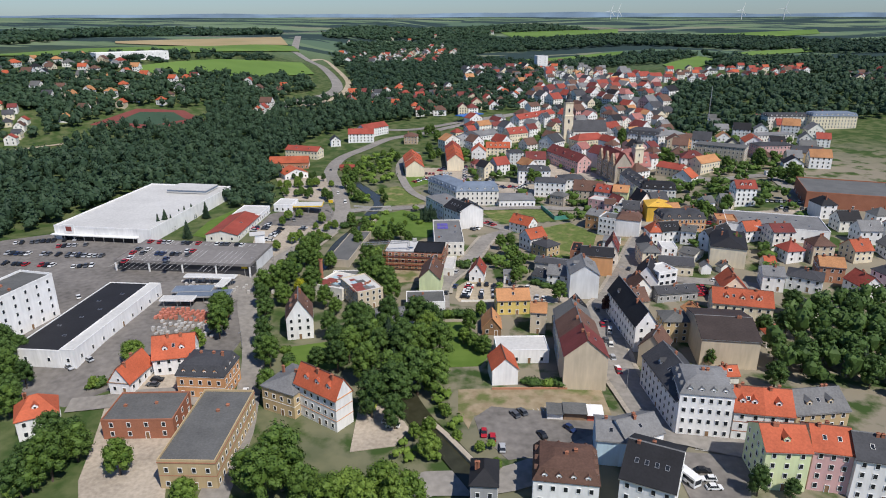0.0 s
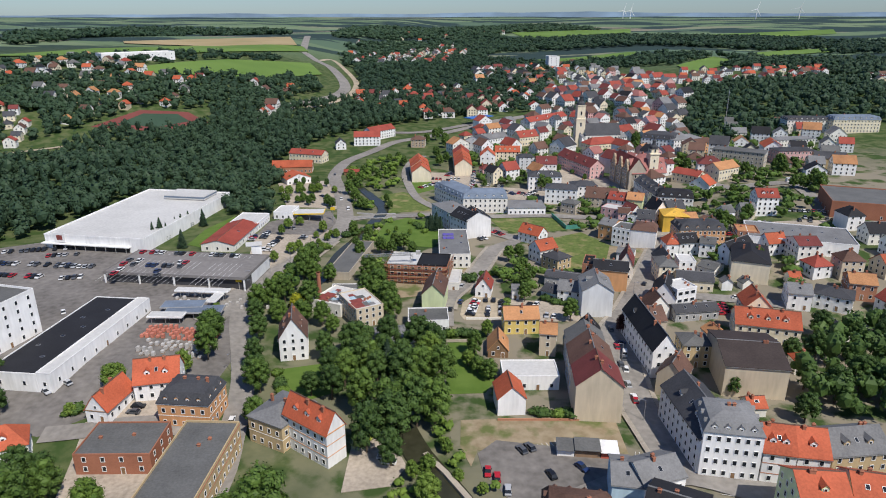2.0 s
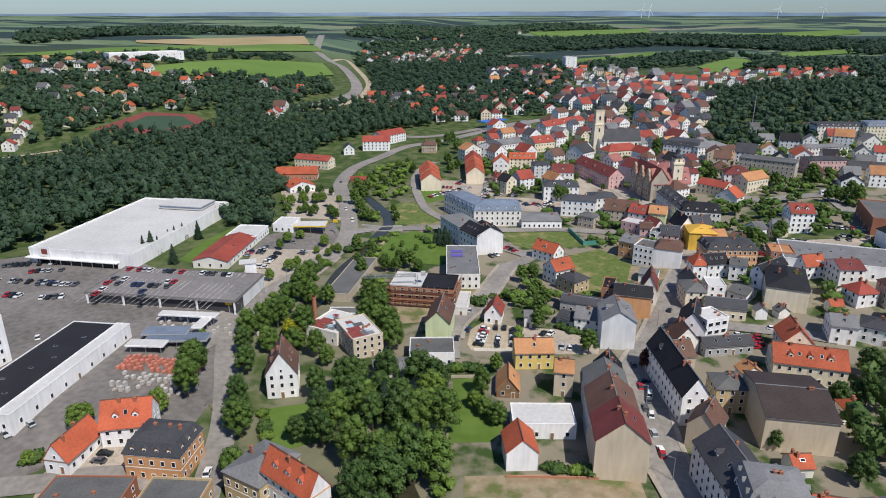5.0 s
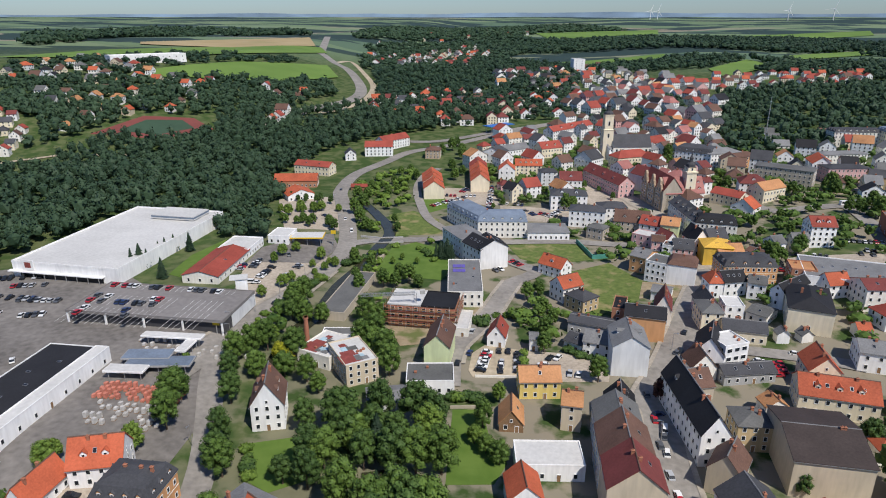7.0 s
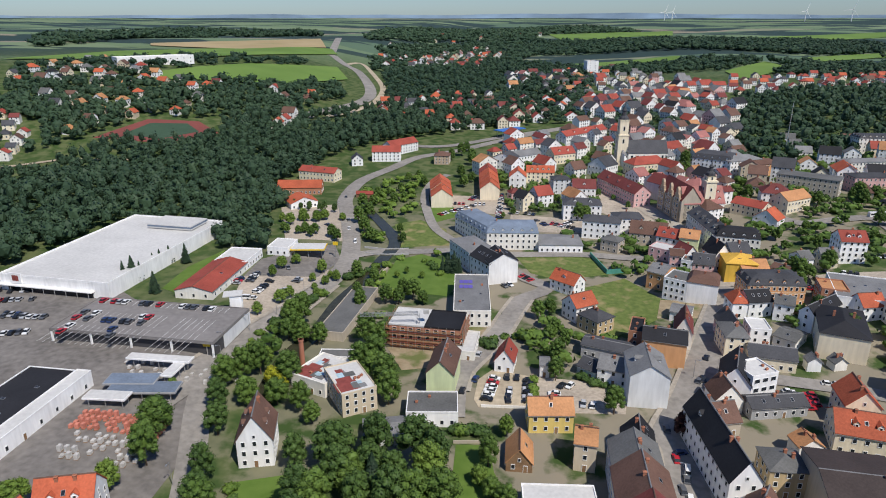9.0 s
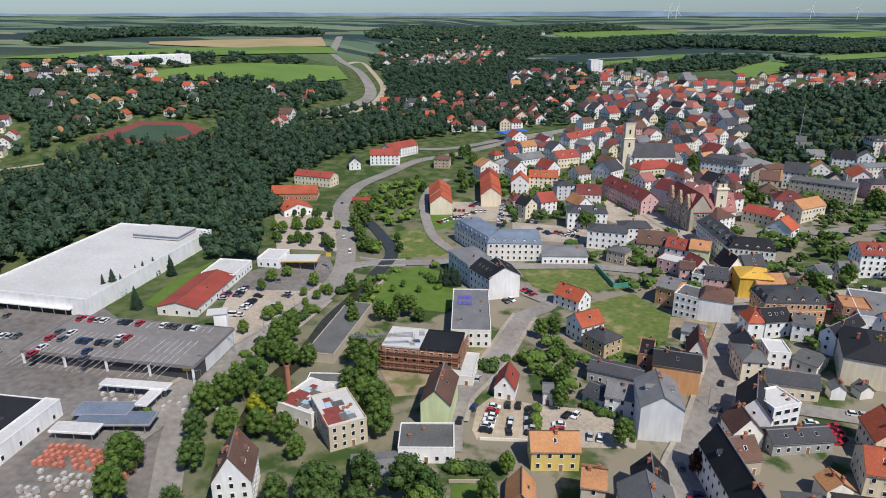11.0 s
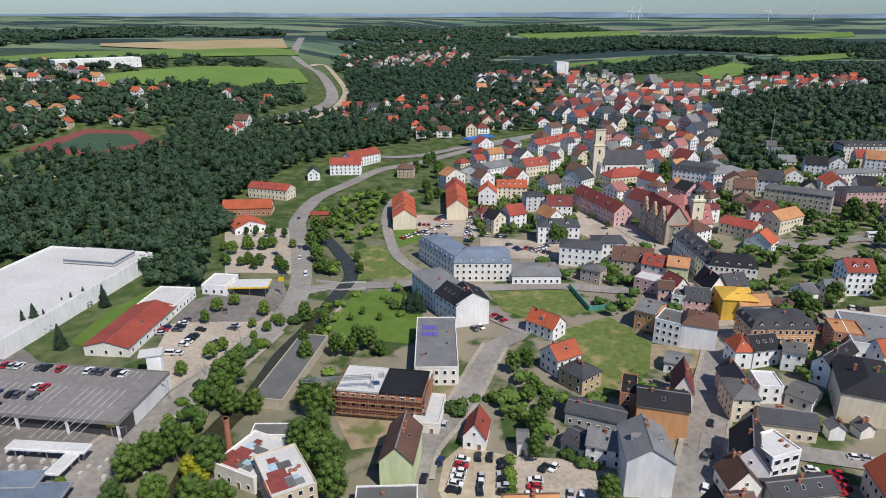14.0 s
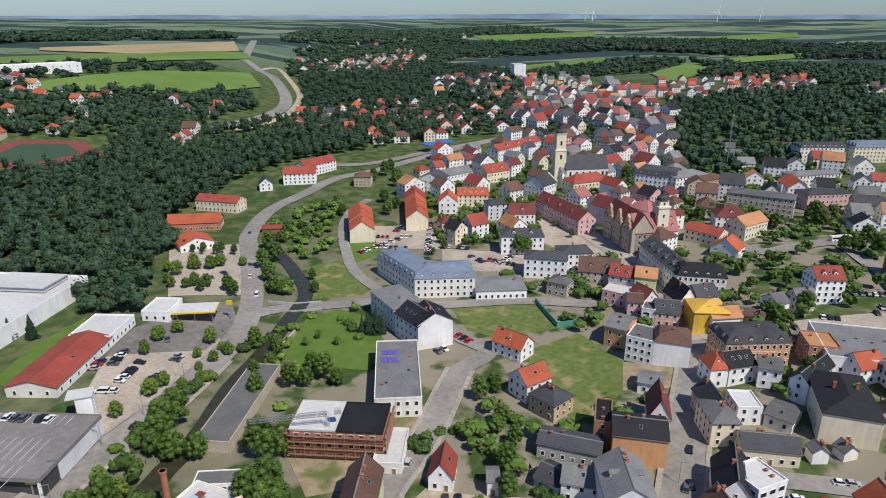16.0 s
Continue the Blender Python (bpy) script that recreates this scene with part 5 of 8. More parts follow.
def stair_tower(x, y, rot, w, d, h):
    t = new("stair_tower")
    t.matrix_basis = pose(x, y, terr(x, y), 0, 0, rot)
    g = Geo()
    g.box(-w / 2, w / 2, -d / 2, d / 2, -0.5, h)
    part("wall", g, "white", t)
    g = Geo()
    g.box(-w / 2 - 2.5, w / 2 + 0.4, -d / 2 - 0.4, d / 2 + 0.4, h + 0.004, h + 0.4)
    part("roof", g, "r_white", t)
    for k in range(3):
        q = part("window", window_mesh(1.2, 1.6), (), t)
        q.matrix_basis = pose(w / 2, 0, 0.8 + k * 2.7, 0, 0, 90)
    return tagged(t, "white stair tower beside the parking deck", "stair tower")


def sign_pylon(x, y, h):
    t = new("sign_pylon")
    t.matrix_basis = pose(x, y, terr(x, y))
    g = Geo()
    g.tube(0, 0, -0.5, h, 0.2, 0.2, 8)
    part("post", g, "metal", t)
    g = Geo()
    g.box(-1.3, 1.3, -0.25, 0.25, h, h + 1.8)
    part("panel", g, "plastic_yellow", t)
    return tagged(t, "yellow sign panel on a grey post", "sign")


def street_lamp(x, y):
    if "lamp" not in CACHE:
        t = new("street_lamp")
        g = Geo()
        g.tube(0, 0, -0.3, 7.5, 0.12, 0.07, 8)
        part("pole", g, "metal", t)
        g = Geo()
        g.prism([(0, -0.06, 7.4), (1.3, -0.06, 7.65), (1.3, -0.06, 7.75), (0, -0.06, 7.5)], (0, 0.12, 0))
        part("arm", g, "metal", t)
        g = Geo()
        g.box(1.0, 1.8, -0.18, 0.18, 7.6, 7.74)
        part("lantern", g, "metal", t)
        CACHE["lamp"] = tagged(t, "grey street lamp at the kerb", "street lamp", "street lamps")
        t.matrix_basis = pose(x, y, terr(x, y), 0, 0, 200)
        return t
    return copy_thing(CACHE["lamp"], pose(x, y, terr(x, y), 0, 0, (x * 31) % 360))


def hall_front(x, y, rot, w, d, h):
    """Dark glazed entrance front, canopy and a plain red and white sign of the hall."""
    t = new("entrance_front")
    t.matrix_basis = pose(x, y, terr(x, y), 0, 0, rot)
    g = Geo()
    g.box(-w / 2 + 4, w / 2 - 8, -d / 2 - 0.25, -d / 2 - 0.02, 0.0, 2.9)
    part("shop_window", g, "glass", t)
    g = Geo()
    g.box(-w / 2 - 1, w / 2 - 7, -d / 2 - 2.2, -d / 2 - 0.02, 3.0, 3.5)
    part("canopy", g, "white", t)
    for k in range(9):
        g = Geo()
        u = -w / 2 + 1 + k * (w - 10) / 8
        g.tube(u, -d / 2 - 1.8, -0.3, 3.0, 0.15, 0.15, 8)
        part("post", g, "metal", t)
    g = Geo()
    g.box(-w / 2 + 6, -w / 2 + 12, -d / 2 - 0.6, -d / 2 - 0.1, 3.8, 8.6)
    sign = part("sign", g, "white", t)
    g = Geo()
    g.box(-w / 2 + 7.4, -w / 2 + 10.6, -d / 2 - 0.68, -d / 2 - 0.605, 5.0, 7.6)
    part("emblem", g, "patch_red", sign)
    return tagged(t, "glazed entrance front with canopy and red sign", "entrance")


# ---- the place ----
strip('main_road', [(-106.6, 239.8), (-103.5, 251.2), (-102.3, 267.1), (-99.2, 280.0), (-93.4, 300.8), (-87.2, 322.4), (-81.3, 352.1), (-79.0, 379.0), (-82.7, 405.1), (-90.1, 434.0), (-100.8, 468.4), (-108.2, 496.4), (-108.9, 547.8), (-92.9, 590.0), (-77.0, 627.9), (-47.2, 653.8), (-0.4, 708.8), (54.9, 766.2), (87.4, 811.1)], 10, 'road', 0.16, 'grey asphalt main road along the stream')
strip('road', [(-65.6, 120.9), (-67.5, 139.8), (-68.7, 157.6), (-73.1, 179.0), (-77.9, 200.9), (-85.3, 221.9), (-94.4, 246.0), (-99.7, 269.4), (-99.6, 291.1)], 8, 'road', 0.14, 'grey asphalt side road between gardens')
strip('street', [(66.5, 161.3), (56.4, 166.6), (53.7, 183.8), (51.9, 198.3), (53.0, 219.2), (55.3, 238.9), (53.6, 246.3), (63.7, 266.6), (72.1, 286.1), (78.6, 301.5), (84.7, 316.6), (92.0, 333.5), (98.9, 350.0), (103.6, 362.1)], 11, 'road', 0.15, 'narrow grey asphalt town street between houses')
strip('street', [(103.6, 362.1), (104.2, 375.1), (105.4, 396.7), (104.2, 421.8), (101.5, 445.2), (96.4, 469.8), (84.3, 516.3), (76.7, 552.5)], 11, 'pavement', 0.15, 'paved market street in the old town')
strip('bridge_road', [(-80.7, 390.2), (-67.8, 399.1), (-43.7, 402.9), (-24.7, 406.5), (-2.5, 402.3), (41.0, 406.9), (72.3, 402.4), (93.4, 403.3), (108.7, 393.8)], 8, 'road', 0.15, 'grey asphalt road over the stream')
strip('side_street', [(-12.6, 249.3), (-13.4, 265.3), (-12.1, 278.7), (-6.8, 291.0), (-0.0, 308.5), (5.4, 328.7), (10.2, 344.9), (18.4, 352.9), (21.1, 361.0), (13.0, 368.7), (3.1, 382.8), (-7.7, 397.1)], 8, 'road', 0.145, 'winding grey asphalt lane')
strip('curve_street', [(-25.8, 419.2), (-40.3, 442.9), (-49.4, 475.2), (-56.3, 513.1), (-55.4, 548.5), (-46.1, 573.1)], 6, 'road', 0.15, 'curved grey asphalt lane')
strip('bottom_road', [(-19.8, 132.7), (-11.4, 137.8), (-0.9, 138.2), (9.7, 140.4), (19.3, 145.4), (32.9, 153.4), (45.7, 160.5), (57.9, 162.9), (69.7, 158.7), (81.3, 155.2)], 10, 'road', 0.15, 'grey asphalt town road with kerbs')
strip('right_road', [(86.0, 284.6), (104.2, 280.6), (119.7, 276.8), (133.7, 271.9)], 7, 'road', 0.14, 'grey asphalt side street')
strip('left_lane', [(-127.2, 169.2), (-113.9, 172.0), (-97.9, 176.9), (-78.4, 172.9)], 7, 'road', 0.13, 'grey asphalt lane')
strip('motor_road', [(-222.9, 774.3), (-216.8, 811.0), (-201.4, 853.7), (-190.3, 906.7), (-193.2, 978.9), (-219.7, 1089.2), (-267.1, 1226.2), (-308.1, 1294.5), (-356.5, 1401.4), (-367.8, 1428.1), (-469.1, 1882.3)], 16, 'road', 0.3, 'wide grey motor road through fields')
strip('railway', [(-204.6, 794.4), (-184.7, 839.7), (-174.9, 917.2), (-189.2, 1051.4), (-227.3, 1187.9), (-291.0, 1365.5), (-304.2, 1301.6)], 9, 'gravel', 0.28, 'brown ballasted railway line beside the motor road', category='railway')
strip('path', [(-385.4, 501.4), (-377.7, 514.7), (-362.2, 531.2), (-344.8, 547.9), (-320.5, 556.0), (-300.8, 562.5)], 4, 'gravel', 0.3, 'pale gravel track')
strip('far_road', [(-99.6, 673.1), (-57.1, 672.9), (-5.8, 717.3), (59.6, 771.7), (84.8, 798.7)], 9, 'road', 0.2, 'grey asphalt road by the railway')
strip('roundabout_road', [(156.0, 469.5), (168.4, 448.4), (189.5, 455.1), (212.9, 459.4), (211.2, 422.0), (213.4, 400.6)], 9, 'road', 0.2, 'grey asphalt town road')
sidewalk([(56.4, 166.6), (53.7, 183.8), (51.9, 198.3), (53.0, 219.2), (55.3, 238.9), (53.6, 246.3), (63.7, 266.6), (72.1, 286.1), (78.6, 301.5), (84.7, 316.6), (92.0, 333.5), (98.9, 350.0), (103.6, 362.1)], 11)
sidewalk([(-13.4, 265.3), (-12.1, 278.7), (-6.8, 291.0), (-0.0, 308.5), (5.4, 328.7), (10.2, 344.9)], 8)
sidewalk([(-102.3, 267.1), (-99.2, 280.0), (-93.4, 300.8), (-87.2, 322.4), (-81.3, 352.1)], 10)
lot('car_park', [(-112.1, 307.9), (-120.0, 346.3), (-87.5, 372.5), (-81.3, 360.3), (-88.5, 331.8), (-97.9, 295.4)], 'paving', 0.06, 'pale paved car park', 'car park')
lot('asphalt_yard', [(-279.6, 246.7), (-248.5, 317.0), (-225.1, 331.3), (-169.0, 325.6), (-103.1, 276.7), (-97.6, 257.1), (-91.2, 230.5), (-104.3, 208.4), (-116.9, 178.5), (-128.2, 168.7), (-167.1, 179.9), (-227.0, 191.1)], 'asphalt_lot', 0.05, 'wide grey asphalt shop yard', 'yard')
lot('builders_yard', [(-121.2, 187.9), (-137.1, 261.5), (-104.1, 271.5), (-86.9, 216.9), (-87.3, 199.4), (-104.4, 179.5)], 'asphalt_lot', 0.07, 'grey builders yard', 'yard')
lot('shop_yard', [(-220.4, 226.4), (-187.4, 250.1), (-155.7, 270.8), (-137.1, 261.5), (-134.7, 187.4), (-129.0, 169.2), (-171.1, 186.2)], 'asphalt_lot', 0.065, 'grey asphalt shop yard', 'yard')
lot('asphalt_lot', [(0.9, 169.0), (6.3, 175.4), (43.7, 170.6), (40.7, 156.3), (10.2, 148.7), (2.5, 160.3)], 'asphalt_lot', 0.08, 'grey asphalt car park with white bays', 'car park')
lot('dry_ground', [(-4.3, 185.1), (43.0, 190.4), (43.7, 170.6), (6.2, 170.7), (0.9, 170.5), (-0.9, 163.0), (-4.1, 171.9)], 'dryground', 0.05, 'dry sandy open ground', 'ground')
lot('lot_green_house', [(-5.8, 273.6), (-1.0, 280.9), (11.8, 277.6), (12.8, 257.7), (-4.8, 256.4), (-6.6, 260.9)], 'gravel', 0.08, 'pale gravel car park', 'car park')
lot('yard', [(11.8, 277.6), (31.0, 276.2), (44.6, 269.4), (42.2, 257.1), (12.7, 255.0)], 'paving', 0.07, 'pale paved back yard', 'yard')
lot('lawn', [(-10.4, 235.5), (-0.8, 236.5), (1.3, 224.1), (7.0, 209.9), (3.4, 200.9), (-9.7, 199.6)], 'lawn', 0.05, 'mown green lawn', 'ground')
lot('lawn', [(-69.8, 212.4), (-54.8, 217.5), (-46.9, 198.5), (-56.5, 192.3), (-65.9, 197.7)], 'lawn', 0.05, 'mown green lawn', 'ground')
lot('meadow', [(7.0, 400.9), (46.3, 405.8), (53.2, 380.3), (27.6, 369.7), (14.4, 377.5)], 'meadow', 0.05, 'rough green meadow', 'ground')
lot('meadow', [(36.2, 359.4), (59.6, 374.9), (72.0, 350.3), (66.0, 328.8), (46.8, 311.9), (36.9, 326.7)], 'meadow', 0.05, 'rough green meadow', 'ground')
lot('lawn', [(-66.5, 450.0), (-52.2, 460.3), (-34.2, 443.3), (-29.7, 415.0), (-55.9, 409.4)], 'meadow', 0.05, 'dry green lawn by the stream', 'ground')
lot('lawn', [(-54.8, 388.3), (-43.1, 399.4), (-28.5, 390.2), (-18.6, 366.4), (-23.6, 344.9), (-47.1, 348.2), (-58.0, 355.3)], 'lawn', 0.05, 'mown green garden lawn', 'ground')
lot('lawn', [(-150.8, 328.7), (-151.7, 355.3), (-144.0, 381.4), (-140.0, 362.2), (-141.5, 324.6)], 'lawn', 0.07, 'green lawn slope', 'ground')
lot('lawn', [(-55.9, 485.1), (-35.3, 491.8), (-27.3, 471.7), (-42.0, 456.3)], 'lawn', 0.06, 'green lawn', 'ground')
lot('building_site', [(-46.1, 301.6), (-4.8, 328.0), (1.0, 308.6), (-6.5, 284.9), (-33.6, 277.1)], 'dryground', 0.06, 'sandy building site', 'building site')
lot('gas_forecourt', [(-120.3, 369.8), (-91.8, 404.6), (-83.0, 384.1), (-87.9, 357.6), (-120.0, 346.3)], 'asphalt_lot', 0.07, 'asphalt forecourt', 'forecourt')
lot('school_yard', [(-142.9, 465.2), (-103.9, 478.8), (-88.1, 411.5), (-118.6, 401.5)], 'paving', 0.06, 'paved yard with bays', 'yard')
lot('courtyard', [(3.7, 477.2), (59.2, 468.1), (55.6, 443.6), (3.6, 443.9)], 'paving', 0.1, 'paved court with parked cars', 'yard')
lot('square', [(58.6, 538.7), (81.5, 523.8), (96.6, 469.1), (85.2, 446.8), (61.8, 486.1)], 'paving', 0.1, 'paved market square', 'square')
lot('house_yard', [(-41.3, 516.8), (-3.1, 516.6), (3.7, 477.2), (-31.0, 477.4)], 'paving', 0.1, 'pale paved yard', 'yard')
lot('town_lot', [(144.6, 371.3), (196.8, 376.0), (176.9, 346.0), (139.4, 347.9)], 'paving', 0.09, 'pale car park', 'car park')
lot('town_lot', [(71.3, 349.3), (95.5, 345.2), (90.1, 330.6), (66.2, 330.1)], 'dryground', 0.09, 'sandy yard', 'yard')
lot('street_lot', [(55.5, 154.2), (78.6, 152.5), (70.4, 131.9), (56.1, 131.4)], 'asphalt_lot', 0.08, 'grey asphalt car park', 'car park')
lot('yard', [(-105.2, 136.0), (-117.3, 175.5), (-95.0, 174.0), (-77.8, 126.4), (-99.2, 125.5)], 'paving', 0.06, 'paved courtyard', 'yard')
lot('villa_yard', [(-112.4, 178.7), (-106.3, 189.0), (-96.3, 186.9), (-93.3, 174.2)], 'paving', 0.085, 'paved villa yard', 'yard')
lot('yard', [(-36.0, 180.4), (-26.6, 179.1), (-18.7, 162.3), (-22.1, 153.9), (-34.7, 150.8)], 'paving', 0.06, 'paved house yard', 'yard')
lot('sport_field', [(-356.7, 603.6), (-342.2, 668.7), (-300.9, 688.0), (-271.1, 664.1), (-298.0, 613.0)], 'sportred', 0.25, 'red running track', 'sports field')
lot('pitch', [(-340.0, 619.3), (-334.6, 659.3), (-306.4, 675.3), (-287.5, 657.9), (-305.9, 623.7)], 'sportgreen', 0.4, 'dark green playing field', 'sports field')
lot('field', [(-709.2, 955.6), (-673.7, 1175.1), (-394.4, 1531.1), (-356.4, 1432.0), (-452.2, 1042.4), (-564.8, 965.7)], 'field', 0.6, 'bright green crop field', 'field')
lot('field', [(-418.6, 817.1), (-379.1, 1031.1), (-301.5, 1218.1), (-251.7, 1093.2), (-299.7, 898.8), (-386.9, 807.6)], 'field', 0.6, 'bright green meadow field', 'field')
lot('field', [(-734.5, 1399.3), (-496.3, 1803.3), (-408.2, 1535.9), (-516.3, 1329.4), (-703.2, 1341.3)], 'field_tan', 0.6, 'tan stubble field', 'field')
lot('field', [(125.2, 2770.5), (685.8, 3191.3), (609.1, 2831.5), (168.1, 2430.9)], 'field', 0.6, 'bright green crop field', 'field')
lot('field', [(111.5, 1579.4), (373.9, 1677.5), (368.5, 1547.3), (159.9, 1459.3)], 'field', 0.6, 'bright green crop field', 'field')
lot('field', [(764.4, 2567.9), (1456.0, 2943.6), (1358.5, 2713.2), (784.2, 2342.6)], 'field', 0.6, 'bright green crop field', 'field')
lot('field', [(380.3, 1343.2), (516.1, 1542.2), (526.5, 1391.3), (363.6, 1191.1)], 'field', 0.6, 'bright green crop field', 'field')
lot('field', [(622.6, 1644.2), (962.7, 1923.4), (853.3, 1707.2), (634.8, 1557.3)], 'field', 0.6, 'bright green crop field', 'field')
strip('stream', [(-75.9, 249.1), (-77.0, 279.8), (-72.2, 303.3), (-70.6, 332.1), (-65.8, 357.4), (-62.1, 387.8), (-60.2, 416.7), (-74.3, 449.4), (-88.1, 474.2), (-99.0, 506.0)], 7, 'water', 0.1, 'brown stream between walls')
strip('stream', [(3.6, 135.7), (-0.9, 143.5), (-7.4, 154.5), (-15.6, 166.8), (-23.4, 184.4), (-29.3, 203.2)], 8, 'water', 0.1, 'brown stream beside a stone wall')
house(-129.8, 159.1, 32.5, 11.0, 10.0, 6.5, 5, 'hip', 'white', 'r_orange', 2, dormers=1, label='white villa with orange tiled hipped roof')
house(-97.9, 162.3, 3.7, 20.7, 15.0, 6, 0.4, 'flat', 'brickwall', 'r_tar', 2, step=4)
house(-74.2, 150.9, 0.5, 15.2, 34.0, 8.5, 0.6, 'flat', 'tan', 'r_tar', 2, band='brickred', step=3, label='tan and brick workshop with mossy tarred flat roof')
house(-86.6, 182.6, -2.7, 15.8, 13.0, 8, 4.5, 'man', 'orange', 'r_slate', 2, dormers=1, band='offwhite', chim=2, label='ornate orange brick mansion with grey mansard roof')
house(-101.8, 193.1, 15.2, 13.5, 11.0, 6, 6, 'gx', 'white', 'r_orange', 2, dormers=2)
house(-112.3, 182.0, -6.0, 7.2, 14.0, 4, 5, 'gy', 'white', 'r_orange', 1, band='brown', label='white timber-framed barn with orange tiled roof')
house(-173.8, 216.2, 78.6, 26.8, 15.0, 17, 0.8, 'flat', 'white', 'r_tar', 5, step=5, chim=2, label='tall white factory block')
house(-146.8, 218.9, 86.8, 59.8, 17.5, 5, 0.3, 'flat', 'white', 'r_black', 1, chim=0, sky=6, step=6, label='long low shop with black flat roof')
house(-135.6, 218.3, 86.8, 59.8, 5.0, 5.4, 0.3, 'flat', 'white', 'r_white', 1, chim=0, step=6, label='white shop canopy strip beside the black roof')
house(-45.3, 167.9, -34.2, 17.6, 7.0, 11, 5.5, 'gx', 'white', 'r_orange', 3, dormers=3, band='orange', sides=(0, 3), label='white villa with orange mansard roof')
house(-56.7, 175.8, -25.4, 12.7, 15.0, 8.5, 2.5, 'hip', 'tan', 'r_grey', 2, band='offwhite')
house(-66.9, 225.9, 14.0, 9.9, 13.0, 9, 7.5, 'gy', 'white', 'r_brown', 3, dormers=2, chim=2, step=2.3, label='tall white villa with steep brown gable roof')
house(10.8, 193.5, 6.9, 8.7, 10.0, 6, 4, 'gy', 'white', 'r_orange', 0, chim=0)
house(18.2, 209.0, 3.4, 18.7, 11.0, 5, 0.3, 'flat', 'white', 'r_white', 1, chim=0, step=4)
house(37.6, 192.5, -1.5, 14.2, 12.5, 12.5, 6, 'gy', 'beige', 'r_dark', 0, sky=1, chim=1, label='tall beige gable house with dark red roof')
house(37.9, 206.8, -1.5, 14.0, 15.5, 11.5, 6, 'gy', 'cream', 'r_brown', 4)
house(38.5, 221.5, -1.5, 13.0, 13.5, 10, 4.5, 'gy', 'lightgrey', 'r_tar', 3)
house(41.5, 234.0, -6.0, 9.0, 10.0, 7, 5, 'gy', 'white', 'r_black', 2, sky=2)
house(26.7, 231.6, -7.2, 6.0, 9.0, 9, 2.5, 'gx', 'beige', 'r_terra', 3)
house(17.4, 248.9, 5.6, 13.5, 9.0, 6.5, 3.5, 'gx', 'yellow', 'r_terra', 2)
house(8.2, 230.1, -0.6, 7.4, 10.0, 3, 4.5, 'gy', 'wood', 'r_terra', 1, chim=0)
house(-17.5, 269.2, -3.4, 9.1, 17.0, 9, 4.5, 'gy', 'palegreen', 'r_brown', 0, sky=1, label='pale green gable house with brown roof')
house(3.6, 284.3, -7.9, 6.8, 10.0, 4.5, 4.5, 'gy', 'white', 'r_red', 1, chim=0)
house(17.2, 280.3, -0.8, 3.2, 6.0, 5, 1.0, 'gx', 'white', 'r_grey', 1, chim=0)
house(49.9, 269.4, -2.2, 12.5, 16.0, 11.5, 4, 'gy', 'lightgrey', 'r_grey', 0, dormers=1, label='large light grey gable house with grey roof')
house(41.6, 278.4, -17.0, 10.9, 9.0, 6, 3, 'gx', 'white', 'r_grey', 2)
house(34.4, 282.4, -37.0, 7.5, 9.0, 3.5, 2, 'gx', 'lightgrey', 'r_slate', 1, chim=0)
house(41.4, 295.5, -19.8, 18.2, 9.0, 5, 1.2, 'gx', 'grey', 'r_slate', 1)
house(61.1, 295.2, -11.9, 15.2, 12.0, 10, 2.5, 'gx', 'orange', 'r_black', 0, label='orange plastered warehouse with black roof')
house(52.9, 304.5, -14.8, 5.0, 13.0, 9, 0.5, 'flat', 'brickred', 'r_black', 3)
house(71.2, 308.8, -13.8, 6.6, 13.0, 7.5, 6, 'gy', 'offwhite', 'r_dark', 2)
house(30.8, 357.7, -39.8, 13.2, 9.0, 5.5, 4, 'gx', 'white', 'r_orange', 2, dormers=1)
house(33.7, 329.3, -56.2, 9.5, 11.0, 7, 4, 'gy', 'white', 'r_orange', 2, sky=1)
house(39.3, 318.5, -48.4, 10.5, 10.0, 6, 3, 'hip', 'tan', 'r_slate', 2)
house(-1.1, 368.7, 19.5, 14.4, 13.0, 11, 4, 'gy', 'white', 'r_black', 0, label='white gable house with dark roof')
house(-5.3, 370.7, -54.0, 16.6, 13.0, 10, 4, 'gx', 'lightgrey', 'r_black', 3, sky=4)
house(-15.7, 388.7, -60.0, 22.7, 14.0, 10.5, 1, 'hip', 'lightgrey', 'r_grey', 3)
house(4.5, 419.5, 4.1, 27.9, 16.0, 9.5, 4.5, 'man', 'offwhite', 'r_blue', 3, dormers=1, label='long cream apartment house with blue-grey mansard roof')
house(-12.5, 430.3, -57.5, 37.2, 15.0, 9, 4.5, 'man', 'offwhite', 'r_blue', 3, dormers=1, label='cream apartment wing with blue-grey mansard roof')
house(30.4, 418.0, 4.1, 23.4, 18.0, 4.5, 1.6, 'hip', 'white', 'r_grey', 1, sky=0)
house(-11.6, 294.8, -4.1, 8.5, 17.0, 3.5, 0.5, 'flat', 'offwhite', 'r_white', 1, chim=0, label='unfinished white ground floor of a new building')
house(-12.1, 334.5, 4.1, 15.3, 40.0, 7, 0.4, 'flat', 'offwhite', 'r_grey', 2, sky=3, chim=2, label='long new building with grey flat roof')
house(-47.3, 256.8, 32.5, 11.7, 19.0, 8, 0.4, 'flat', 'beige', 'r_white', 3, chim=2, step=2.3, label='old factory with patched white roof')
house(-59.1, 266.9, -23.4, 14.6, 17.0, 5, 0.4, 'flat', 'offwhite', 'r_white', 1, chim=1, label='low factory annex with patched pale roof')
house(-57.8, 281.8, 4.1, 13.8, 6.0, 2.8, 0.25, 'flat', 'white', 'r_tar', 1, chim=0, step=3.2, label='row of white garages')
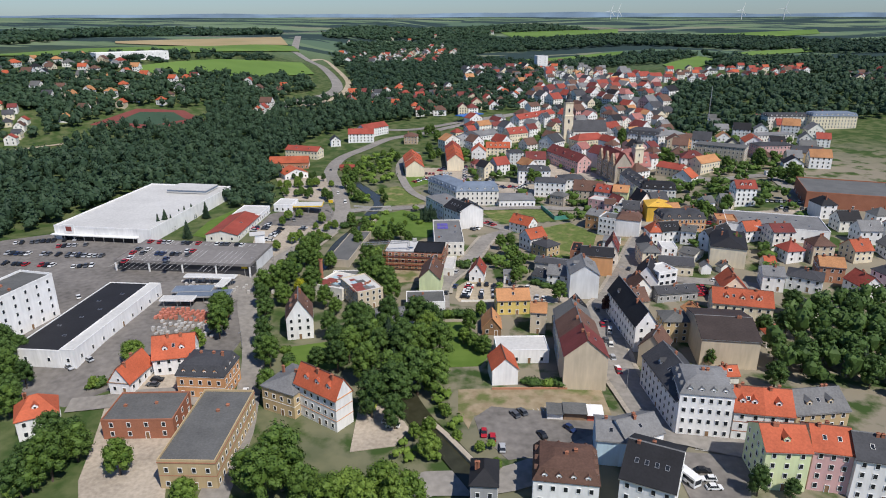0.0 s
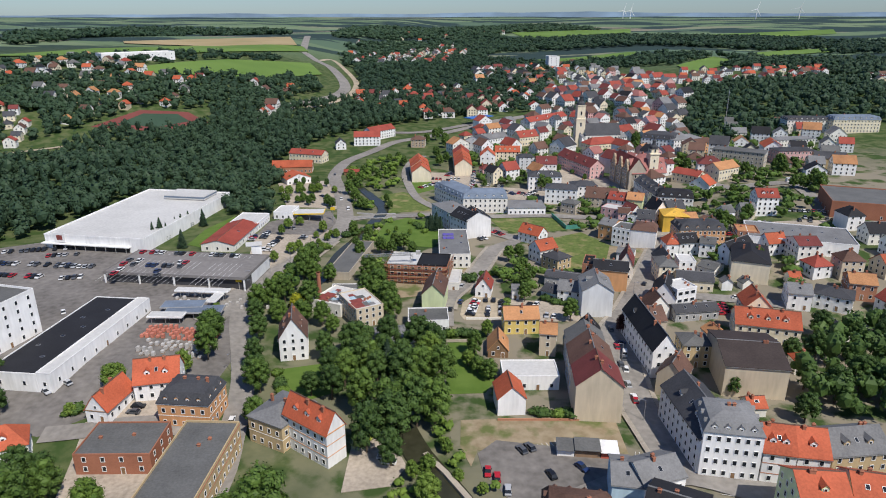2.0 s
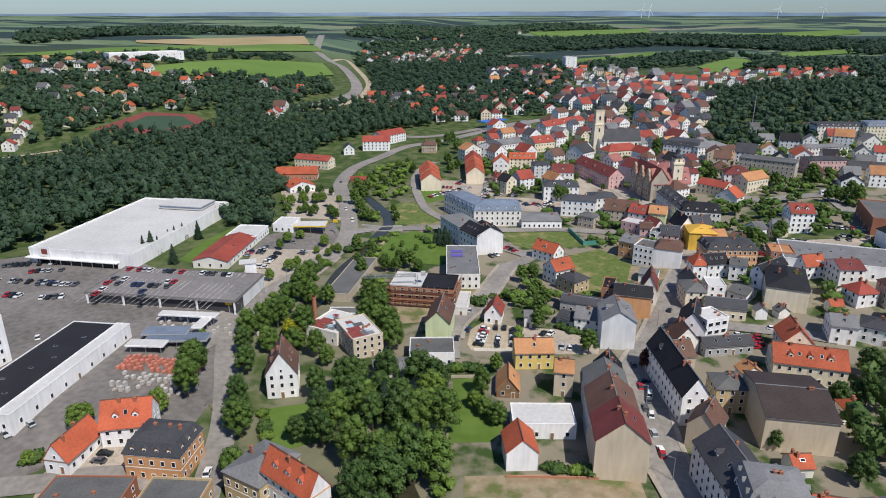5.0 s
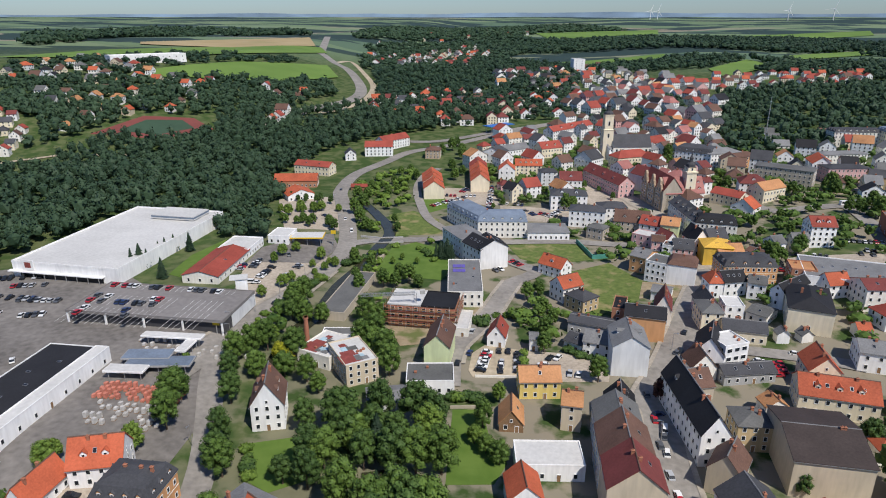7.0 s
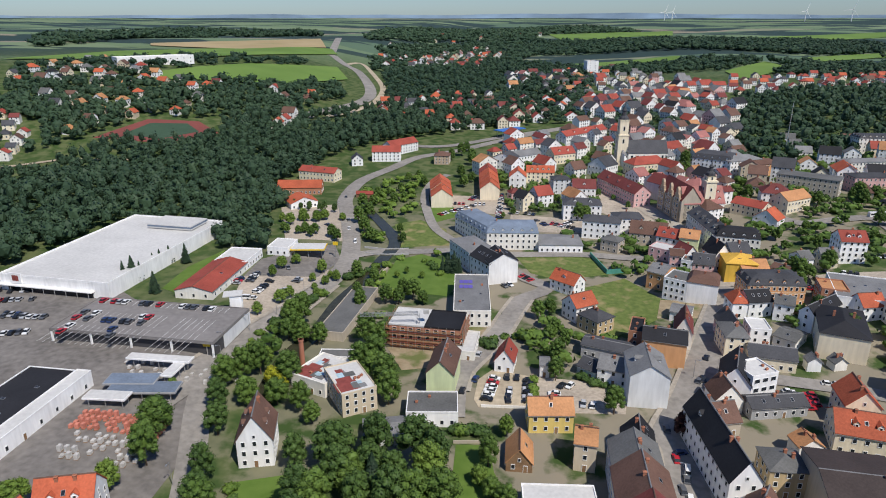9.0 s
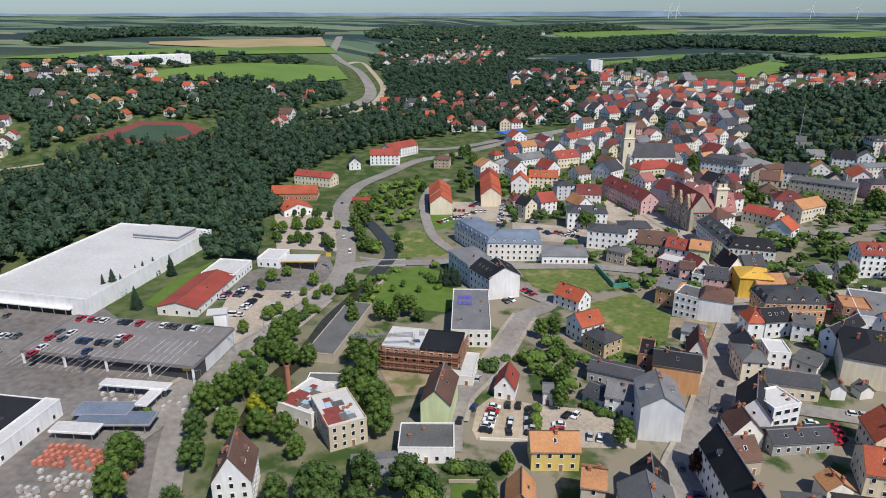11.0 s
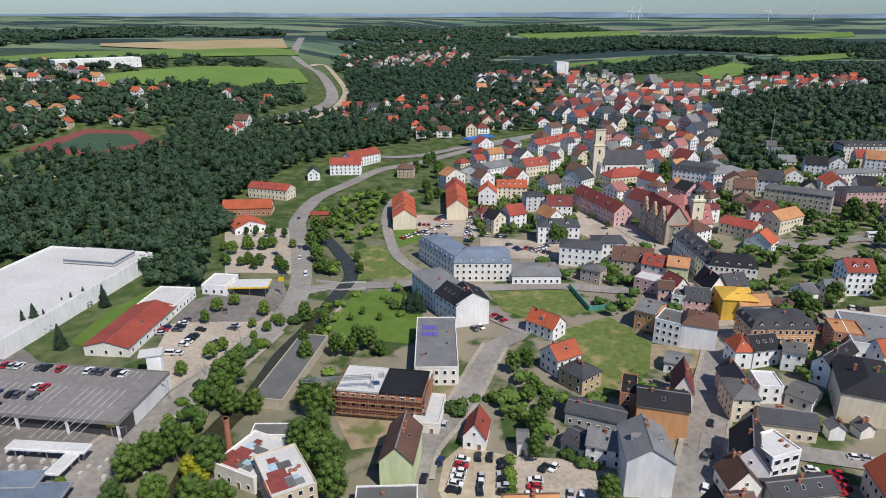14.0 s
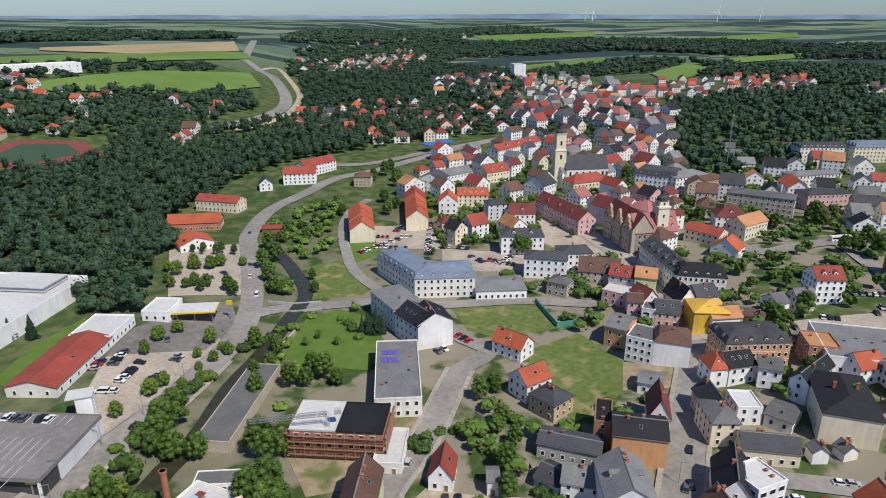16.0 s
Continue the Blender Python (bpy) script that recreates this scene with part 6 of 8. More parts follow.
house(-63.0, 320.1, 84.3, 46.5, 11.0, 3.5, 0.3, 'flat', 'stone', 'r_tar', 0, chim=0, label='long low shed with tarred roof')
house(-19.1, 249.7, 5.6, 16.0, 12.0, 5, 0.4, 'flat', 'white', 'r_tar', 1, chim=1)
house(-30.2, 238.3, 13.8, 16.6, 10.0, 3, 1.2, 'gx', 'lightgrey', 'r_grey', 0, chim=0)
house(-188.9, 364.1, -6.3, 55.2, 93.7, 7, 0.7, 'flat', 'white', 'r_white', 0, chim=0, label='huge white supermarket hall with flat white roof', name='supermarket_hall')
house(-130.5, 337.3, 88.4, 36.6, 17.0, 3.8, 2.2, 'gx', 'offwhite', 'r_red', 1, chim=0, step=5, label='long low shop with red metal roof')
house(-129.1, 364.1, 87.7, 19.2, 16.0, 4, 0.5, 'flat', 'white', 'r_white', 1, chim=0)
house(-113.5, 383.5, -2.9, 11.2, 14.0, 4.2, 0.4, 'flat', 'white', 'r_white', 1, chim=0)
house(-143.5, 508.4, 8.5, 30.2, 13.0, 5, 4, 'gx', 'brickred', 'r_orange', 1, chim=0, label='brick school with orange roof')
house(-131.2, 471.0, 32.3, 17.6, 15.0, 4, 3.5, 'gy', 'white', 'r_orange', 1, chim=0)
house(-141.5, 550.7, -14.5, 30.3, 12.0, 7, 3, 'gx', 'cream', 'r_red', 2, sky=2)
house(-102.9, 618.5, 7.6, 23.9, 14.0, 8, 4, 'gx', 'white', 'r_red', 3)
house(-95.6, 646.5, 52.8, 32.1, 12.0, 8, 4, 'gx', 'white', 'r_red', 3)
house(-96.0, 503.1, 3.8, 12.2, 5.0, 3, 1.5, 'gx', 'wood', 'r_red', 0, chim=0)
house(-42.7, 495.6, 8.2, 14.0, 16.0, 7.5, 5, 'gy', 'cream', 'r_orange', 0)
house(-44.7, 509.4, 8.2, 14.0, 12.0, 8, 5, 'gy', 'cream', 'r_orange', 2)
house(-46.4, 521.3, 8.2, 14.0, 12.0, 8, 5, 'gy', 'cream', 'r_orange', 2)
house(-11.3, 514.9, 3.8, 13.2, 14.0, 8, 5, 'gy', 'cream', 'r_orange', 0)
house(-12.2, 528.9, 3.8, 13.2, 14.0, 8, 5, 'gy', 'cream', 'r_orange', 2)
house(-13.2, 542.9, 3.8, 13.2, 14.0, 8, 5, 'gy', 'cream', 'r_orange', 2)
house(-14.1, 556.8, 3.8, 13.2, 14.0, 8, 5, 'gy', 'cream', 'r_red', 2)
house(68.7, 168.4, -7.3, 15.1, 14.0, 14, 4, 'man', 'white', 'r_grey', 4, dormers=1, step=2.3, label='white corner town house with grey mansard roof')
house(64.8, 177.4, -83.3, 27.4, 13.0, 11, 5, 'gx', 'lightgrey', 'r_slate', 4, dormers=2)
house(80.8, 166.3, -9.5, 8.0, 13.0, 9.5, 5, 'gx', 'white', 'r_orange', 3, dormers=2, band='brickred')
house(88.8, 165.2, -7.6, 7.8, 13.0, 9.5, 5, 'gx', 'white', 'r_orange', 3, dormers=1, band='brickred')
house(100.5, 167.9, 9.7, 16.7, 13.0, 9, 4, 'gx', 'tan', 'r_grey', 3, dormers=2)
house(81.2, 145.1, -2.2, 11.3, 13.0, 12, 4, 'gx', 'palegreen', 'r_orange', 4, dormers=1)
house(93.4, 144.8, -10.9, 9.5, 13.0, 12, 4, 'gx', 'pink', 'r_orange', 4, sky=2)
house(104.1, 141.1, -12.1, 12.6, 13.0, 12, 4, 'gx', 'white', 'r_slate', 4, sky=2)
house(38.7, 153.2, -6.8, 7.8, 12.0, 8, 2.5, 'gx', 'lightblue', 'r_grey', 0)
house(45.5, 154.0, 21.2, 12.0, 11.0, 8.5, 3, 'gx', 'white', 'r_grey', 2)
house(46.3, 136.1, -24.2, 13.1, 20.0, 10, 5, 'gx', 'white', 'r_black', 3, sky=4)
house(24.1, 137.3, -6.4, 16.3, 14.0, 7.5, 4, 'man', 'white', 'r_brown', 2, dormers=1)
house(3.0, 131.7, -2.9, 6.7, 10.0, 9, 3, 'hip', 'grey', 'r_black', 2)
house(91.6, 215.2, -5.9, 19.6, 26.0, 11, 3, 'gx', 'beige', 'r_umber', 0, label='huge beige hall with dark brown roof')
house(65.2, 205.3, -30.5, 8.7, 10.0, 8, 5, 'gy', 'beige', 'r_brown', 0)
house(63.3, 222.7, 5.6, 8.3, 18.0, 10.5, 6, 'gy', 'white', 'r_black', 3, sky=4)
house(61.7, 239.6, 5.6, 8.3, 16.0, 10.5, 6, 'gy', 'white', 'r_black', 3, dormers=1)
house(77.7, 226.5, 0.0, 9.8, 10.0, 8.5, 2, 'hip', 'tan', 'r_tar', 3)
house(69.5, 253.4, 14.8, 7.7, 11.0, 5, 4, 'gx', 'stone', 'r_brown', 1)
house(74.3, 265.4, 5.6, 8.9, 9.0, 5, 5, 'gy', 'offwhite', 'r_brown', 1)
house(89.0, 263.4, 11.8, 18.8, 8.0, 4, 2, 'gx', 'grey', 'r_slate', 1, sky=3)
house(80.4, 274.8, -19.5, 10.1, 16.0, 7, 6, 'gy', 'white', 'r_black', 1, sky=2)
house(85.4, 272.8, 23.4, 10.1, 10.0, 10, 0.5, 'flat', 'white', 'r_white', 3, ww=2.2, label='white stair block with large dark windows')
house(56.0, 440.6, -10.4, 20.9, 13.0, 10, 2.5, 'hip', 'white', 'r_slate', 3)
house(71.1, 447.5, 5.1, 16.2, 13.0, 10, 2.5, 'hip', 'white', 'r_slate', 3)
house(47.7, 475.2, -0.3, 23.1, 14.0, 10, 3, 'hip', 'white', 'r_slate', 3, dormers=2)
house(59.2, 416.3, -32.2, 9.9, 9.0, 6.5, 2, 'hip', 'stone', 'r_tar', 2)
house(8.1, 548.3, -0.3, 12.1, 14.0, 8, 5, 'gy', 'white', 'r_orange', 2)
house(24.8, 561.8, -0.3, 20.4, 12.0, 8, 4, 'gx', 'cream', 'r_orange', 3, dormers=4)
house(37.9, 534.4, 10.4, 12.2, 12.0, 10, 2, 'hip', 'lightgrey', 'r_slate', 4)
house(53.6, 525.5, -0.3, 15.7, 14.0, 7, 5, 'gx', 'white', 'r_dark', 2, dormers=1)
house(-1.4, 600.7, -23.9, 18.0, 14.0, 9, 4, 'gy', 'white', 'r_slate', 2)
house(13.1, 619.1, 40.4, 28.6, 12.0, 7, 4, 'gx', 'white', 'r_grey', 2)
house(74.1, 586.8, -41.6, 16.8, 16.0, 8, 6, 'gy', 'white', 'r_slate', 2)
house(166.7, 488.0, -11.6, 16.8, 14.0, 9, 5, 'hip', 'white', 'r_dark', 3, dormers=1)
house(172.0, 477.1, 33.6, 21.1, 12.0, 8, 4, 'gx', 'cream', 'r_terra', 2)
house(199.8, 520.7, -30.8, 37.1, 16.0, 12, 1, 'hip', 'stone', 'r_tar', 4, step=2.3)
house(147.7, 471.3, -44.7, 19.2, 12.0, 6, 3, 'gx', 'cream', 'r_red', 2)
house(150.0, 448.1, -40.0, 13.6, 11.0, 5, 5, 'gy', 'white', 'r_orange', 1)
house(157.4, 585.0, -30.9, 28.1, 20.0, 12, 5, 'man', 'white', 'r_slate', 4, dormers=1)
house(173.2, 580.7, 25.9, 30.0, 16.0, 12, 3, 'hip', 'white', 'r_grey', 4)
house(188.0, 580.2, 20.6, 27.9, 14.0, 9, 3, 'hip', 'orange', 'r_brown', 3)
house(244.0, 531.8, 6.9, 30.2, 14.0, 10, 2, 'hip', 'pink', 'r_slate', 3)
house(266.6, 588.1, 13.8, 38.7, 14.0, 9, 1.5, 'hip', 'offwhite', 'r_grey', 3)
house(311.4, 659.7, 0.4, 41.0, 16.0, 12, 3, 'man', 'offwhite', 'r_slate', 4, dormers=1)
house(350.4, 651.4, 0.9, 43.0, 16.0, 12, 4, 'man', 'cream', 'r_blue', 4, dormers=1)
house(261.4, 510.4, -18.6, 21.4, 13.0, 8, 4, 'gx', 'tan', 'r_slate', 2)
house(134.6, 646.7, 38.8, 27.4, 12.0, 8, 5, 'gx', 'white', 'r_red', 3)
house(68.7, 705.9, 48.2, 63.8, 12.0, 9, 4, 'gx', 'white', 'r_red', 3, dormers=3)
house(107.3, 590.6, 24.1, 31.0, 14.0, 8, 5, 'hip', 'cream', 'r_red', 2)
house(79.5, 521.5, -68.5, 50.7, 12.0, 9, 5, 'gx', 'pink', 'r_dark', 3, dormers=3)
house(43.9, 623.4, 31.1, 21.1, 12.0, 8, 5, 'gx', 'cream', 'r_red', 2, dormers=2)
house(230.8, 394.3, -16.5, 51.0, 40.0, 9, 0.6, 'flat', 'brickwall', 'r_tar', 1, step=9, chim=0, label='brick shopping centre with flat roof')
house(-54.5, 611.6, -0.3, 12.5, 12.0, 7, 3, 'hip', 'sandstone', 'r_brown', 3)
house(-455.8, 900.1, 46.7, 94.6, 22.0, 9, 1, 'flat', 'white', 'r_white', 2, step=8, chim=0, label='white factory on the hill')
house(143.0, 1349.2, 6.4, 20.9, 30.0, 26, 1, 'flat', 'white', 'r_tar', 6, step=7, label='white high-rise apartment block')
house(119.9, 406.5, -11.8, 21.0, 12.0, 10, 4, 'man', 'offwhite', 'r_black', 3, dormers=1, step=2.2, label='long cream town house with black mansard roof')
house(112.7, 427.1, -84.5, 41.9, 12.0, 10, 4, 'gx', 'offwhite', 'r_slate', 3, dormers=4)
house(110.8, 373.7, -4.6, 13.7, 14.0, 9, 3, 'hip', 'ochre', 'r_ochre', 0, label='bright yellow painted corner house')
house(104.9, 388.1, 11.4, 8.1, 13.0, 8, 6, 'gy', 'white', 'r_black', 2)
house(114.3, 389.4, 15.1, 10.4, 10.0, 8, 4, 'gx', 'white', 'r_slate', 2)
house(115.5, 370.7, 7.4, 12.5, 10.0, 7, 3, 'gx', 'white', 'r_terra', 1)
house(130.3, 371.7, -50.3, 7.7, 8.0, 4.5, 1.5, 'gx', 'brickred', 'r_brown', 1)
house(115.5, 346.4, 3.1, 23.9, 14.0, 9.5, 3.5, 'man', 'orange', 'r_slate', 3, dormers=1, band='cream', step=2.3, label='red and cream brick apartment house with slate roof')
house(79.8, 353.7, -31.5, 10.3, 12.0, 9.5, 0.5, 'flat', 'white', 'r_tar', 3, step=2.3)
house(89.0, 349.6, -18.6, 12.6, 12.0, 9.5, 3, 'man', 'white', 'r_brown', 0, sides=(1,))
house(74.8, 367.5, -34.1, 8.2, 14.0, 8, 2, 'gx', 'orange', 'r_grey', 2)
house(87.3, 392.9, -9.6, 6.6, 10.0, 6.5, 2, 'gx', 'pink', 'r_brown', 2)
house(92.6, 397.5, 24.7, 8.1, 10.0, 5, 4.5, 'gy', 'white', 'r_dark', 1)
house(83.0, 404.0, -34.4, 11.2, 10.0, 6, 0.4, 'flat', 'pink', 'r_white', 2, chim=0)
house(90.0, 420.9, -29.0, 11.8, 10.0, 6.5, 4, 'gx', 'lightgrey', 'r_red', 2, dormers=2)
house(99.0, 415.7, -19.9, 9.7, 11.0, 7.5, 3.5, 'gx', 'palegreen', 'r_terra', 0)
house(80.5, 430.7, -13.3, 19.5, 13.0, 6, 5.5, 'gx', 'stone', 'r_brown', 2, dormers=2)
house(97.0, 380.6, -12.5, 9.7, 11.0, 6.5, 3.5, 'gx', 'pink', 'r_slate', 2, sky=2)
house(90.2, 381.1, -25.6, 5.3, 8.0, 7.5, 0.4, 'flat', 'white', 'r_tar', 2)
house(76.1, 331.1, -21.8, 8.1, 9.0, 4, 1.4, 'gx', 'white', 'r_grey', 1, chim=0)
house(98.0, 333.2, 4.5, 6.3, 9.0, 7, 4, 'hip', 'white', 'r_orange', 2, dormers=1)
house(105.6, 334.7, 13.4, 10.4, 10.0, 7, 3.5, 'gx', 'white', 'r_black', 2, sky=3)
house(116.0, 330.7, -20.5, 7.2, 10.0, 7, 2, 'gx', 'white', 'r_tar', 2)
house(89.6, 312.8, 0.0, 8.0, 13.0, 6.5, 4.5, 'gy', 'pink', 'r_slate', 2)
house(87.8, 303.9, -0.7, 8.3, 13.0, 8, 2.2, 'hip', 'cream', 'r_tar', 3)
house(98.1, 292.6, -10.3, 15.7, 9.0, 5, 2.6, 'gx', 'cream', 'r_slate', 1)
house(99.7, 312.3, -3.0, 7.6, 10.0, 6, 0.4, 'flat', 'white', 'r_white', 2, chim=0)
house(110.5, 308.1, -42.0, 8.2, 11.0, 3.8, 1.2, 'gx', 'offwhite', 'r_tar', 1, chim=0)
house(127.6, 307.8, -18.5, 16.0, 27.0, 9, 3.2, 'hip', 'cream', 'r_black', 1, step=8, sky=5, label='cream warehouse with black roof and skylights')
house(126.9, 323.8, -50.4, 6.0, 20.0, 7, 3, 'gy', 'white', 'r_black', 2, sky=2)
house(138.2, 341.1, -11.2, 10.3, 12.0, 8, 0.5, 'flat', 'brickred', 'r_terra', 3)
house(162.2, 336.7, -15.2, 48.6, 28.0, 6, 0.4, 'flat', 'white', 'r_grey', 1, sky=8, chim=0, step=7, label='white market hall with pale flat roof')
house(166.6, 390.9, -1.4, 12.0, 12.0, 11, 4, 'gx', 'white', 'r_red', 4, dormers=2, label='white town house with bright red roof')
house(111.1, 246.9, -12.4, 22.8, 13.0, 7, 4.5, 'gx', 'cream', 'r_orange', 2, dormers=3, sky=5, label='long cream house with bright orange tiled roof')
house(112.2, 261.1, -5.8, 10.0, 12.0, 8, 5, 'gy', 'cream', 'r_orange', 2, sky=2)
house(135.4, 274.6, -13.4, 9.0, 12.0, 7, 2.5, 'gx', 'white', 'r_grey', 2)
house(149.9, 273.4, -29.8, 14.3, 12.0, 6, 2.2, 'hip', 'white', 'r_slate', 2)
house(164.8, 282.8, -13.9, 10.4, 12.0, 7, 3, 'gx', 'brickred', 'r_terra', 2)
house(146.4, 328.5, 12.9, 9.8, 9.0, 6, 4, 'gx', 'white', 'r_orange', 2)
house(156.5, 318.6, 2.7, 10.6, 13.0, 9, 2.5, 'gx', 'offwhite', 'r_dark', 3)
plant('a', -50.2, 135.9, 12.9)
plant('a', -26.8, 180.8, 14.6)
plant('a', -18.2, 203.6, 15.5)
plant('a', -35.2, 187.5, 14.6)
plant('a', -43.6, 202.6, 12.9)
plant('a', -12.0, 181.3, 14.6)
plant('a', -20.6, 184.5, 15.5)
plant('a', -36.6, 211.4, 14.6)
plant('a', -11.1, 203.8, 13.8)
plant('a', -98.4, 226.2, 12.0)
plant('a', -70.9, 197.5, 11.2)
plant('a', -66.6, 179.3, 12)
plant('a', -58.4, 133.4, 12)
plant('b', -24.3, 203.4, 17.2)
plant('b', -31.9, 225.5, 16.3)
plant('b', -42.2, 220.3, 15.5)
plant('b', -20.8, 225.9, 15.5)
plant('b', -15.0, 221.3, 14.6)
plant('b', -46.2, 194.6, 12)
plant('b', -53.5, 196.2, 9)
plant('b', -54.2, 219.8, 11.2)
plant('b', -113.4, 138.0, 12.0)
plant('b', -112.0, 147.9, 11.2)
plant('b', -117.3, 135.6, 12)
plant('b', -145.0, 168.7, 11.2)
plant('b', -157.7, 186.7, 12)
plant('b', -145.6, 177.6, 10)
plant('b', -156.9, 193.5, 9)
plant('b', -116.1, 129.1, 12)
plant('b', -23.0, 162.2, 11.2)
plant('l', -34.6, 125.6, 12.0)
plant('l', -27.2, 123.3, 12.9)
plant('l', -19.1, 125.6, 12.0)
plant('l', -31.0, 129.1, 12)
plant('l', -22.6, 131.5, 12)
plant('l', -15.8, 128.7, 12)
plant('l', -95.0, 138.7, 11)
plant('l', -72.5, 127.6, 9)
plant('l', -57.0, 133.4, 11)
plant('l', -116.5, 194.9, 7)
plant('l', -123.3, 178.3, 5)
plant('l', -117.6, 129.0, 7)
plant('l', -12.0, 149.1, 9)
plant('l', -112.0, 186.8, 6)
plant('l', -7.9, 168.6, 5)
plant('l', -4.2, 157.3, 4)
plant('l', 2.3, 152.2, 4)
plant('l', 6.9, 144.9, 4)
plant('l', -12.6, 159.7, 6)
plant('l', -16.6, 156.8, 6)
plant('l', -10.5, 151.7, 5)
plant('b', 84.1, 203.4, 7)
plant('b', 108.9, 208.4, 11.2)
plant('b', 120.9, 226.4, 12.0)
plant('b', 115.2, 200.6, 12.9)
plant('b', 127.2, 209.1, 12.9)
plant('b', 131.0, 201.2, 12.9)
plant('b', 132.5, 190.3, 12.0)
plant('b', 132.1, 246.7, 11.2)
plant('b', 138.9, 236.9, 12.0)
plant('b', 150.1, 237.3, 12.0)
plant('b', 155.7, 227.7, 12.0)
plant('b', 112.2, 226.1, 10)
plant('b', 147.5, 209.8, 12.0)
plant('b', 100.6, 189.1, 10)
plant('b', 73.5, 136.2, 9)
plant('b', 81.8, 135.5, 6)
plant('a', -49.7, 134.1, 18.1)
plant('a', -52.5, 128.3, 14.6)
plant('a', -42.7, 129.7, 13.8)
plant('a', -112.0, 135.8, 14.6)
plant('a', -109.9, 144.2, 13.8)
plant('a', -142.3, 163.6, 13.8)
plant('a', -151.1, 177.4, 12.9)
plant('a', -114.5, 131.3, 12.9)
plant('b', -118.4, 147.7, 12.9)
plant('b', -161.8, 193.4, 12.9)
plant('b', -30.6, 167.8, 15.5)
plant('b', -17.5, 181.1, 16.3)
plant('b', -24.2, 174.3, 15.5)
plant('b', -47.6, 202.5, 13.8)
plant('f', 135.9, 201.4, 12.0)
plant('f', -30.3, 211.6, 14.6)
plant('f', -25.3, 184.3, 13.8)
plant('f', -39.6, 169.0, 8)
plant('a', -82.3, 267.9, 11.2)
plant('a', -86.5, 262.4, 12.0)
plant('a', -90.5, 257.1, 11.2)
plant('a', -79.6, 249.3, 12)
plant('a', -70.3, 250.9, 12)
plant('a', -70.0, 262.3, 12)
plant('a', -61.6, 248.2, 10)
plant('a', -94.6, 214.0, 12.0)
plant('a', -97.9, 227.2, 12)
plant('a', -41.8, 269.0, 13.8)
plant('a', -47.7, 272.6, 11.2)
plant('a', -34.1, 254.5, 12)
plant('a', -75.1, 292.8, 12.0)
plant('a', -68.4, 293.5, 11)
plant('a', -80.8, 296.1, 12)
plant('a', -0.5, 226.6, 9)
plant('a', 0.8, 214.0, 8)
plant('a', 4.7, 209.7, 9)
plant('a', -56.0, 242.0, 9)
plant('a', -64.4, 223.0, 7)
plant('b', -87.0, 243.7, 11)
plant('b', -82.1, 231.9, 11)
plant('b', -73.3, 199.8, 12)
plant('b', -76.8, 211.2, 12)
plant('b', -45.2, 222.2, 13.8)
plant('b', -39.5, 212.4, 13.8)
plant('b', -32.1, 215.6, 12.9)
plant('b', -32.8, 203.8, 12.9)
plant('b', -25.3, 213.8, 12.0)
plant('b', -45.4, 204.8, 11.2)
plant('b', -25.3, 204.5, 12.0)
plant('l', -16.1, 217.2, 12.9)
plant('l', -98.4, 202.9, 9)
plant('l', 4.3, 241.5, 7)
plant('l', -117.2, 192.8, 9)
plant('l', -2.6, 218.5, 7)
plant('y', -74.7, 261.0, 8)
plant('y', -72.0, 259.0, 7)
plant('c', 57.5, 246.8, 9)
plant('a', -43.1, 276.4, 12.0)
plant('a', -39.3, 271.2, 12)
plant('a', -50.1, 294.4, 12.0)
plant('a', -44.5, 294.8, 12)
plant('a', -36.7, 263.6, 12)
plant('a', -82.7, 304.6, 12)
plant('a', -80.3, 309.2, 12)
plant('a', -80.9, 294.4, 11)
plant('a', 38.4, 256.8, 9)
plant('a', -44.4, 334.0, 9)
plant('a', -38.6, 339.0, 9)
plant('a', -49.9, 333.6, 9)
plant('a', -33.5, 334.8, 8)
plant('a', -43.9, 343.5, 8)
plant('a', -61.1, 363.3, 7)
plant('a', -69.6, 362.7, 8)
plant('a', 21.6, 329.9, 9)
plant('a', 16.2, 325.3, 8)
plant('a', 21.8, 286.9, 9)
plant('a', 20.3, 306.4, 8)
plant('a', 25.4, 299.8, 7)
plant('a', 21.0, 275.5, 8)
plant('a', 22.4, 310.1, 7)
plant('a', -80.7, 429.7, 10)
plant('a', -87.4, 444.4, 10)
plant('a', -83.6, 455.6, 10)
plant('a', -71.6, 415.9, 9)
plant('a', -74.5, 415.7, 8)
plant('a', -91.1, 472.8, 10)
plant('a', -87.1, 485.6, 9)
plant('a', -86.2, 497.4, 9)
plant('a', -73.9, 489.2, 8)
plant('a', -60.2, 432.9, 6)
plant('a', -55.9, 417.0, 6)
plant('a', -81.8, 511.4, 7)
plant('a', -68.9, 500.6, 8)
plant('a', -59.8, 537.7, 8)
plant('a', -35.2, 566.6, 12)
plant('a', -31.1, 539.5, 11)
plant('a', -26.2, 553.2, 10)
plant('a', -67.6, 564.5, 7)
plant('a', -73.4, 550.1, 7)
plant('a', -74.8, 524.0, 6)
plant('b', 132.1, 306.4, 9)
plant('b', 132.0, 309.4, 11)
plant('b', 130.0, 312.8, 10)
plant('b', 127.3, 327.0, 10)
plant('l', -99.4, 310.1, 6)
plant('l', -94.7, 324.7, 7)
plant('l', -92.4, 330.3, 6)
plant('l', -106.9, 349.5, 6)
plant('l', -106.5, 361.0, 7)
plant('l', -101.8, 368.9, 6)
plant('l', -87.3, 363.7, 7)
plant('l', -88.4, 351.9, 5)
plant('l', -89.4, 278.8, 7)
plant('l', -82.4, 275.1, 7)
plant('l', -50.2, 364.1, 4)
plant('l', -46.3, 370.2, 4)
plant('l', -38.0, 365.0, 4)
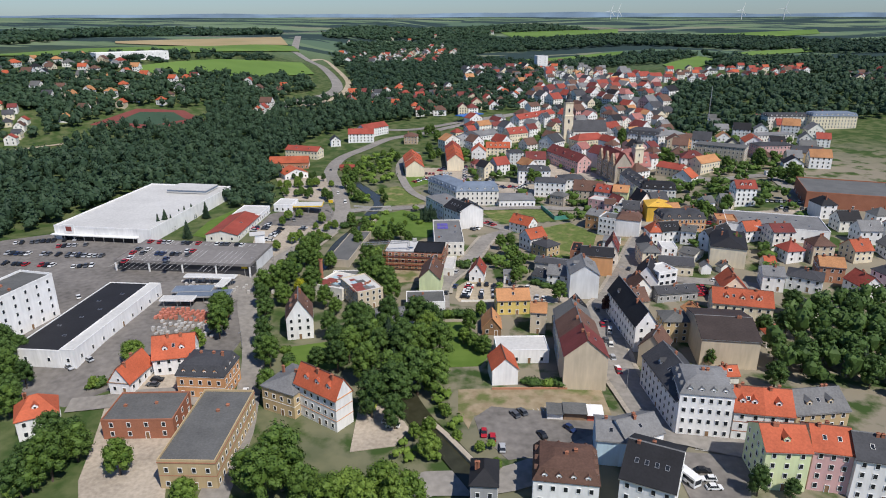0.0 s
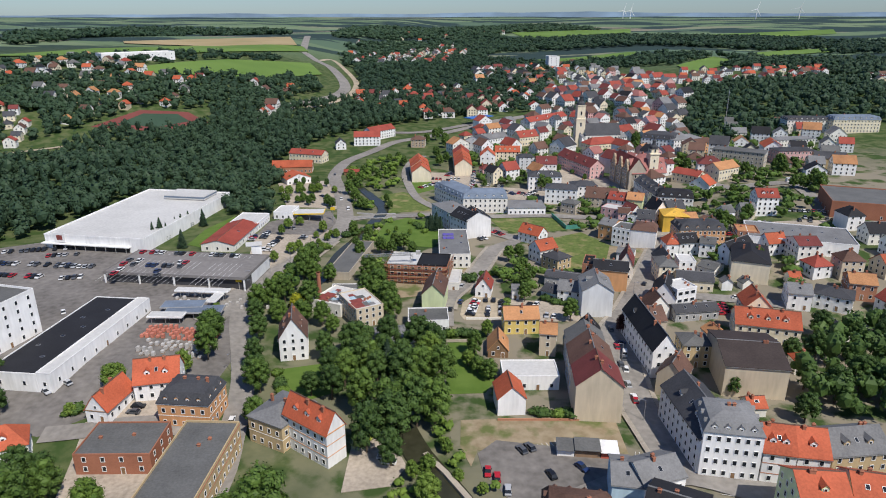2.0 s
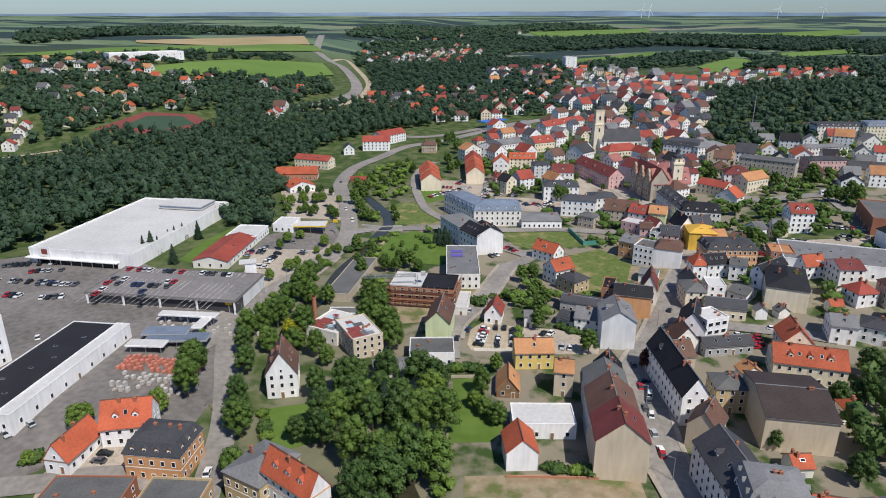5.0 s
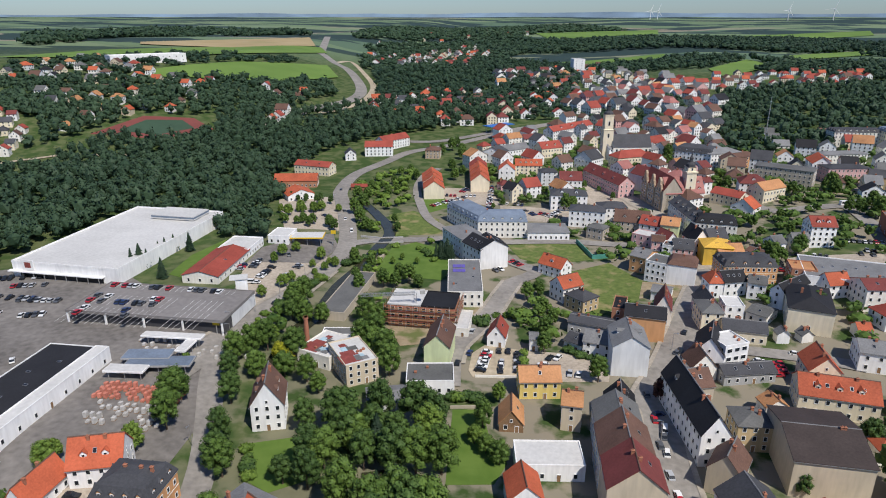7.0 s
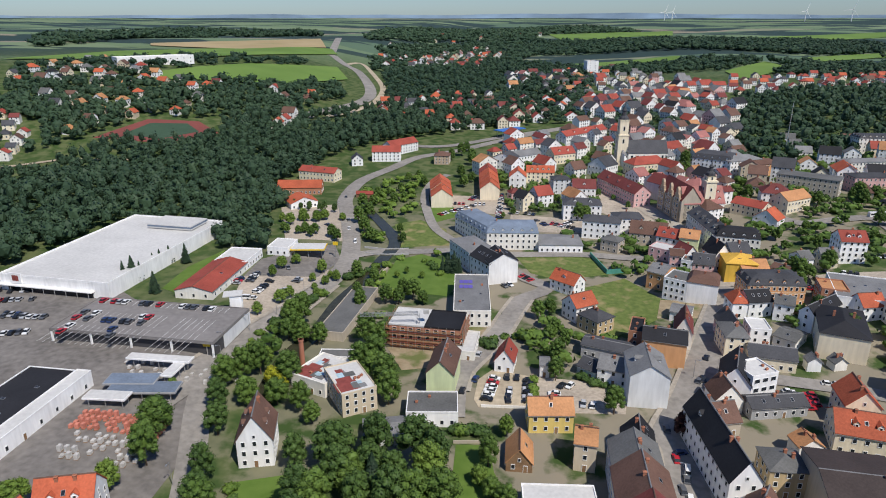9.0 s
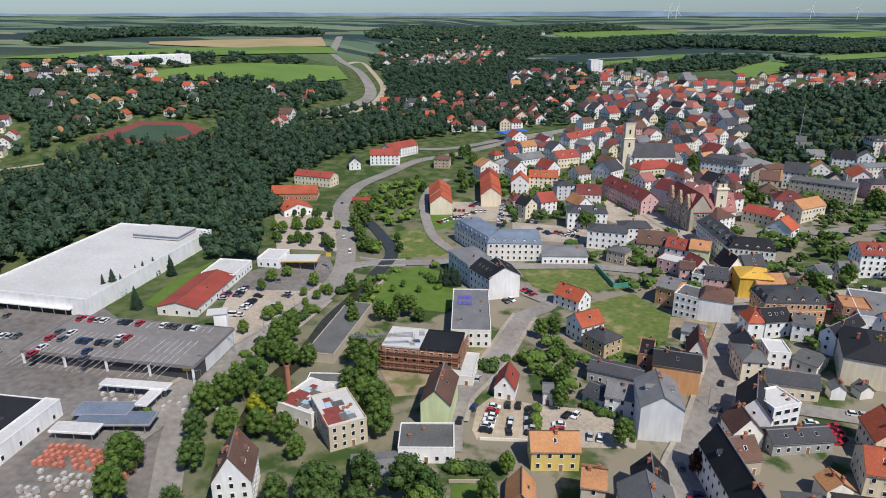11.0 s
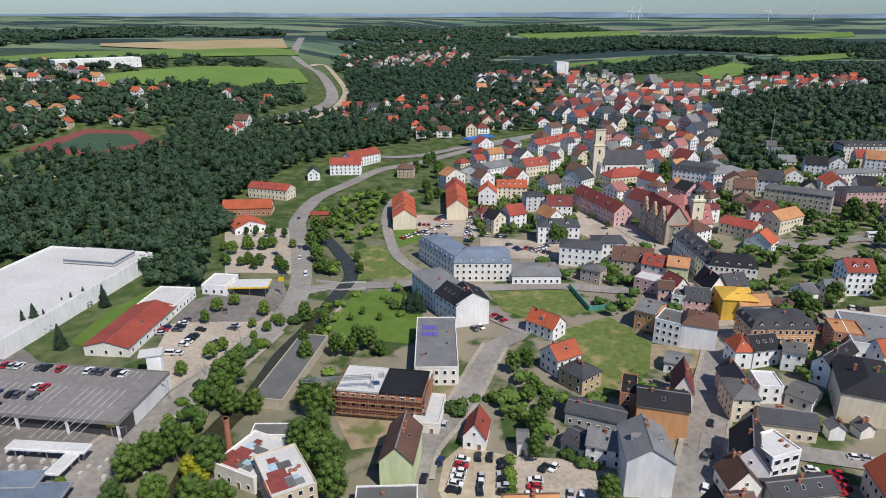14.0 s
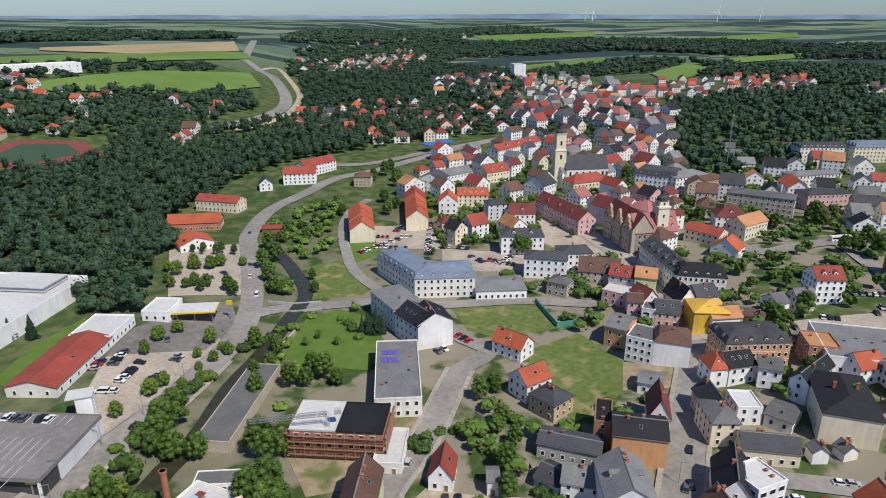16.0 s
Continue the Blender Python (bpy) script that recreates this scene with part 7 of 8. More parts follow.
plant('l', -105.0, 249.7, 5)
plant('f', -170.4, 332.3, 12)
plant('f', -167.6, 335.0, 11.2)
plant('f', -165.7, 337.7, 10)
plant('f', -166.9, 351.3, 9)
plant('f', -164.9, 354.4, 10)
plant('f', -163.4, 360.6, 8)
plant('f', -155.3, 361.1, 9)
plant('f', -151.3, 323.9, 9)
plant('f', -26.8, 374.6, 9)
plant('f', -24.3, 374.7, 10)
plant('f', -21.8, 374.9, 9)
plant('a', 122.0, 347.7, 11)
plant('a', 130.7, 354.5, 11)
plant('a', 136.1, 368.1, 12)
plant('a', 135.3, 373.7, 11)
plant('a', 140.2, 367.1, 9)
plant('a', 152.7, 377.7, 12.0)
plant('a', 145.2, 421.9, 8)
plant('a', 165.7, 436.4, 7)
plant('a', 144.5, 407.9, 6)
plant('a', 158.7, 404.5, 7)
plant('a', 190.6, 414.7, 7)
plant('a', 214.2, 446.0, 11.2)
plant('a', 225.2, 454.6, 11.2)
plant('a', 220.8, 437.7, 12)
plant('a', 208.4, 446.2, 9)
plant('a', 219.9, 496.2, 12)
plant('a', 217.2, 484.7, 11)
plant('a', 229.7, 495.7, 10)
plant('a', 216.6, 496.1, 9)
plant('a', 182.0, 485.7, 8)
plant('a', 191.6, 485.3, 9)
plant('a', 155.5, 502.4, 9)
plant('a', 152.9, 509.2, 8)
plant('a', 166.1, 512.5, 8)
plant('a', 142.2, 612.3, 12)
plant('a', 137.4, 586.6, 11)
plant('a', 113.7, 358.9, 6)
plant('a', -40.2, 637.3, 11)
plant('a', -37.0, 654.5, 11)
plant('a', -30.4, 620.9, 10)
plant('a', 4.2, 654.3, 9)
plant('a', 27.5, 506.0, 8)
plant('a', 17.2, 501.0, 8)
plant('a', 10.4, 496.0, 7)
plant('a', 34.3, 505.9, 7)
plant('a', 45.3, 468.2, 11)
plant('a', 49.9, 468.1, 9)
plant('a', 5.3, 477.2, 5)
plant('a', 10.8, 516.5, 7)
plant('a', -0.9, 468.4, 4)
plant('a', -29.4, 605.5, 10)
plant('a', -47.6, 621.0, 9)
plant('a', 3.8, 522.0, 8)
plant('a', 7.6, 544.9, 7)
plant('a', 48.9, 550.8, 8)
plant('a', 63.6, 521.7, 6)
plant('a', 72.9, 514.4, 5)
plant('a', 79.2, 492.6, 5)
plant('f', -29.1, 374.7, 9)
plant('f', -25.6, 374.7, 10)
plant('f', -23.3, 374.7, 10)
plant('f', -20.9, 374.7, 9)
row_of('l', -129.3, 429.4, -99.9, 442.8, 10, 7, 4)
row_of('a', -123.7, 414.7, -90.5, 410.6, 10, 7, 4)
row_of('b', -133.8, 465.0, -107.2, 457.6, 7, 6, 3)
row_of('l', -79.0, 360.9, -89.0, 310.1, 10, 5, 3)
row_of('a', -59.9, 363.4, -62.8, 323.8, 8, 7, 3)
# far quarters of the town
quarter([(6.9, 505.4), (41.9, 537.7), (82.5, 567.5), (153.7, 583.9), (161.2, 525.7), (122.5, 439.9), (90.1, 406.1), (39.2, 446.6), (5.2, 472.5)], 15, 8.5, 'old', 0.9, 1, 35, (8, 16))
quarter([(-27.9, 596.2), (4.1, 689.2), (64.8, 793.4), (109.3, 765.4), (188.6, 811.4), (210.0, 701.5), (178.9, 583.3), (82.5, 567.5), (41.9, 537.7), (5.0, 512.2)], 16, 8.5, 'old', 0.9, 0, 35, (8, 17))
quarter([(64.8, 793.4), (108.1, 973.8), (233.8, 1078.5), (269.4, 903.8), (215.0, 701.0), (188.6, 811.4), (109.3, 765.4)], 19, 9, 'old', 0.9, 0, 30, (11, 18))
quarter([(-143.7, 880.9), (79.4, 989.8), (108.1, 973.8), (65.5, 803.5), (3.5, 788.5), (-91.1, 854.8)], 24, 6, 'red', 0.7, 0, 10, (9, 13))
quarter([(-101.1, 780.3), (-64.2, 857.0), (22.6, 824.9), (39.6, 775.3), (-8.1, 756.2)], 22, 6, 'red', 0.5, 0, 10, (9, 13))
quarter([(163.0, 583.5), (325.7, 656.3), (316.2, 579.7), (225.8, 416.8), (187.2, 432.9), (156.7, 467.8)], 20, 8.5, 'mix', 0.75, 1, -15, (10, 16))
quarter([(210.0, 701.5), (363.5, 733.5), (325.7, 656.3), (178.9, 583.3)], 24, 7, 'mix', 0.45, 0, -10, (9, 13))
quarter([(71.1, 381.9), (109.7, 403.2), (140.7, 373.3), (176.2, 327.3), (150.5, 279.2), (89.9, 290.8), (85.7, 321.7)], 15, 6.5, 'mix', 0.85, 1, 5, (9, 13))
quarter([(39.6, 452.2), (90.1, 406.1), (112.4, 402.7), (71.1, 381.9), (48.4, 407.1)], 14, 6.5, 'mix', 0.8, 1, 15, (9, 13))
quarter([(60.7, 408.3), (98.6, 371.8), (88.6, 332.8), (72.1, 333.4), (75.0, 373.9)], 14, 6.5, 'mix', 0.8, 1, 5, (9, 13))
quarter([(170.3, 373.6), (237.9, 353.0), (215.0, 269.9), (158.7, 279.6), (146.1, 327.2)], 17, 7, 'mix', 0.7, 1, 5, (9, 13))
quarter([(104.9, 333.2), (149.1, 335.2), (161.4, 291.5), (117.7, 257.0), (87.3, 268.4)], 15, 6.5, 'mix', 0.7, 1, 10, (9, 13))
quarter([(169.7, 310.6), (220.8, 304.9), (193.9, 258.6), (148.7, 262.9)], 15, 7, 'mix', 0.85, 1, 5, (9, 13))
quarter([(-501.7, 640.5), (-411.0, 632.0), (-368.2, 549.0), (-411.5, 512.9)], 17, 4.5, 'red', 0.6, 0, 20, (7, 10))
quarter([(-609.0, 855.2), (-540.5, 947.9), (-404.4, 814.4), (-426.7, 749.8), (-514.9, 713.9)], 30, 5, 'mix', 0.5, 0, 0, (9, 13))
quarter([(-362.9, 831.2), (-338.6, 902.0), (-315.6, 856.9), (-342.1, 795.8)], 22, 5, 'red', 0.6, 0, 0, (9, 13))
quarter([(-295.2, 860.7), (-254.1, 913.0), (-228.0, 840.1), (-270.7, 804.9)], 20, 6, 'red', 0.8, 0, 0, (9, 13))
quarter([(-311.9, 1549.5), (-90.3, 2140.0), (-1.9, 1952.7), (-96.0, 1619.9), (-225.7, 1408.8)], 36, 7, 'red', 0.65, 0, 0, (9, 13))
quarter([(-240.7, 1506.1), (-165.8, 1980.0), (-49.5, 1919.2), (-117.8, 1548.1)], 30, 7, 'mix', 0.7, 0, 0, (9, 13))
quarter([(345.0, 1197.1), (618.6, 1285.0), (493.6, 984.4), (329.8, 996.6)], 32, 6, 'red', 0.6, 0, 0, (9, 13))
quarter([(56.6, 1398.2), (208.5, 1494.9), (267.4, 1247.5), (106.1, 983.6), (43.3, 1063.9)], 28, 7, 'mix', 0.7, 0, 0, (9, 13))
quarter([(600.3, 1129.7), (722.7, 1096.1), (567.8, 852.1), (485.6, 879.1)], 28, 6, 'red', 0.5, 0, 0, (9, 13))
quarter([(-346.8, 1807.5), (-236.5, 2590.0), (67.6, 2867.5), (149.6, 2660.1), (-199.1, 2170.2)], 70, 8, 'red', 0.5, 0, 0, (9, 13))
quarter([(-166.5, 513.0), (-149.5, 571.1), (-140.7, 610.3), (-135.8, 631.7), (-113.1, 574.2), (-117.8, 518.6), (-115.9, 453.4)], 20, 6, 'red', 0.5, 1, 10, (9, 13))
quarter([(33.2, 330.7), (52.7, 312.3), (98.5, 347.8), (149.3, 332.4), (126.0, 279.7), (94.0, 279.4), (76.1, 284.3), (76.6, 309.1), (48.8, 283.0), (28.8, 287.4)], 10, 3.3, 'mix', 0.6, 2, 8, (4.5, 7.5))
quarter([(56.0, 206.4), (92.7, 245.6), (120.0, 257.0), (146.3, 257.5), (95.3, 185.4), (79.2, 191.8), (60.2, 184.1)], 10, 4, 'mix', 0.6, 2, 8, (5, 8))
quarter([(3.9, 277.7), (26.6, 279.9), (49.9, 262.7), (41.6, 245.2), (25.1, 237.5), (6.1, 238.7)], 10, 3, 'mix', 0.4, 2, 8, (4, 7))
quarter([(101.2, 362.6), (130.7, 343.0), (162.9, 331.4), (124.3, 266.2), (94.1, 265.0), (73.5, 271.5), (83.9, 309.0)], 12, 5.5, 'mix', 0.85, 1, 6, (6, 10))
quarter([(71.1, 381.9), (109.7, 403.2), (176.2, 327.3), (150.5, 279.2), (89.9, 290.8)], 12, 5.5, 'mix', 0.85, 1, 8, (6, 10))
quarter([(118.6, 383.1), (175.1, 385.2), (238.2, 334.4), (187.7, 248.3), (120.0, 257.0), (90.9, 281.1)], 12, 5.5, 'mix', 0.8, 1, 12, (6, 10))
quarter([(5.0, 505.2), (153.7, 583.9), (161.2, 525.7), (122.5, 439.9), (90.1, 406.1), (39.2, 446.6)], 11, 7, 'old', 0.8, 1, 30, (6, 9))
quarter([(-182.1, 917.6), (-147.8, 967.9), (-30.0, 999.1), (68.4, 904.3), (87.3, 829.2), (-8.8, 747.0), (-77.0, 754.9), (-145.9, 809.8)], 24, 6.5, 'red', 0.6, 0, 12, (9, 15))
quarter([(-305.4, 1296.5), (-253.4, 1297.3), (-193.7, 1722.2), (-36.8, 1932.1), (-48.1, 1459.0), (-229.3, 1447.1)], 34, 8, 'red', 0.6, 0, 0, (11, 19))
quarter([(-21.4, 1282.0), (146.4, 1401.3), (283.4, 1273.5), (301.2, 1054.2), (238.9, 884.2), (107.5, 956.8), (-0.2, 1070.6)], 26, 8, 'old', 0.7, 0, 20, (11, 20))
quarter([(331.7, 1158.0), (579.6, 1206.2), (476.4, 1000.6), (289.6, 991.4)], 30, 6.5, 'red', 0.65, 0, 5, (9, 14))
quarter([(-231.1, 679.3), (-242.8, 783.7), (-223.9, 828.9), (-223.2, 794.9), (-231.7, 690.9)], 20, 6.5, 'red', 0.8, 0, 0, (10, 14))
quarter([(-451.8, 657.2), (-542.9, 825.7), (-357.5, 821.2), (-312.0, 727.8), (-371.9, 592.5)], 26, 5, 'mix', 0.55, 0, 0, (8, 12))
quarter([(74.0, 262.0), (100.0, 252.0), (160.0, 268.0), (168.0, 312.0), (150.0, 345.0), (96.0, 350.0), (80.0, 310.0)], 7.5, 3.0, 'mix', 0.75, 2, 6, (4, 6.5))
tagged(part("far_houses", FAR, tuple(FAR_MATS)), "far town houses with red and grey roofs", "houses", kind="stuff")
# single structures
parking_deck(-132.5, 288.5, -3.7, 65.9, 29.3, 5.2)
deck_cars(-132.5, 288.5, -3.7, 65.9, 29.3, 5.2)
scaffold_block(-26.8, 300.7, -4.8, 27.3, 15.0, 9.5)
tower_crane(-30.0, 295.9, 14, 22, 190)
stack_chimney(-67.8, 270.6, 14)
canopy(-99.4, 382.9, 6.3, 17.6, 10.0, 5)
kiosk(32.4, 170.8, -3)
church(101.6, 617.5, 8)
town_hall(111.4, 478.4, 12)
mast(235.3, 655.8, 45)
wind_turbine(1570, 4058, 100.0, 20, 51)
wind_turbine(1772, 3973, 105.0, -15, 53)
wind_turbine(866, 4267, 95, 20, 53)
wind_turbine(907, 4258, 95, 20, 53)
bus(56.3, 143.7, -62)
bus(217.0, 464.0, 10)
pallets(-123.8, 225.1, 0, 14, 4, 2.0, 'palette_red', 'shrink-wrapped pallet of red bricks', 0.9, 3)
pallets(-122.0, 211.8, 0, 12, 5, 2.2, 'palette_grey', 'pallet of grey paving stones', 0.6, 5)
pallets(-128.9, 255.9, 0, 14, 3, 3.2, 'palette_grey', 'pallet of grey paving stones', 0.5, 6)
canopy(-117.9, 248.7, 5.7, 16.8, 7.0, 3.2, 'grey', 'storage_shelter', 'open storage shelter with grey solar roof', 'r_blue')
canopy(-111.7, 244.6, 6.4, 22.6, 7.0, 3.2, 'grey', 'storage_shelter', 'open storage shelter with grey solar roof', 'r_blue')
canopy(-115.4, 261.9, -1.4, 23.1, 4.0, 4, 'white', 'storage_shelter', 'open storage shelter with white roof', 'r_white')
canopy(-107.6, 257.3, 86.4, 12.0, 4.0, 4, 'white', 'storage_shelter', 'open storage shelter with white roof', 'r_white')
canopy(-120.0, 238.0, 1.2, 13.8, 5.0, 3.5, 'white', 'storage_shelter', 'open storage shelter with white roof', 'r_white')
stone_wall([(4.4, 140.2), (-0.9, 148.3), (-7.5, 158.5), (-13.9, 166.9)], 1.4, 1.6)
stone_wall([(-65.1, 332.5), (-61.0, 357.8), (-56.8, 378.5)], 1.0, 0.6)
dashes([(-101.2, 266.6), (-92.9, 299.9), (-87.0, 321.7), (-80.9, 351.0)])
dashes([(-82.5, 405.2), (-90.1, 434.0), (-100.8, 468.4)])
canopy(0.5, 724.0, 42.9, 32.1, 12.0, 7, 'plastic_blue', 'station_shelter', 'blue station shelter roof beside the railway', 'plastic_blue')
stone_wall([(46.3, 405.8), (51.9, 380.2), (60.5, 382.6)], 2.4, 0.4, 'fence', 'teal_panel', 'teal green panel fence round a yard')
hall_top(-177.1, 397.9, -6.3, 26, 16, 7.6)
solar_field(-12.1, 334.5, 4.1, 15.3, 40.0, 7, 3, 4)
roof_patches(-47.3, 256.8, 32.5, 11.7, 19.0, 8, 9)
roof_patches(-59.1, 266.9, -23.4, 14.6, 17.0, 5, 10)
stair_tower(-107.1, 308.2, 19.4, 4.7, 5.0, 9)
sign_pylon(-86.2, 385.9, 7)
sign_pylon(-103.9, 273.2, 4)
street_lamp(-100.7, 279.4)
street_lamp(-97.1, 295.8)
street_lamp(-92.2, 312.9)
street_lamp(-87.2, 334.8)
street_lamp(-83.2, 371.2)
street_lamp(-90.8, 416.8)
street_lamp(-103.4, 456.0)
street_lamp(51.7, 187.2)
street_lamp(52.4, 223.8)
street_lamp(69.0, 281.6)
street_lamp(-74.6, 172.4)
street_lamp(-84.3, 208.4)
street_lamp(-97.3, 270.1)
bays(45.3, 170.0, 52.5, 167.9, 7, 3.5, 0.36)
bays(66.7, 159.4, 65.6, 154.6, 7, 3.5, 0.36)
# parked cars
car_row(12.3, 170.0, 19.6, 174.0, 119, 0.5, ('bl', 'bl', 'gr'))
car_row(2.5, 161.7, 7.4, 157.2, 90, 0.8, ('re', 're', 'bl', 're'))
car_row(7.3, 155.0, 10.4, 152.0, 90, 1, ('gr', 'si'))
car_row(19.1, 159.5, 26.1, 162.3, 112, 0.8, ('si', 'bu', 'bl'))
park('bu', 29.5, 163.7, -55, 0.1)
bays(8.7, 167.8, 26.8, 174.6, 14, 5)
bays(14.1, 159.3, 31.6, 165.7, 14, 5)
car_row(0.0, 275.4, -2.6, 259.3, -9, 1, ('re', 'wh', 'bl', 'wh', 'wh', 'bl', 're'))
car_row(11.8, 274.9, 11.4, 259.4, -1, 1, ('wh', 'si', 'bl', 'bu', 'si', 'bl'))
car_row(2.5, 275.5, 9.3, 275.5, 90, 1, ('gr', 'bl', 'bl'))
car_row(5.6, 270.5, 4.7, 259.8, 90, 0.8, ('si', 'bl', 'wh'))
car_row(21.5, 271.6, 27.2, 272.0, 60, 0.9)
car_row(20.4, 267.7, 19.0, 259.3, 0, 0.9, ('wh', 're', 'si', 'gr'))
car_row(27.7, 261.0, 33.7, 260.3, 80, 0.9)
park('bl', -10.8, 264.9, 85, 0.1)
park('bu', -6.8, 272.9, 77, 0.1)
park('wh', -11.2, 288.8, 4, 0.1)
park('si', -6.6, 291.0, 80, 0.1)
park('wh', -86.5, 322.7, 59, 0.1)
park('bl', -92.2, 306.4, 72, 0.1)
park('van', -82.3, 412.8, 102, 0.1)
park('gr', -108.6, 497.8, 101, 0.1)
park('wh', -90.6, 432.5, 105, 0.1)
park('wh', -74.4, 180.7, 99, 0.1)
park('re', 51.5, 198.4, 91, 0.1)
park('gr', 53.7, 226.3, 84, 0.1)
park('van', 54.8, 230.0, 79, 0.1)
park('wh', 52.8, 218.1, 83, 0.1)
park('bu', 54.7, 237.8, 22, 0.1)
park('gr', 70.4, 279.5, 63, 0.1)
park('bl', 77.2, 296.0, 67, 0.1)
park('bl', 72.1, 280.6, -97, 0.1)
park('wh', 66.1, 265.6, 67, 0.1)
park('wh', 112.9, 279.9, -8, 0.1)
park('si', 115.9, 279.4, -10, 0.1)
car_row(-119.9, 335.9, -120.0, 346.3, 181, 0.8)
car_row(-107.7, 328.8, -106.1, 344.4, 173, 0.7)
car_row(-111.3, 322.2, -105.6, 324.0, 0, 0.9, ('wh', 'van'))
car_row(-97.9, 332.6, -94.3, 354.8, 169, 0.6)
car_row(-109.9, 356.9, -102.2, 362.7, 112, 0.6)
car_row(-114.6, 339.3, -115.1, 351.4, 183, 0.7)
car_row(-213.6, 307.6, -190.9, 313.0, 103, 0.5)
car_row(-200.5, 294.0, -178.4, 294.5, 91, 0.6)
car_row(-189.1, 279.1, -179.0, 281.5, 104, 0.4)
car_row(-233.0, 296.6, -190.4, 294.9, 88, 0.8)
car_row(-238.9, 311.9, -193.7, 322.8, 104, 0.8)
car_row(-224.8, 282.7, -189.9, 279.6, 85, 0.6)
car_row(-138.5, 187.3, -132.2, 194.4, 146, 0.9, ('bl', 'gr', 'si', 'wh'))
car_row(-168.9, 242.0, -164.7, 245.0, 126, 0.6)
car_row(-37.6, 496.3, -12.8, 496.2, 90, 0.8)
car_row(-34.4, 480.2, -15.2, 477.4, 82, 0.6)
car_row(6.9, 480.0, 19.5, 477.2, 77, 0.9)
car_row(27.8, 459.8, 42.0, 451.5, 60, 0.8)
car_row(-97.3, 443.9, -88.4, 454.6, 122, 0.6)
car_row(-108.2, 423.9, -102.8, 433.4, 141, 0.7)
car_row(-3.2, 522.0, -3.9, 460.0, -1, 0.7)
car_row(141.8, 365.7, 160.3, 361.8, 90, 0.9)
car_row(146.0, 360.6, 161.6, 356.5, 86, 0.5)
car_row(178.8, 373.7, 186.5, 371.5, 78, 0.9)
car_row(138.2, 367.6, 135.6, 353.4, -11, 0.9)
car_row(62.7, 147.0, 63.7, 136.9, 0, 0.95, ('bl', 'bu', 'wh', 'wh', 'bl'))
car_row(101.3, 270.2, 101.5, 263.4, 0, 0.9, ('re', 're', 're'))
car_row(96.0, 273.5, 100.5, 275.5, 0, 0.8, ('wh', 'gr'))
car_row(-26.0, 166.4, -23.0, 162.2, 0, 0.9, ('wh', 'wh', 'bl'))
car_row(-33.4, 169.2, -31.7, 175.6, 0, 0.8, ('li', 'bl'))
car_row(-105.2, 179.3, -104.8, 185.1, 0, 0.9, ('bl', 'gr'))
park('re', 52.9, 234.9, 90, 0.1)
park('gr', 51.7, 221.5, 90, 0.1)
park('si', 51.4, 208.1, 92, 0.1)
park('wh', 51.6, 199.9, 92, 0.1)
park('gr', 53.4, 249.5, 88, 0.1)
stone_wall([(-73.3, 396.5), (-61.5, 395.3), (-49.8, 398.2)], 1.0, 0.35, 'bridge_parapet', 'concrete', 'pale concrete parapet of the road bridge')
stone_wall([(-75.5, 405.8), (-63.3, 403.7), (-51.1, 406.0)], 1.0, 0.35, 'bridge_parapet', 'concrete', 'pale concrete parapet of the road bridge')
stone_wall([(-4.0, 256.5), (11.3, 257.1)], 0.9, 0.3, 'garden_wall', 'offwhite', 'low pale garden wall beside the car park')
stone_wall([(7.0, 185.5), (16.0, 185.9), (32.0, 186.5)], 0.8, 0.3, 'garden_wall', 'brickred', 'low worn brick garden wall')
stone_wall([(-11.3, 236.3), (-0.9, 237.4)], 1.0, 0.3, 'garden_wall', 'stone', 'low stone garden wall')
car_row(9.1, 373.0, 15.2, 366.0, 41, 0.9)
car_row(-1.9, 355.9, 5.7, 361.3, 125, 0.8)
car_row(149.3, 375.7, 163.8, 370.0, 69, 0.9)
car_row(141.1, 377.1, 137.6, 362.0, -13, 0.8)
car_row(104.4, 274.5, 103.5, 266.0, -6, 1, ('re',))
car_row(181.6, 393.7, 216.2, 389.1, 82, 0.85)
car_row(181.5, 379.9, 200.4, 374.7, 75, 0.8)
car_row(32.7, 452.4, 41.4, 464.8, 145, 0.8)
car_row(-23.8, 505.1, -20.4, 517.7, 165, 0.8)
car_row(-41.8, 470.4, -20.7, 492.9, 137, 0.7)
car_row(18.9, 465.4, 26.1, 455.1, 35, 0.8)
# bushes
row_of('s', -9.5, 304.2, -1.5, 294.6, 4, 2.5, 2)
row_of('s', 0.1, 304.9, 11.7, 309.4, 6, 2.5, 3)
row_of('s', 13.4, 275.0, 13.6, 257.7, 6, 2.2, 0.5)
row_of('s', -92.6, 292.2, -79.8, 339.8, 10, 2.5, 1.2)
row_of('s', 31.0, 276.2, 39.7, 269.1, 5, 2, 2)
row_of('s', -11.8, 241.5, -1.0, 241.6, 6, 2.2, 0.5)
row_of('s', 17.2, 189.5, 31.3, 188.6, 7, 2, 0.4)
row_of('s', -69.2, 210.2, -62.4, 195.9, 5, 2.2, 0.6)
row_of('s', -72.9, 356.9, -58.7, 381.5, 6, 2.5, 2)
row_of('s', -40.7, 391.0, -28.5, 369.7, 5, 2, 2)
row_of('s', -124.3, 178.3, -118.3, 181.6, 5, 2.4, 2)
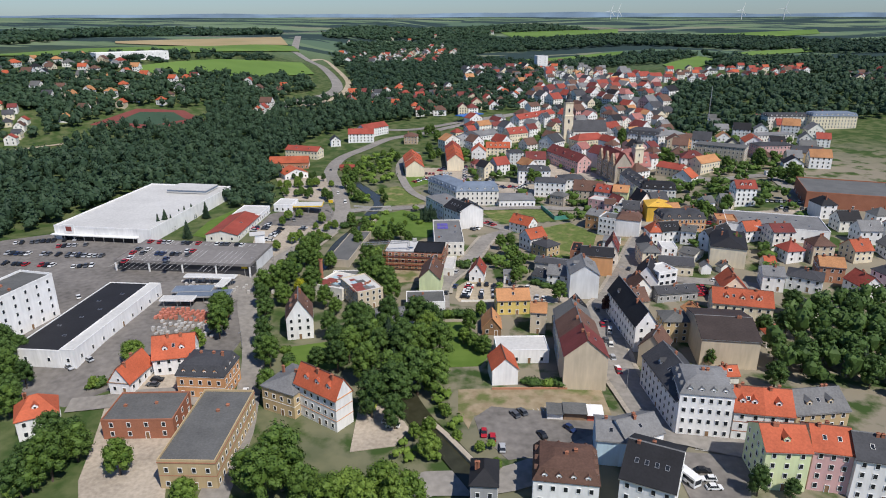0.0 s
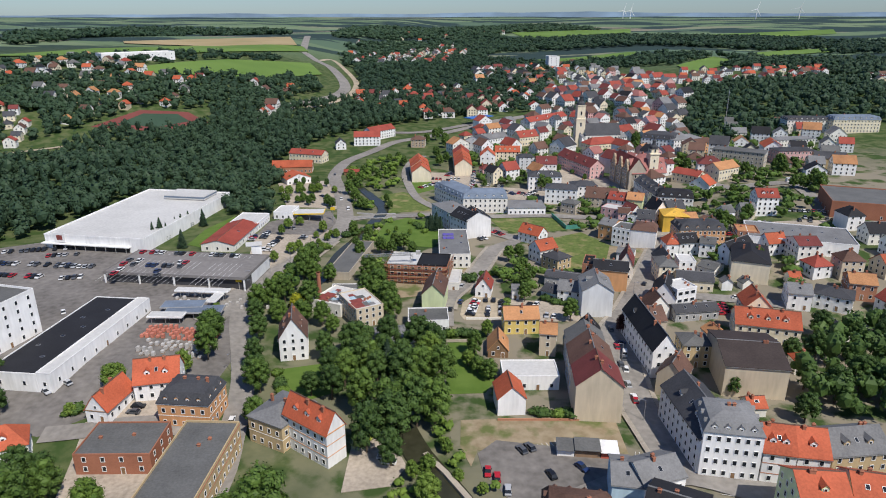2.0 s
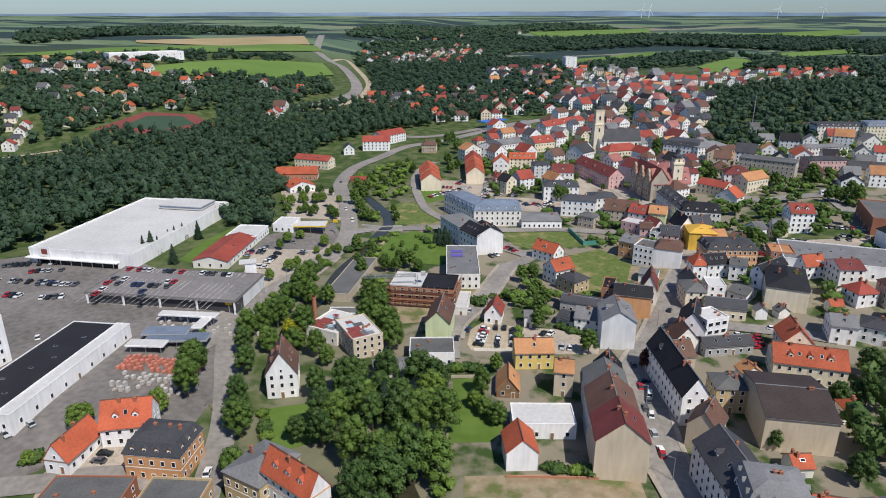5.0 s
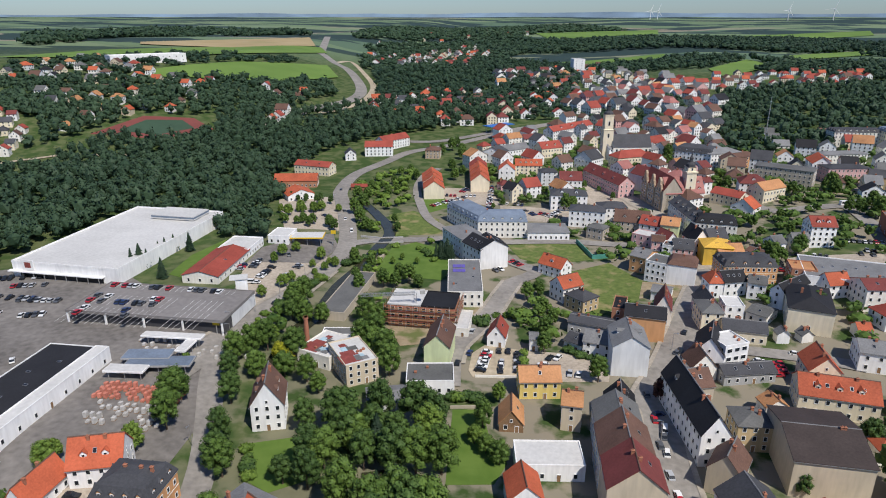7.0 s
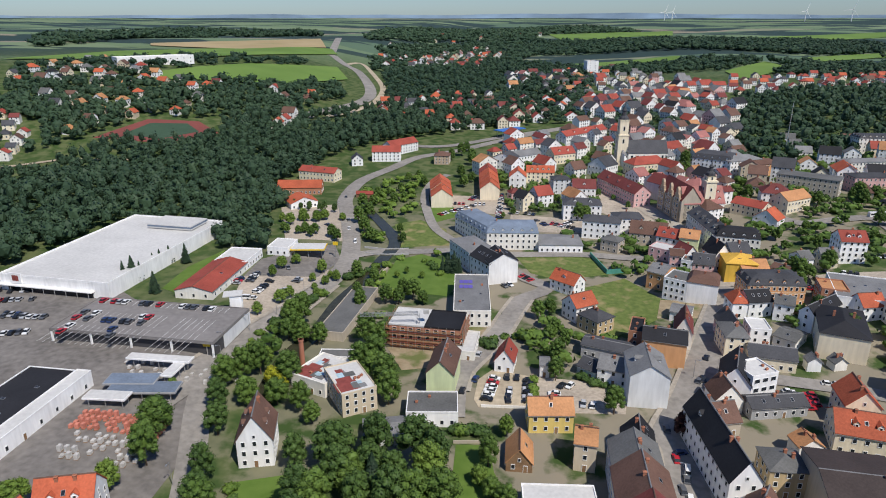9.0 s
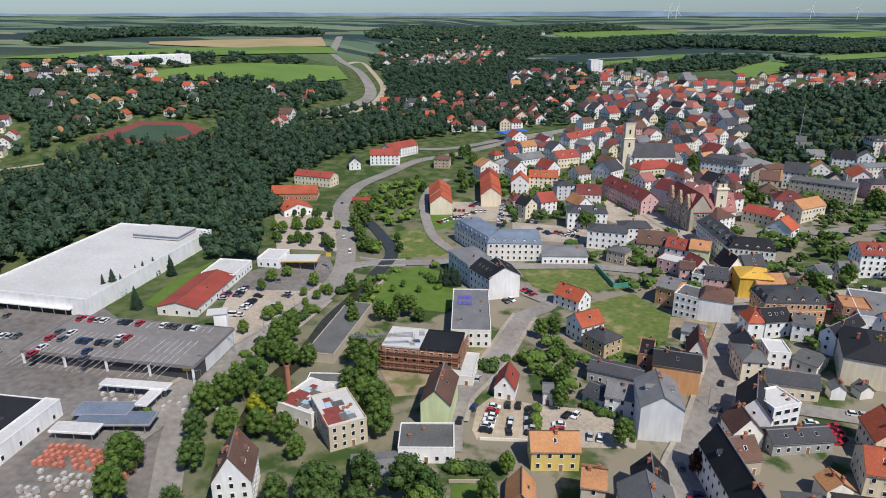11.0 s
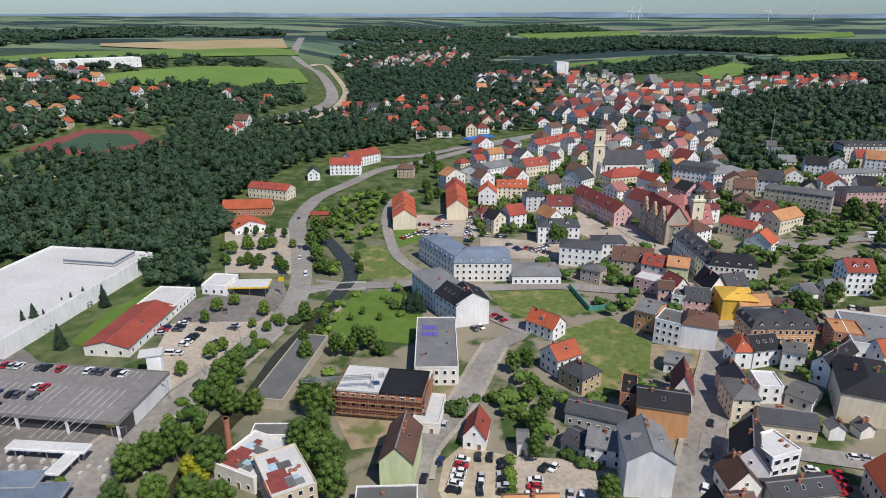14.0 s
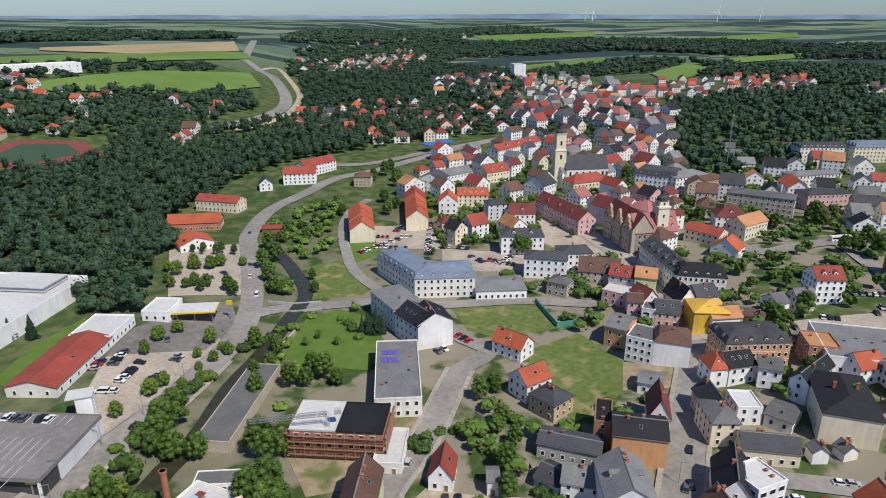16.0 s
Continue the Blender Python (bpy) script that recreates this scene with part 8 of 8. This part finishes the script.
# garden trees between the houses
wood('garden_trees', [(5.8, 316.6), (69.6, 345.9), (88.0, 321.6), (53.4, 282.5), (28.7, 280.1), (5.9, 295.9)], 7, 5, 'leaf_a', fine=False, thick=0.5, label='garden trees and bushes between houses')
wood('garden_trees', [(-27.0, 581.5), (59.3, 719.2), (347.7, 701.1), (143.5, 266.0), (88.0, 284.7), (37.6, 425.4), (-10.1, 490.3)], 8, 6, 'leaf_a', fine=False, thick=0.5, label='garden trees and bushes between houses')
wood('garden_trees', [(-101.8, 521.9), (-58.7, 578.8), (-46.2, 417.3), (-76.4, 404.4)], 7, 5, 'leaf_light', fine=False, thick=0.5, label='small trees and bushes along the stream')
wood('garden_trees', [(-47.9, 349.0), (-23.1, 374.1), (-25.2, 399.9), (-55.9, 396.9), (-56.0, 310.5), (-46.5, 311.5)], 6, 3.5, 'leaf_light', fine=False, thick=0.35, label='small garden trees and bushes')
wood('garden_trees', [(-149.1, 871.4), (83.2, 1039.6), (282.1, 924.2), (215.0, 701.0), (64.8, 793.4), (-88.8, 735.1)], 10, 8, 'leaf_far', fine=False, thick=0.7, label='garden trees and bushes between houses')
wood('garden_trees', [(-609.0, 855.2), (-462.4, 1030.7), (-359.7, 1219.3), (-261.7, 990.0), (-386.6, 775.0), (-514.9, 713.9)], 14, 8, 'leaf_far', fine=False, thick=0.55, label='hedges and garden trees')
wood('garden_trees', [(-253.8, 1250.6), (-354.6, 1849.8), (63.3, 2683.0), (128.9, 2282.5), (-14.6, 1564.2)], 22, 10, 'leaf_far', fine=False, thick=0.7, label='trees between far houses')
wood('bank_bushes', [(-27.3, 203.2), (-14.9, 199.7), (6.8, 142.6), (16.2, 145.3), (10.3, 150.0), (-0.9, 163.0), (-0.9, 152.1), (3.6, 137.9), (-19.8, 132.7), (-24.7, 162.1)], 4, 3, 'leaf_light', fine=False, thick=0.7, label='dense bushes on the stream bank')
wood('bank_bushes', [(-76.8, 299.4), (-64.3, 342.0), (-54.6, 402.2), (-49.5, 388.7), (-55.2, 342.7), (-61.4, 300.5)], 5, 3, 'leaf_light', fine=False, thick=0.6, label='dense bushes on the stream bank')
wood('bank_bushes', [(-98.0, 285.2), (-90.8, 309.5), (-77.9, 302.2), (-77.0, 279.8), (-88.2, 265.0), (-93.1, 248.7), (-98.5, 261.6)], 6, 6, 'leaf_a', fine=False, thick=0.8, label='dense trees and bushes on the bank')
clearing([(-398.6, 518.3), (-368.0, 540.5), (-309.8, 541.0), (-291.1, 553.5), (-304.7, 570.7), (-332.3, 527.5), (-353.2, 482.3), (-360.1, 469.6)])
clearing([(-349.0, 590.5), (-289.6, 606.2), (-263.2, 651.7), (-281.5, 702.9), (-346.7, 672.1), (-360.4, 605.4)])
clearing([(-229.1, 709.5), (-181.7, 801.4), (-168.1, 914.6), (-212.8, 1076.3), (-313.9, 1307.8), (-454.6, 1655.7), (-418.2, 1727.9), (-278.0, 1266.9), (-213.1, 1121.5), (-157.6, 918.3), (-173.0, 740.1)])
clearing([(-392.1, 536.7), (-457.4, 624.0), (-414.3, 624.3), (-383.9, 578.7)])
clearing([(-226.0, 310.0), (-222.0, 417.0), (-158.0, 414.0), (-146.0, 325.0), (-170.0, 305.0)])
wood('woods', [(-300.0, 332.0), (-240.0, 332.0), (-224.0, 420.0), (-158.0, 420.0), (-140.0, 465.0), (-162.0, 520.0), (-205.0, 474.0), (-243.0, 455.0), (-256.0, 378.0)], 8, 12, 'leaf_far', fine=True, thick=1.0, label='dense dark green deciduous woodland')
wood('woods', [(-299.2, 322.6), (-250.3, 319.7), (-248.2, 366.9), (-236.5, 450.3), (-200.9, 464.0), (-163.6, 522.4), (-156.9, 569.0), (-149.8, 629.3), (-114.2, 686.2), (-20.6, 754.3), (33.3, 814.0), (-143.8, 878.7), (-194.5, 835.0), (-235.7, 777.9), (-267.8, 715.6), (-293.0, 669.6), (-313.8, 613.1), (-376.5, 502.7), (-441.8, 470.8)], 8.5, 13, 'leaf_far', fine=True, thick=1.0, label='dense dark green deciduous woodland')
wood('woods', [(-198.3, 437.7), (-184.1, 475.8), (-159.1, 499.9), (-123.1, 384.5), (-151.0, 383.5), (-176.9, 423.6)], 8, 10, 'leaf_far', fine=True, thick=1.0, label='dense dark green deciduous woodland')
wood('woods', [(-439.2, 524.8), (-397.0, 534.6), (-330.4, 625.5), (-341.2, 673.8), (-486.4, 670.2), (-589.4, 648.5)], 9, 11, 'leaf_far', fine=False, thick=1.0, label='dense dark green deciduous woodland')
wood('woods', [(-479.9, 660.2), (-239.9, 792.8), (-213.8, 923.5), (-238.1, 996.5), (-386.6, 775.0), (-531.6, 739.4)], 11, 12, 'leaf_far', fine=False, thick=1.0, label='dense dark green deciduous woodland')
wood('woods', [(-177.4, 897.2), (48.4, 836.3), (115.1, 1069.3), (156.1, 1464.4), (-43.2, 1665.6), (-232.1, 1307.8)], 12, 12, 'leaf_far', fine=False, thick=0.75, label='dense dark green deciduous woodland')
wood('woods', [(184.0, 616.5), (269.0, 634.6), (417.0, 675.2), (497.4, 686.8), (664.3, 934.0), (483.8, 1033.0), (276.3, 950.3), (223.3, 735.7)], 10, 12, 'leaf_far', fine=False, thick=0.8, label='dense dark green deciduous woodland')
wood('woods', [(142.8, 1336.2), (390.2, 1359.9), (664.3, 934.0), (878.0, 1248.6), (478.5, 1586.2), (215.6, 1547.4)], 14, 13, 'leaf_far', fine=False, thick=1.0, label='dense dark green deciduous woodland')
wood('woods', [(-48.0, 1861.9), (833.8, 1806.9), (1060.0, 2307.3), (133.2, 2361.5), (-90.3, 2140.0)], 22, 14, 'leaf_far', fine=False, thick=1.0, label='dense dark green deciduous woodland')
wood('woods', [(427.2, 1948.3), (1035.2, 1479.7), (1461.5, 2103.4), (926.6, 2444.7)], 22, 14, 'leaf_far', fine=False, thick=1.0, label='dense dark green deciduous woodland')
wood('woods', [(-849.6, 1206.1), (-830.9, 1368.2), (-1008.9, 2421.6), (-510.9, 1860.5), (-803.2, 2690.6), (-1217.7, 2519.6), (-1369.2, 1958.5)], 28, 14, 'leaf_far', fine=False, thick=1.0, label='dense dark green deciduous woodland')
wood('woods', [(-424.1, 1888.2), (61.6, 2613.2), (562.8, 3030.1), (209.5, 3734.1), (-447.0, 2847.2)], 30, 14, 'leaf_far', fine=False, thick=1.0, label='dense dark green deciduous woodland')
wood('woods', [(103.1, 204.1), (131.0, 246.6), (178.2, 260.8), (197.0, 248.7), (149.7, 177.7), (123.1, 186.4), (106.2, 189.3)], 7, 12, 'leaf_b', fine=True, thick=1.0, label='dense dark green deciduous woodland')
wood('woods', [(-445.4, 607.1), (-346.2, 659.5), (-231.7, 763.3), (-246.8, 817.8), (-489.0, 674.3)], 10, 11, 'leaf_far', fine=False, thick=1.0, label='dense dark green deciduous woodland')
hall_front(-188.9, 364.1, -6.3, 55.2, 93.7, 7.0)
